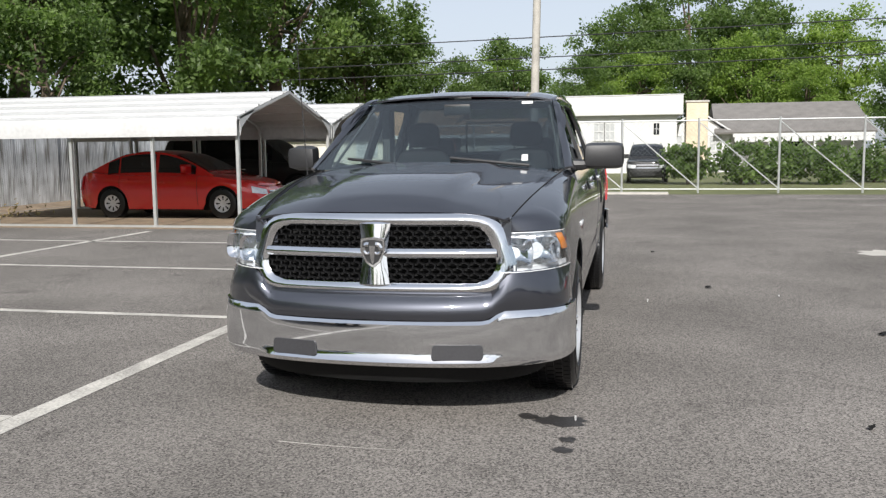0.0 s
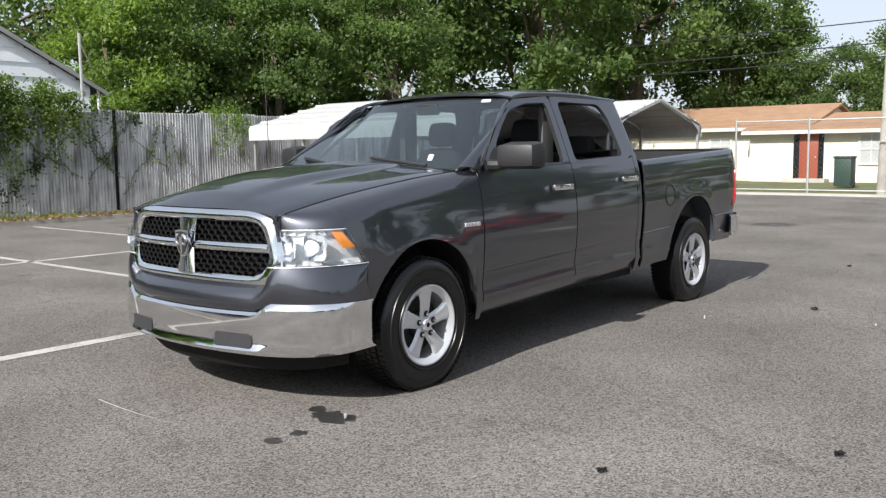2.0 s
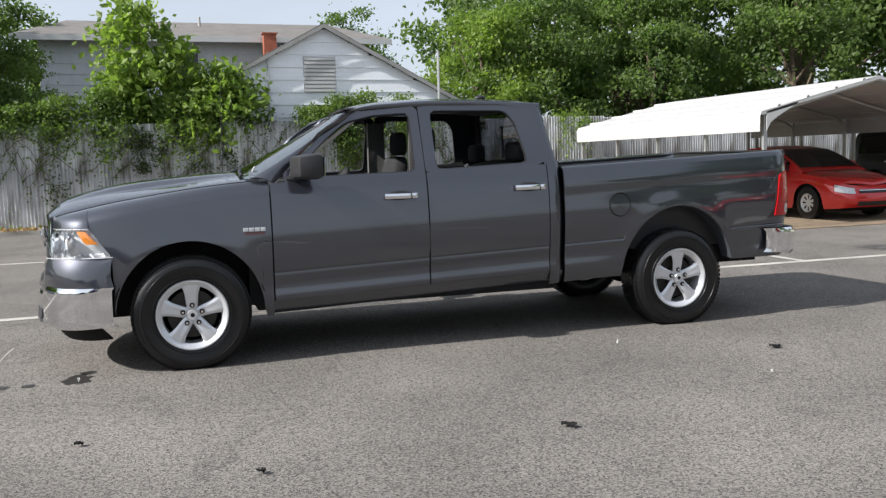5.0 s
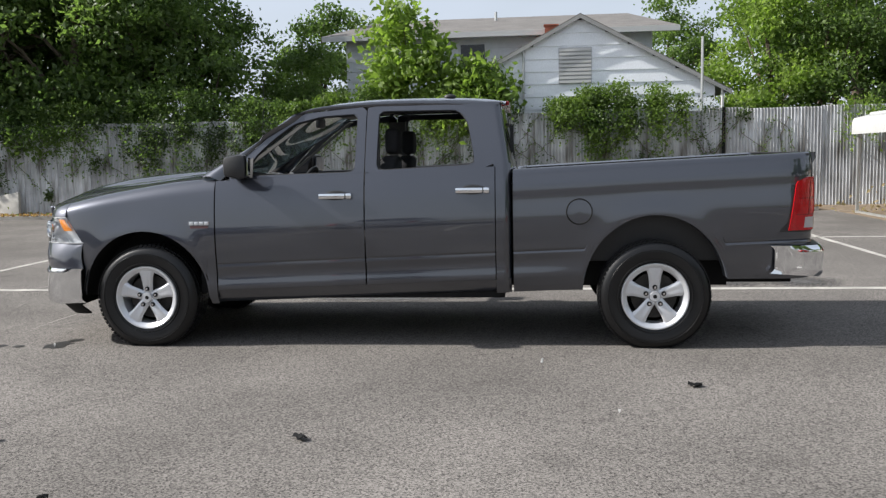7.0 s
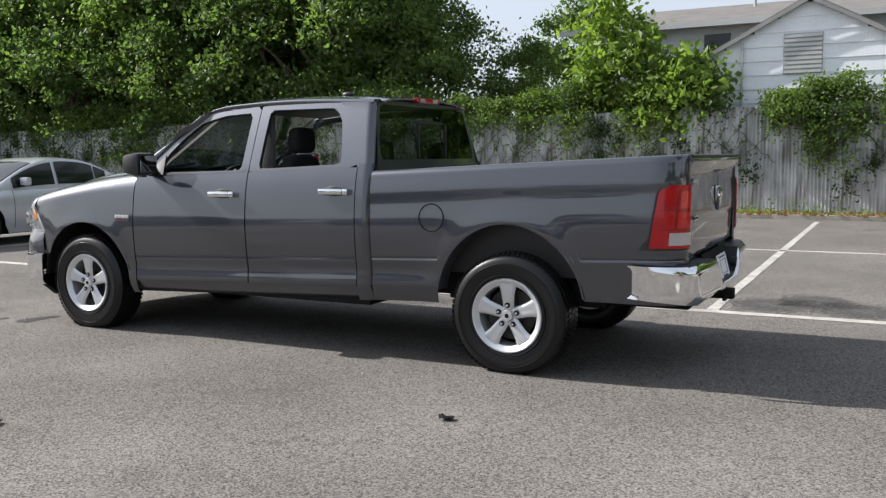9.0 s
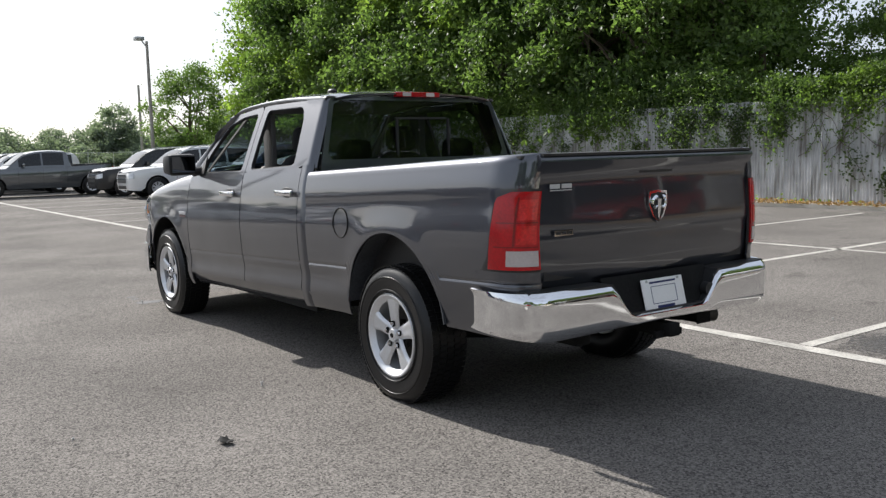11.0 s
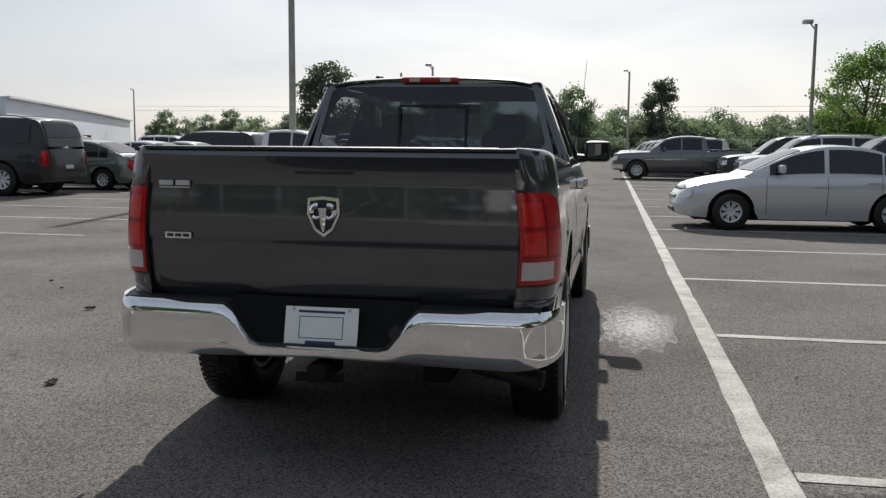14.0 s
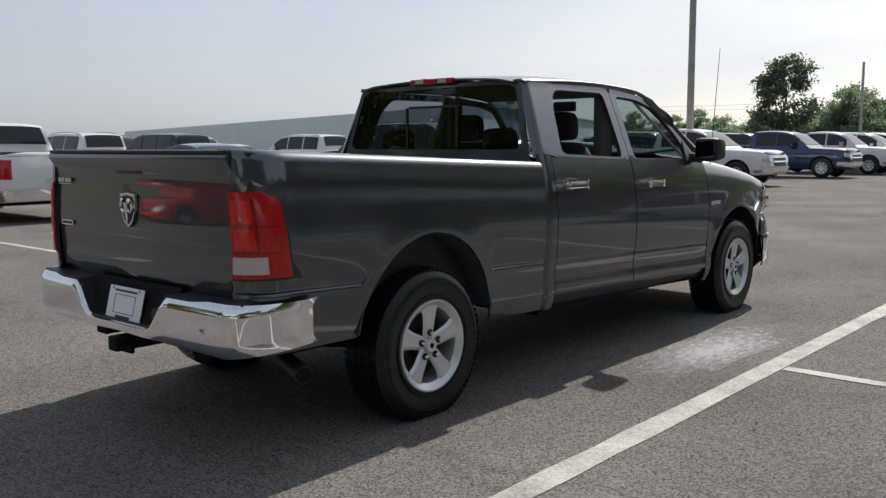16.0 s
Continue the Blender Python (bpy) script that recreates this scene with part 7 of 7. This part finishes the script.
    def patch(name, xs, v0, v1, material, end, push=0.013):
        """A piece laid on the front (end -1) or the rear (end 1) of the body, over the given widths."""
        def at(x, v):
            y = H * max(0.0, 1 - abs(x) ** n) ** (1 / n)
            return lift(x * W, y * end, v0 + (v1 - v0) * v, push)
        return part(name, sheet(at, xs, steps(0, 1, 4), 0.006), material, root)

    def corner(s, inner, back):
        t1, t0 = math.acos(inner ** (n / 2)), math.asin(back ** (n / 2))
        return [s * math.cos(t0 + (t1 - t0) * i / 12) ** (2 / n) for i in range(13)]
    for s in (-1, 1):
        patch("headlight", corner(s, 0.55, 0.88 if kind == "sedan" else 0.93), 0.62, 0.88, M_HEAD, -1)
        patch("tail_light", corner(s, 0.62 if kind == "sedan" else 0.76, 0.9 if kind == "sedan" else 0.95), 0.5, 0.92, M_RED, 1)
    if kind != "sedan":
        patch("grille", steps(-0.5, 0.5, 8), 0.42, 0.9, M_BLACK, -1)
        patch("grille_bar", steps(-0.52, 0.52, 8), 0.62, 0.69, M_CHROME, -1, 0.02)
        patch("grille_bar", steps(-0.52, 0.52, 8), 0.85, 0.9, M_CHROME, -1, 0.02)
    else:
        patch("grille", steps(-0.45, 0.45, 8), 0.66, 0.82, M_BLACK, -1)
        patch("grille_bar", steps(-0.45, 0.45, 8), 0.77, 0.8, M_CHROME, -1, 0.02)
    patch("lower_grille", steps(-0.5, 0.5, 8), 0.06, 0.26, M_BLACK, -1)
    wrap = [-0.985, -0.96] + steps(-0.92, 0.92, 16) + [0.96, 0.985]
    if kind == "pickup":
        patch("front_bumper", wrap, 0.1, 0.36, M_CHROME, -1, 0.03)
        patch("rear_bumper", wrap, 0.02, 0.26, M_CHROME, 1, 0.05)
        # no recess here: a flat black panel paints in the bed's shade
        part("bed_cover", boxed(-W * 0.8, W * 0.8, b1 + 0.05, H - 0.22, deck(1.6) - 0.05, deck(2.2) + 0.006, bevel=0.004), M_BLACK, root, "flat dark panel standing in for the shade of an open bed")
    else:
        patch("bumper_trim", steps(-0.8, 0.8, 10), 0.02, 0.13, M_BLACK, 1)
    patch("plate", (-0.16, 0, 0.16), 0.4, 0.52, M_WHITE, 1, 0.018)
    if kind == "suv":
        for s in (-1, 1):
            pts = [canopy(y, s * 0.93) + Vector((0, 0, 0.045 if i not in (0, 6) else 0.0)) for i, y in enumerate(steps(-0.25, 2.05, 6))]
            part("roof_rail", tubed(pts, 0.018, 6), M_STEEL, root)
    for s in (-1, 1):
        ym = k["panes"][0][0] + 0.16
        part("side_mirror", boxed(s * (wb + 0.02), s * (wb + 0.2), ym - 0.05, ym + 0.06, zb + 0.08, zb + 0.22, bevel=0.035), mat, root)
        for y in k["seams"]:
            part("door_seam", sheet(lambda u, v: (s * (abs(lift(wide(y), y, u)[0]) + 0.0015), y + 0.009 * v, lift(wide(y), y, u)[2]), steps(0.12, 1, 8), (0, 1), 0.002), M_GAP, root)
        for y in k["seams"][1:]:
            x, _, z = lift(wide(y), y - 0.14, 0.8)
            part("door_handle", boxed(s * (x - 0.005), s * (x + 0.028), y - 0.22, y - 0.06, z - 0.012, z + 0.014, bevel=0.006), mat if kind != "suv" else M_CHROME, root)
    part("underbody", boxed(-W * 0.74, W * 0.74, -H + 0.35, H - 0.35, k["low"] - 0.03, k["low"] + 0.4), M_GAP, root)
    sc = R / 0.33
    for y in (k["fa"], k["ra"]):
        for s in (-1, 1):
            part("wheel_well", boxed(s * (W - 0.4), s * (W - 0.12), y - R - 0.1, y + R + 0.1, R, R * 2 + 0.12), M_GAP, root)
            w = new("wheel")
            w.parent = root
            w.matrix_basis = pose(s * (W - 0.13), y, R, 0, 0, 0 if s > 0 else 180) @ Matrix.Diagonal((1, sc, sc, 1))
            part("tyre", TYRE_ME, M_TYRE, w)
            part("rim", RIM_ME, M_RIM, w)
            tagged(part("rim_slot", SLOT_ME, M_GAP, w), kind="stuff")
    return root


P_SILVER = paint("silver_paint", (0.55, 0.56, 0.585), 0.4, 0.3)
P_GREEN = paint("grey_green_paint", (0.16, 0.2, 0.19), 0.5)
P_WHITE = paint("white_paint", (0.75, 0.75, 0.74), 0.0)
P_BLACK = paint("black_paint", (0.005, 0.0055, 0.006), 0.0, 0.5, 1.3)
P_NAVY = paint("navy_paint", (0.014, 0.034, 0.095), 0.4)
P_RED = paint("bright_red_paint", (0.55, 0.012, 0.012), 0.1)
P_GREY = paint("mid_grey_paint", (0.13, 0.138, 0.145), 0.6)
P_BLUE = paint("blue_paint", (0.012, 0.03, 0.12), 0.4)
E_, W_, S_, N_ = 90, -90, 0, 180  # where the nose points: east +x, west -x

vehicle("sedan", P_RED, "bright red sedan parked under the white carport", (-8.65, 12.85, 0.012), E_)
vehicle("suv", P_BLACK, "black SUV parked under the second carport", (-9.0, 17.6, 0.012), E_, "suv")
vehicle("suv", P_BLACK, "black SUV parked behind the chain-link gate", (1.65, 33.5, 0), S_, "suv").scale = (0.86, 0.86, 0.86)
vehicle("pickup", P_SILVER, "silver pickup parked beyond the gate", (-1.15, 33.5, 0), S_, "pickup truck").scale = (0.86, 0.86, 0.86)
vehicle("sedan", P_SILVER, "silver compact sedan parked across white stall lines", (-4.5, -8.1, 0), E_ + 3)
vehicle("suv", P_NAVY, "dark blue SUV parked by the overgrown fence", (-9.8, -20.9, 0), E_, "suv")
vehicle("suv", P_WHITE, "white SUV parked in the stall row", (-8.2, -24.9, 0), E_, "suv")
vehicle("suv", P_BLACK, "black SUV parked in the stall row", (-8.0, -28.3, 0), E_, "suv")
vehicle("pickup", P_GREY, "grey pickup parked in the stall row", (-4.2, -31.7, 0), E_, "pickup truck")
A_SUVW = vehicle("suv", P_WHITE, "white SUV parked in the stall row", (-4.3, -36.2, 0), E_, "suv")
A_SUVB = vehicle("suv", P_BLACK, "black SUV parked in the stall row", (-4.3, -39.6, 0), E_, "suv")
A_PICKW = vehicle("pickup", P_WHITE, "white pickup parked in the stall row", (9.6, -21.4, 0), W_, "pickup truck")
A_PICKN = vehicle("pickup", P_NAVY, "dark blue pickup parked in the stall row", (9.75, -29.95, 0), W_, "pickup truck")
vehicle("suv", P_BLACK, "large black SUV parked with its tail to the lane", (15.7, -12.8, 0), E_, "suv").scale = (1.1, 1.1, 1.1)
vehicle("sedan", P_BLUE, "dark blue sedan parked with its tail to the lane", (14.6, -5.0, 0), E_)
vehicle("sedan", P_RED, "bright red sedan parked alone near the gate", (10.2, 13.3, 0), S_)
vehicle("pickup", P_WHITE, "white pickup parked with its tail to the lane", (15.2, -0.45, 0), E_, "pickup truck")
vehicle("sedan", P_GREEN, "grey-green sedan parked beside the black SUV", (14.6, -15.9, 0), E_)
A_SEDS = vehicle("sedan", P_SILVER, "silver sedan in the far rows of the lot", (14.6, -22.0, 0), E_)
A_SEDW = vehicle("sedan", P_WHITE, "white sedan in the far rows of the lot", (14.5, -19.0, 0), E_)
for k, (src, x, y, rz) in enumerate([
    (A_PICKW, 9.4, -35.0, W_), (A_SUVW, 9.0, -38.4, W_), (A_PICKW, 9.3, -41.8, W_), (A_SUVW, 9.1, -45.2, W_), (A_SEDS, 9.0, -48.6, W_), (A_SUVW, 9.1, -52, W_), (A_PICKW, 9.3, -56, W_),
    (A_SUVW, 9.2, -60, W_), (A_SUVB, 9.2, -66, W_), (A_PICKN, 9.4, -76, W_), (A_PICKN, 9.5, -88, W_),
    (A_SUVW, -4.2, -43, E_), (A_SEDW, -4.2, -46.4, E_), (A_SUVW, -4.2, -50, E_), (A_SUVB, -4.2, -54, E_), (A_SUVW, -4.3, -58, E_), (A_SEDS, -4.3, -62, E_), (A_SUVW, -4.3, -66, E_),
    (A_SUVB, 15.0, -25.2, E_), (A_SUVW, 15.0, -28.2, E_), (A_SEDS, 14.8, -31, E_), (A_SUVB, 15, -34.5, E_), (A_SUVW, 15, -41, E_),
    (A_SUVW, 27, -8, E_), (A_SUVB, 27, -11.5, E_), (A_SEDW, 27, -15, W_), (A_SUVW, 27, -18.5, E_), (A_SUVB, 27, -22, W_), (A_PICKW, 27, -26, E_), (A_SUVB, 27, -30, W_), (A_SUVW, 27, -34, W_), (A_SEDS, 27, -38, W_),
    (A_SUVB, 33, -13, W_), (A_SUVW, 33, -17, W_), (A_SUVB, 33, -25, W_), (A_SUVW, 33, -29, W_), (A_PICKW, 33, -36, W_), (A_SUVB, 33, -44, W_), (A_SUVW, 27, -46, W_), (A_SUVB, 27, -52, W_), (A_SUVW, 27, -3, E_),
]):
    copy_thing(src, pose(x, y, 0, 0, 0, rz + ((k * 37) % 5 - 2) * 0.4))

# ---- warehouse ----


def warehouse():
    root = thing("warehouse", "long white metal warehouse with a low pale roof", "warehouse")
    c, e1, e2 = Vector((52.5, -63.1)), Vector((85.8, -141.7)), Vector((227.9, -121.8))
    h = 5.4
    d1, d2 = (e1 - c), (e2 - c)

    def wall(a, d, n):
        return sheet(lambda u, v: (a.x + d.x * u / n, a.y + d.y * u / n, h * v), range(n + 1), (0, 1), 0.2)
    w1 = part("wall", wall(c, d1, 12), surface("white_metal_wall", (0.74, 0.77, 0.82), 0.6, vary=0.06, scale=0.3), root)
    part("wall", wall(c, d2, 20), surface("pale_metal_wall", (0.7, 0.73, 0.78), 0.6, vary=0.06, scale=0.3), root)
    part("roof", sheet(lambda u, v: (c.x + d2.x * u + d1.x * v, c.y + d2.y * u + d1.y * v, h + 0.05 + 0.12 * math.sin(math.pi * v)), steps(-0.005, 1, 8), steps(0, 1, 8), 0.2), surface("pale_roof", (0.62, 0.63, 0.65), 0.7, vary=0.1, scale=0.3), root)
    p = c + d2 * 0.05
    part("wall_vent", boxed(p.x - 0.45, p.x + 0.45, p.y - 0.05, p.y + 0.5, 2.9, 4.5, bevel=0.03), M_STEEL, root)
    p = c + d1 * 0.42
    part("dock_door", boxed(p.x - 0.75, p.x + 0.3, p.y - 1.4, p.y + 1.4, 0.05, 2.3), M_GAP, root, "dark dock opening in the long wall")


warehouse()

# ---- small things on the asphalt ----


def stain(x, y, r, seed, material, label, name="oil_stain", stretch=1.0):
    rnd = random.Random(seed)
    n = 22
    bm = bmesh.new()
    c = bm.verts.new((x, y, 0.003))
    ringv = []
    for k in range(n):
        a = 2 * math.pi * k / n
        q = r * (0.65 + 0.5 * rnd.random())
        ringv.append(bm.verts.new((x + q * math.cos(a) * stretch, y + q * math.sin(a), 0.003)))
    for k in range(n):
        bm.faces.new((c, ringv[k], ringv[(k + 1) % n]))
    return tagged(part(name, bm, material), label, "stain", kind="structure")


M_OIL = surface("oil_stain", (0.03, 0.028, 0.027), 0.5, vary=0.4, scale=20, bump=0.3)


def glint_and_soil_material(name, shade, rough):
    m, n, l, p = nodes_of(name)
    tc = n.new("ShaderNodeTexCoord")
    dist = n.new("ShaderNodeVectorMath")
    dist.operation = "LENGTH"
    l.new(tc.outputs["Object"], dist.inputs[0])
    nz = n.new("ShaderNodeTexNoise")
    nz.inputs["Scale"].default_value, nz.inputs["Detail"].default_value = 24, 8
    l.new(tc.outputs["Object"], nz.inputs["Vector"])
    add = n.new("ShaderNodeMath")
    add.operation = "MULTIPLY_ADD"
    add.inputs[1].default_value = 0.9
    l.new(nz.outputs["Fac"], add.inputs[0])
    l.new(dist.outputs["Value"], add.inputs[2])
    rg = n.new("ShaderNodeMapRange")
    rg.inputs["From Min"].default_value, rg.inputs["From Max"].default_value = 0.5, 0.95
    rg.inputs["To Min"].default_value, rg.inputs["To Max"].default_value = 0.0, 1.0
    l.new(add.outputs[0], rg.inputs["Value"])
    tr = n.new("ShaderNodeBsdfTransparent")
    mix = n.new("ShaderNodeMixShader")
    l.new(rg.outputs[0], mix.inputs[0])
    l.new(p.outputs[0], mix.inputs[1])
    l.new(tr.outputs[0], mix.inputs[2])
    l.new(mix.outputs[0], n["Material Output"].inputs["Surface"])
    p.inputs["Base Color"].default_value = (shade, shade * 0.97, shade * 0.94, 1)
    p.inputs["Roughness"].default_value = rough
    gr = n.new("ShaderNodeTexNoise")
    gr.inputs["Scale"].default_value = 110
    l.new(tc.outputs["Object"], gr.inputs["Vector"])
    b = n.new("ShaderNodeBump")
    b.inputs["Strength"].default_value, b.inputs["Distance"].default_value = 0.9, 0.01
    l.new(gr.outputs["Fac"], b.inputs["Height"])
    l.new(b.outputs[0], p.inputs["Normal"])
    return m


# the first one paints in sunlight reflected off the truck; the second is dirt
M_GLINT = glint_and_soil_material("sun_glint_asphalt", 0.12, 0.55)
M_SOILED = glint_and_soil_material("soiled_asphalt", 0.08, 0.95)
stain(0.93, -0.75, 0.10, 3, M_OIL, "dark oil stain on the asphalt", stretch=1.5)
stain(0.75, -0.70, 0.05, 4, M_OIL, "dark oil stain on the asphalt", stretch=1.4)
stain(0.98, -1.05, 0.045, 5, M_OIL, "dark oil stain on the asphalt")
stain(0.97, -1.2, 0.05, 6, M_OIL, "dark oil stain on the asphalt")
# glossy stand-in for the sunlight that the truck throws onto the ground
_p = stain(0, 0, 0.55, 7, M_GLINT, "glossy patch standing in for sunlight thrown onto the asphalt", "sun_glint_patch", stretch=0.8)
_p.location, _p.scale = (-1.42, 1.45, 0), (0.85, 2.1, 1)
for k, (x, y, r) in enumerate(((-2.45, 4.98, 0.5), (-2.8, 5.35, 0.45), (-2.4, 5.75, 0.5), (-9.3, -6.2, 0.6), (-11.6, -13.2, 0.6), (-2.6, 9.4, 0.6), (-1.2, 12.3, 0.6))):
    _p = stain(0, 0, r, 70 + k, M_SOILED, "dull dark soiled patch on the asphalt", "soiled_patch", stretch=1.2)
    _p.location = (x, y, 0)
stain(4.5, 7.25, 0.4, 9, M_CONCRETE, "pale patch in the asphalt", "pale_patch")


def scrap(x, y, seed, material, label, name, s=0.08):
    rnd = random.Random(seed)
    bm = sheet(lambda u, v: (s * (u - 0.5) * (1 - 0.5 * abs(v - 0.5)), s * 0.6 * (v - 0.5), 0.012 + 0.02 * rnd.random()), steps(0, 1, 4), steps(0, 1, 4), 0.003)
    root = thing(name, label, "litter", (x, y, 0), seed * 40, group="litter")
    part("scrap_body", bm, material, root)


for k, (x, y) in enumerate(((3.1, 1.77), (2.45, -0.62), (3.95, 0.9), (4.3, 0.55), (3.2, 0.2), (4.6, 5.4), (2.0, 3.9), (5.2, 2.3), (1.5, 6.9))):
    scrap(x, y, k + 1, M_GAP, "dark shrivelled leaf on the asphalt", "dead_leaf", 0.09 if k in (0, 6) else 0.05)
for k, (x, y) in enumerate(((1.0, -0.74), (1.40, 2.99), (-2.9, 4.2), (2.6, 3.4), (-2.3, 2.9))):
    scrap(x, y, k + 20, M_WHITE, "small white paper scrap on the asphalt", "paper_scrap", 0.015)
b = thing("wheelie_bin", "dark green wheelie bin by the bungalow", "bin", (-4.3, 28.6, 0))
part("bin_body", boxed(-0.28, 0.28, -0.3, 0.3, 0.05, 1.0, bevel=0.03), surface("green_plastic", (0.015, 0.04, 0.03), 0.5), b)
part("bin_lid", boxed(-0.31, 0.31, -0.33, 0.33, 1.0, 1.08, bevel=0.03), surface("green_lid", (0.012, 0.03, 0.022), 0.5), b)
for x in (-0.24, 0.24):
    part("bin_wheel", tubed([(x - 0.03, 0.28, 0.1), (x + 0.03, 0.28, 0.1)], 0.1, 12), M_TYRE, b)

tagged(part("scratch", sheet(lambda u, v: (-0.4 + 0.75 * u, -1.33 - 0.02 * math.sin(3 * u) + 0.009 * (v - 0.5) * (1.2 - u), 0.003), steps(0, 1, 12), (0, 1)), M_CONCRETE), "thin pale scratch in the asphalt", "scratch", kind="structure")
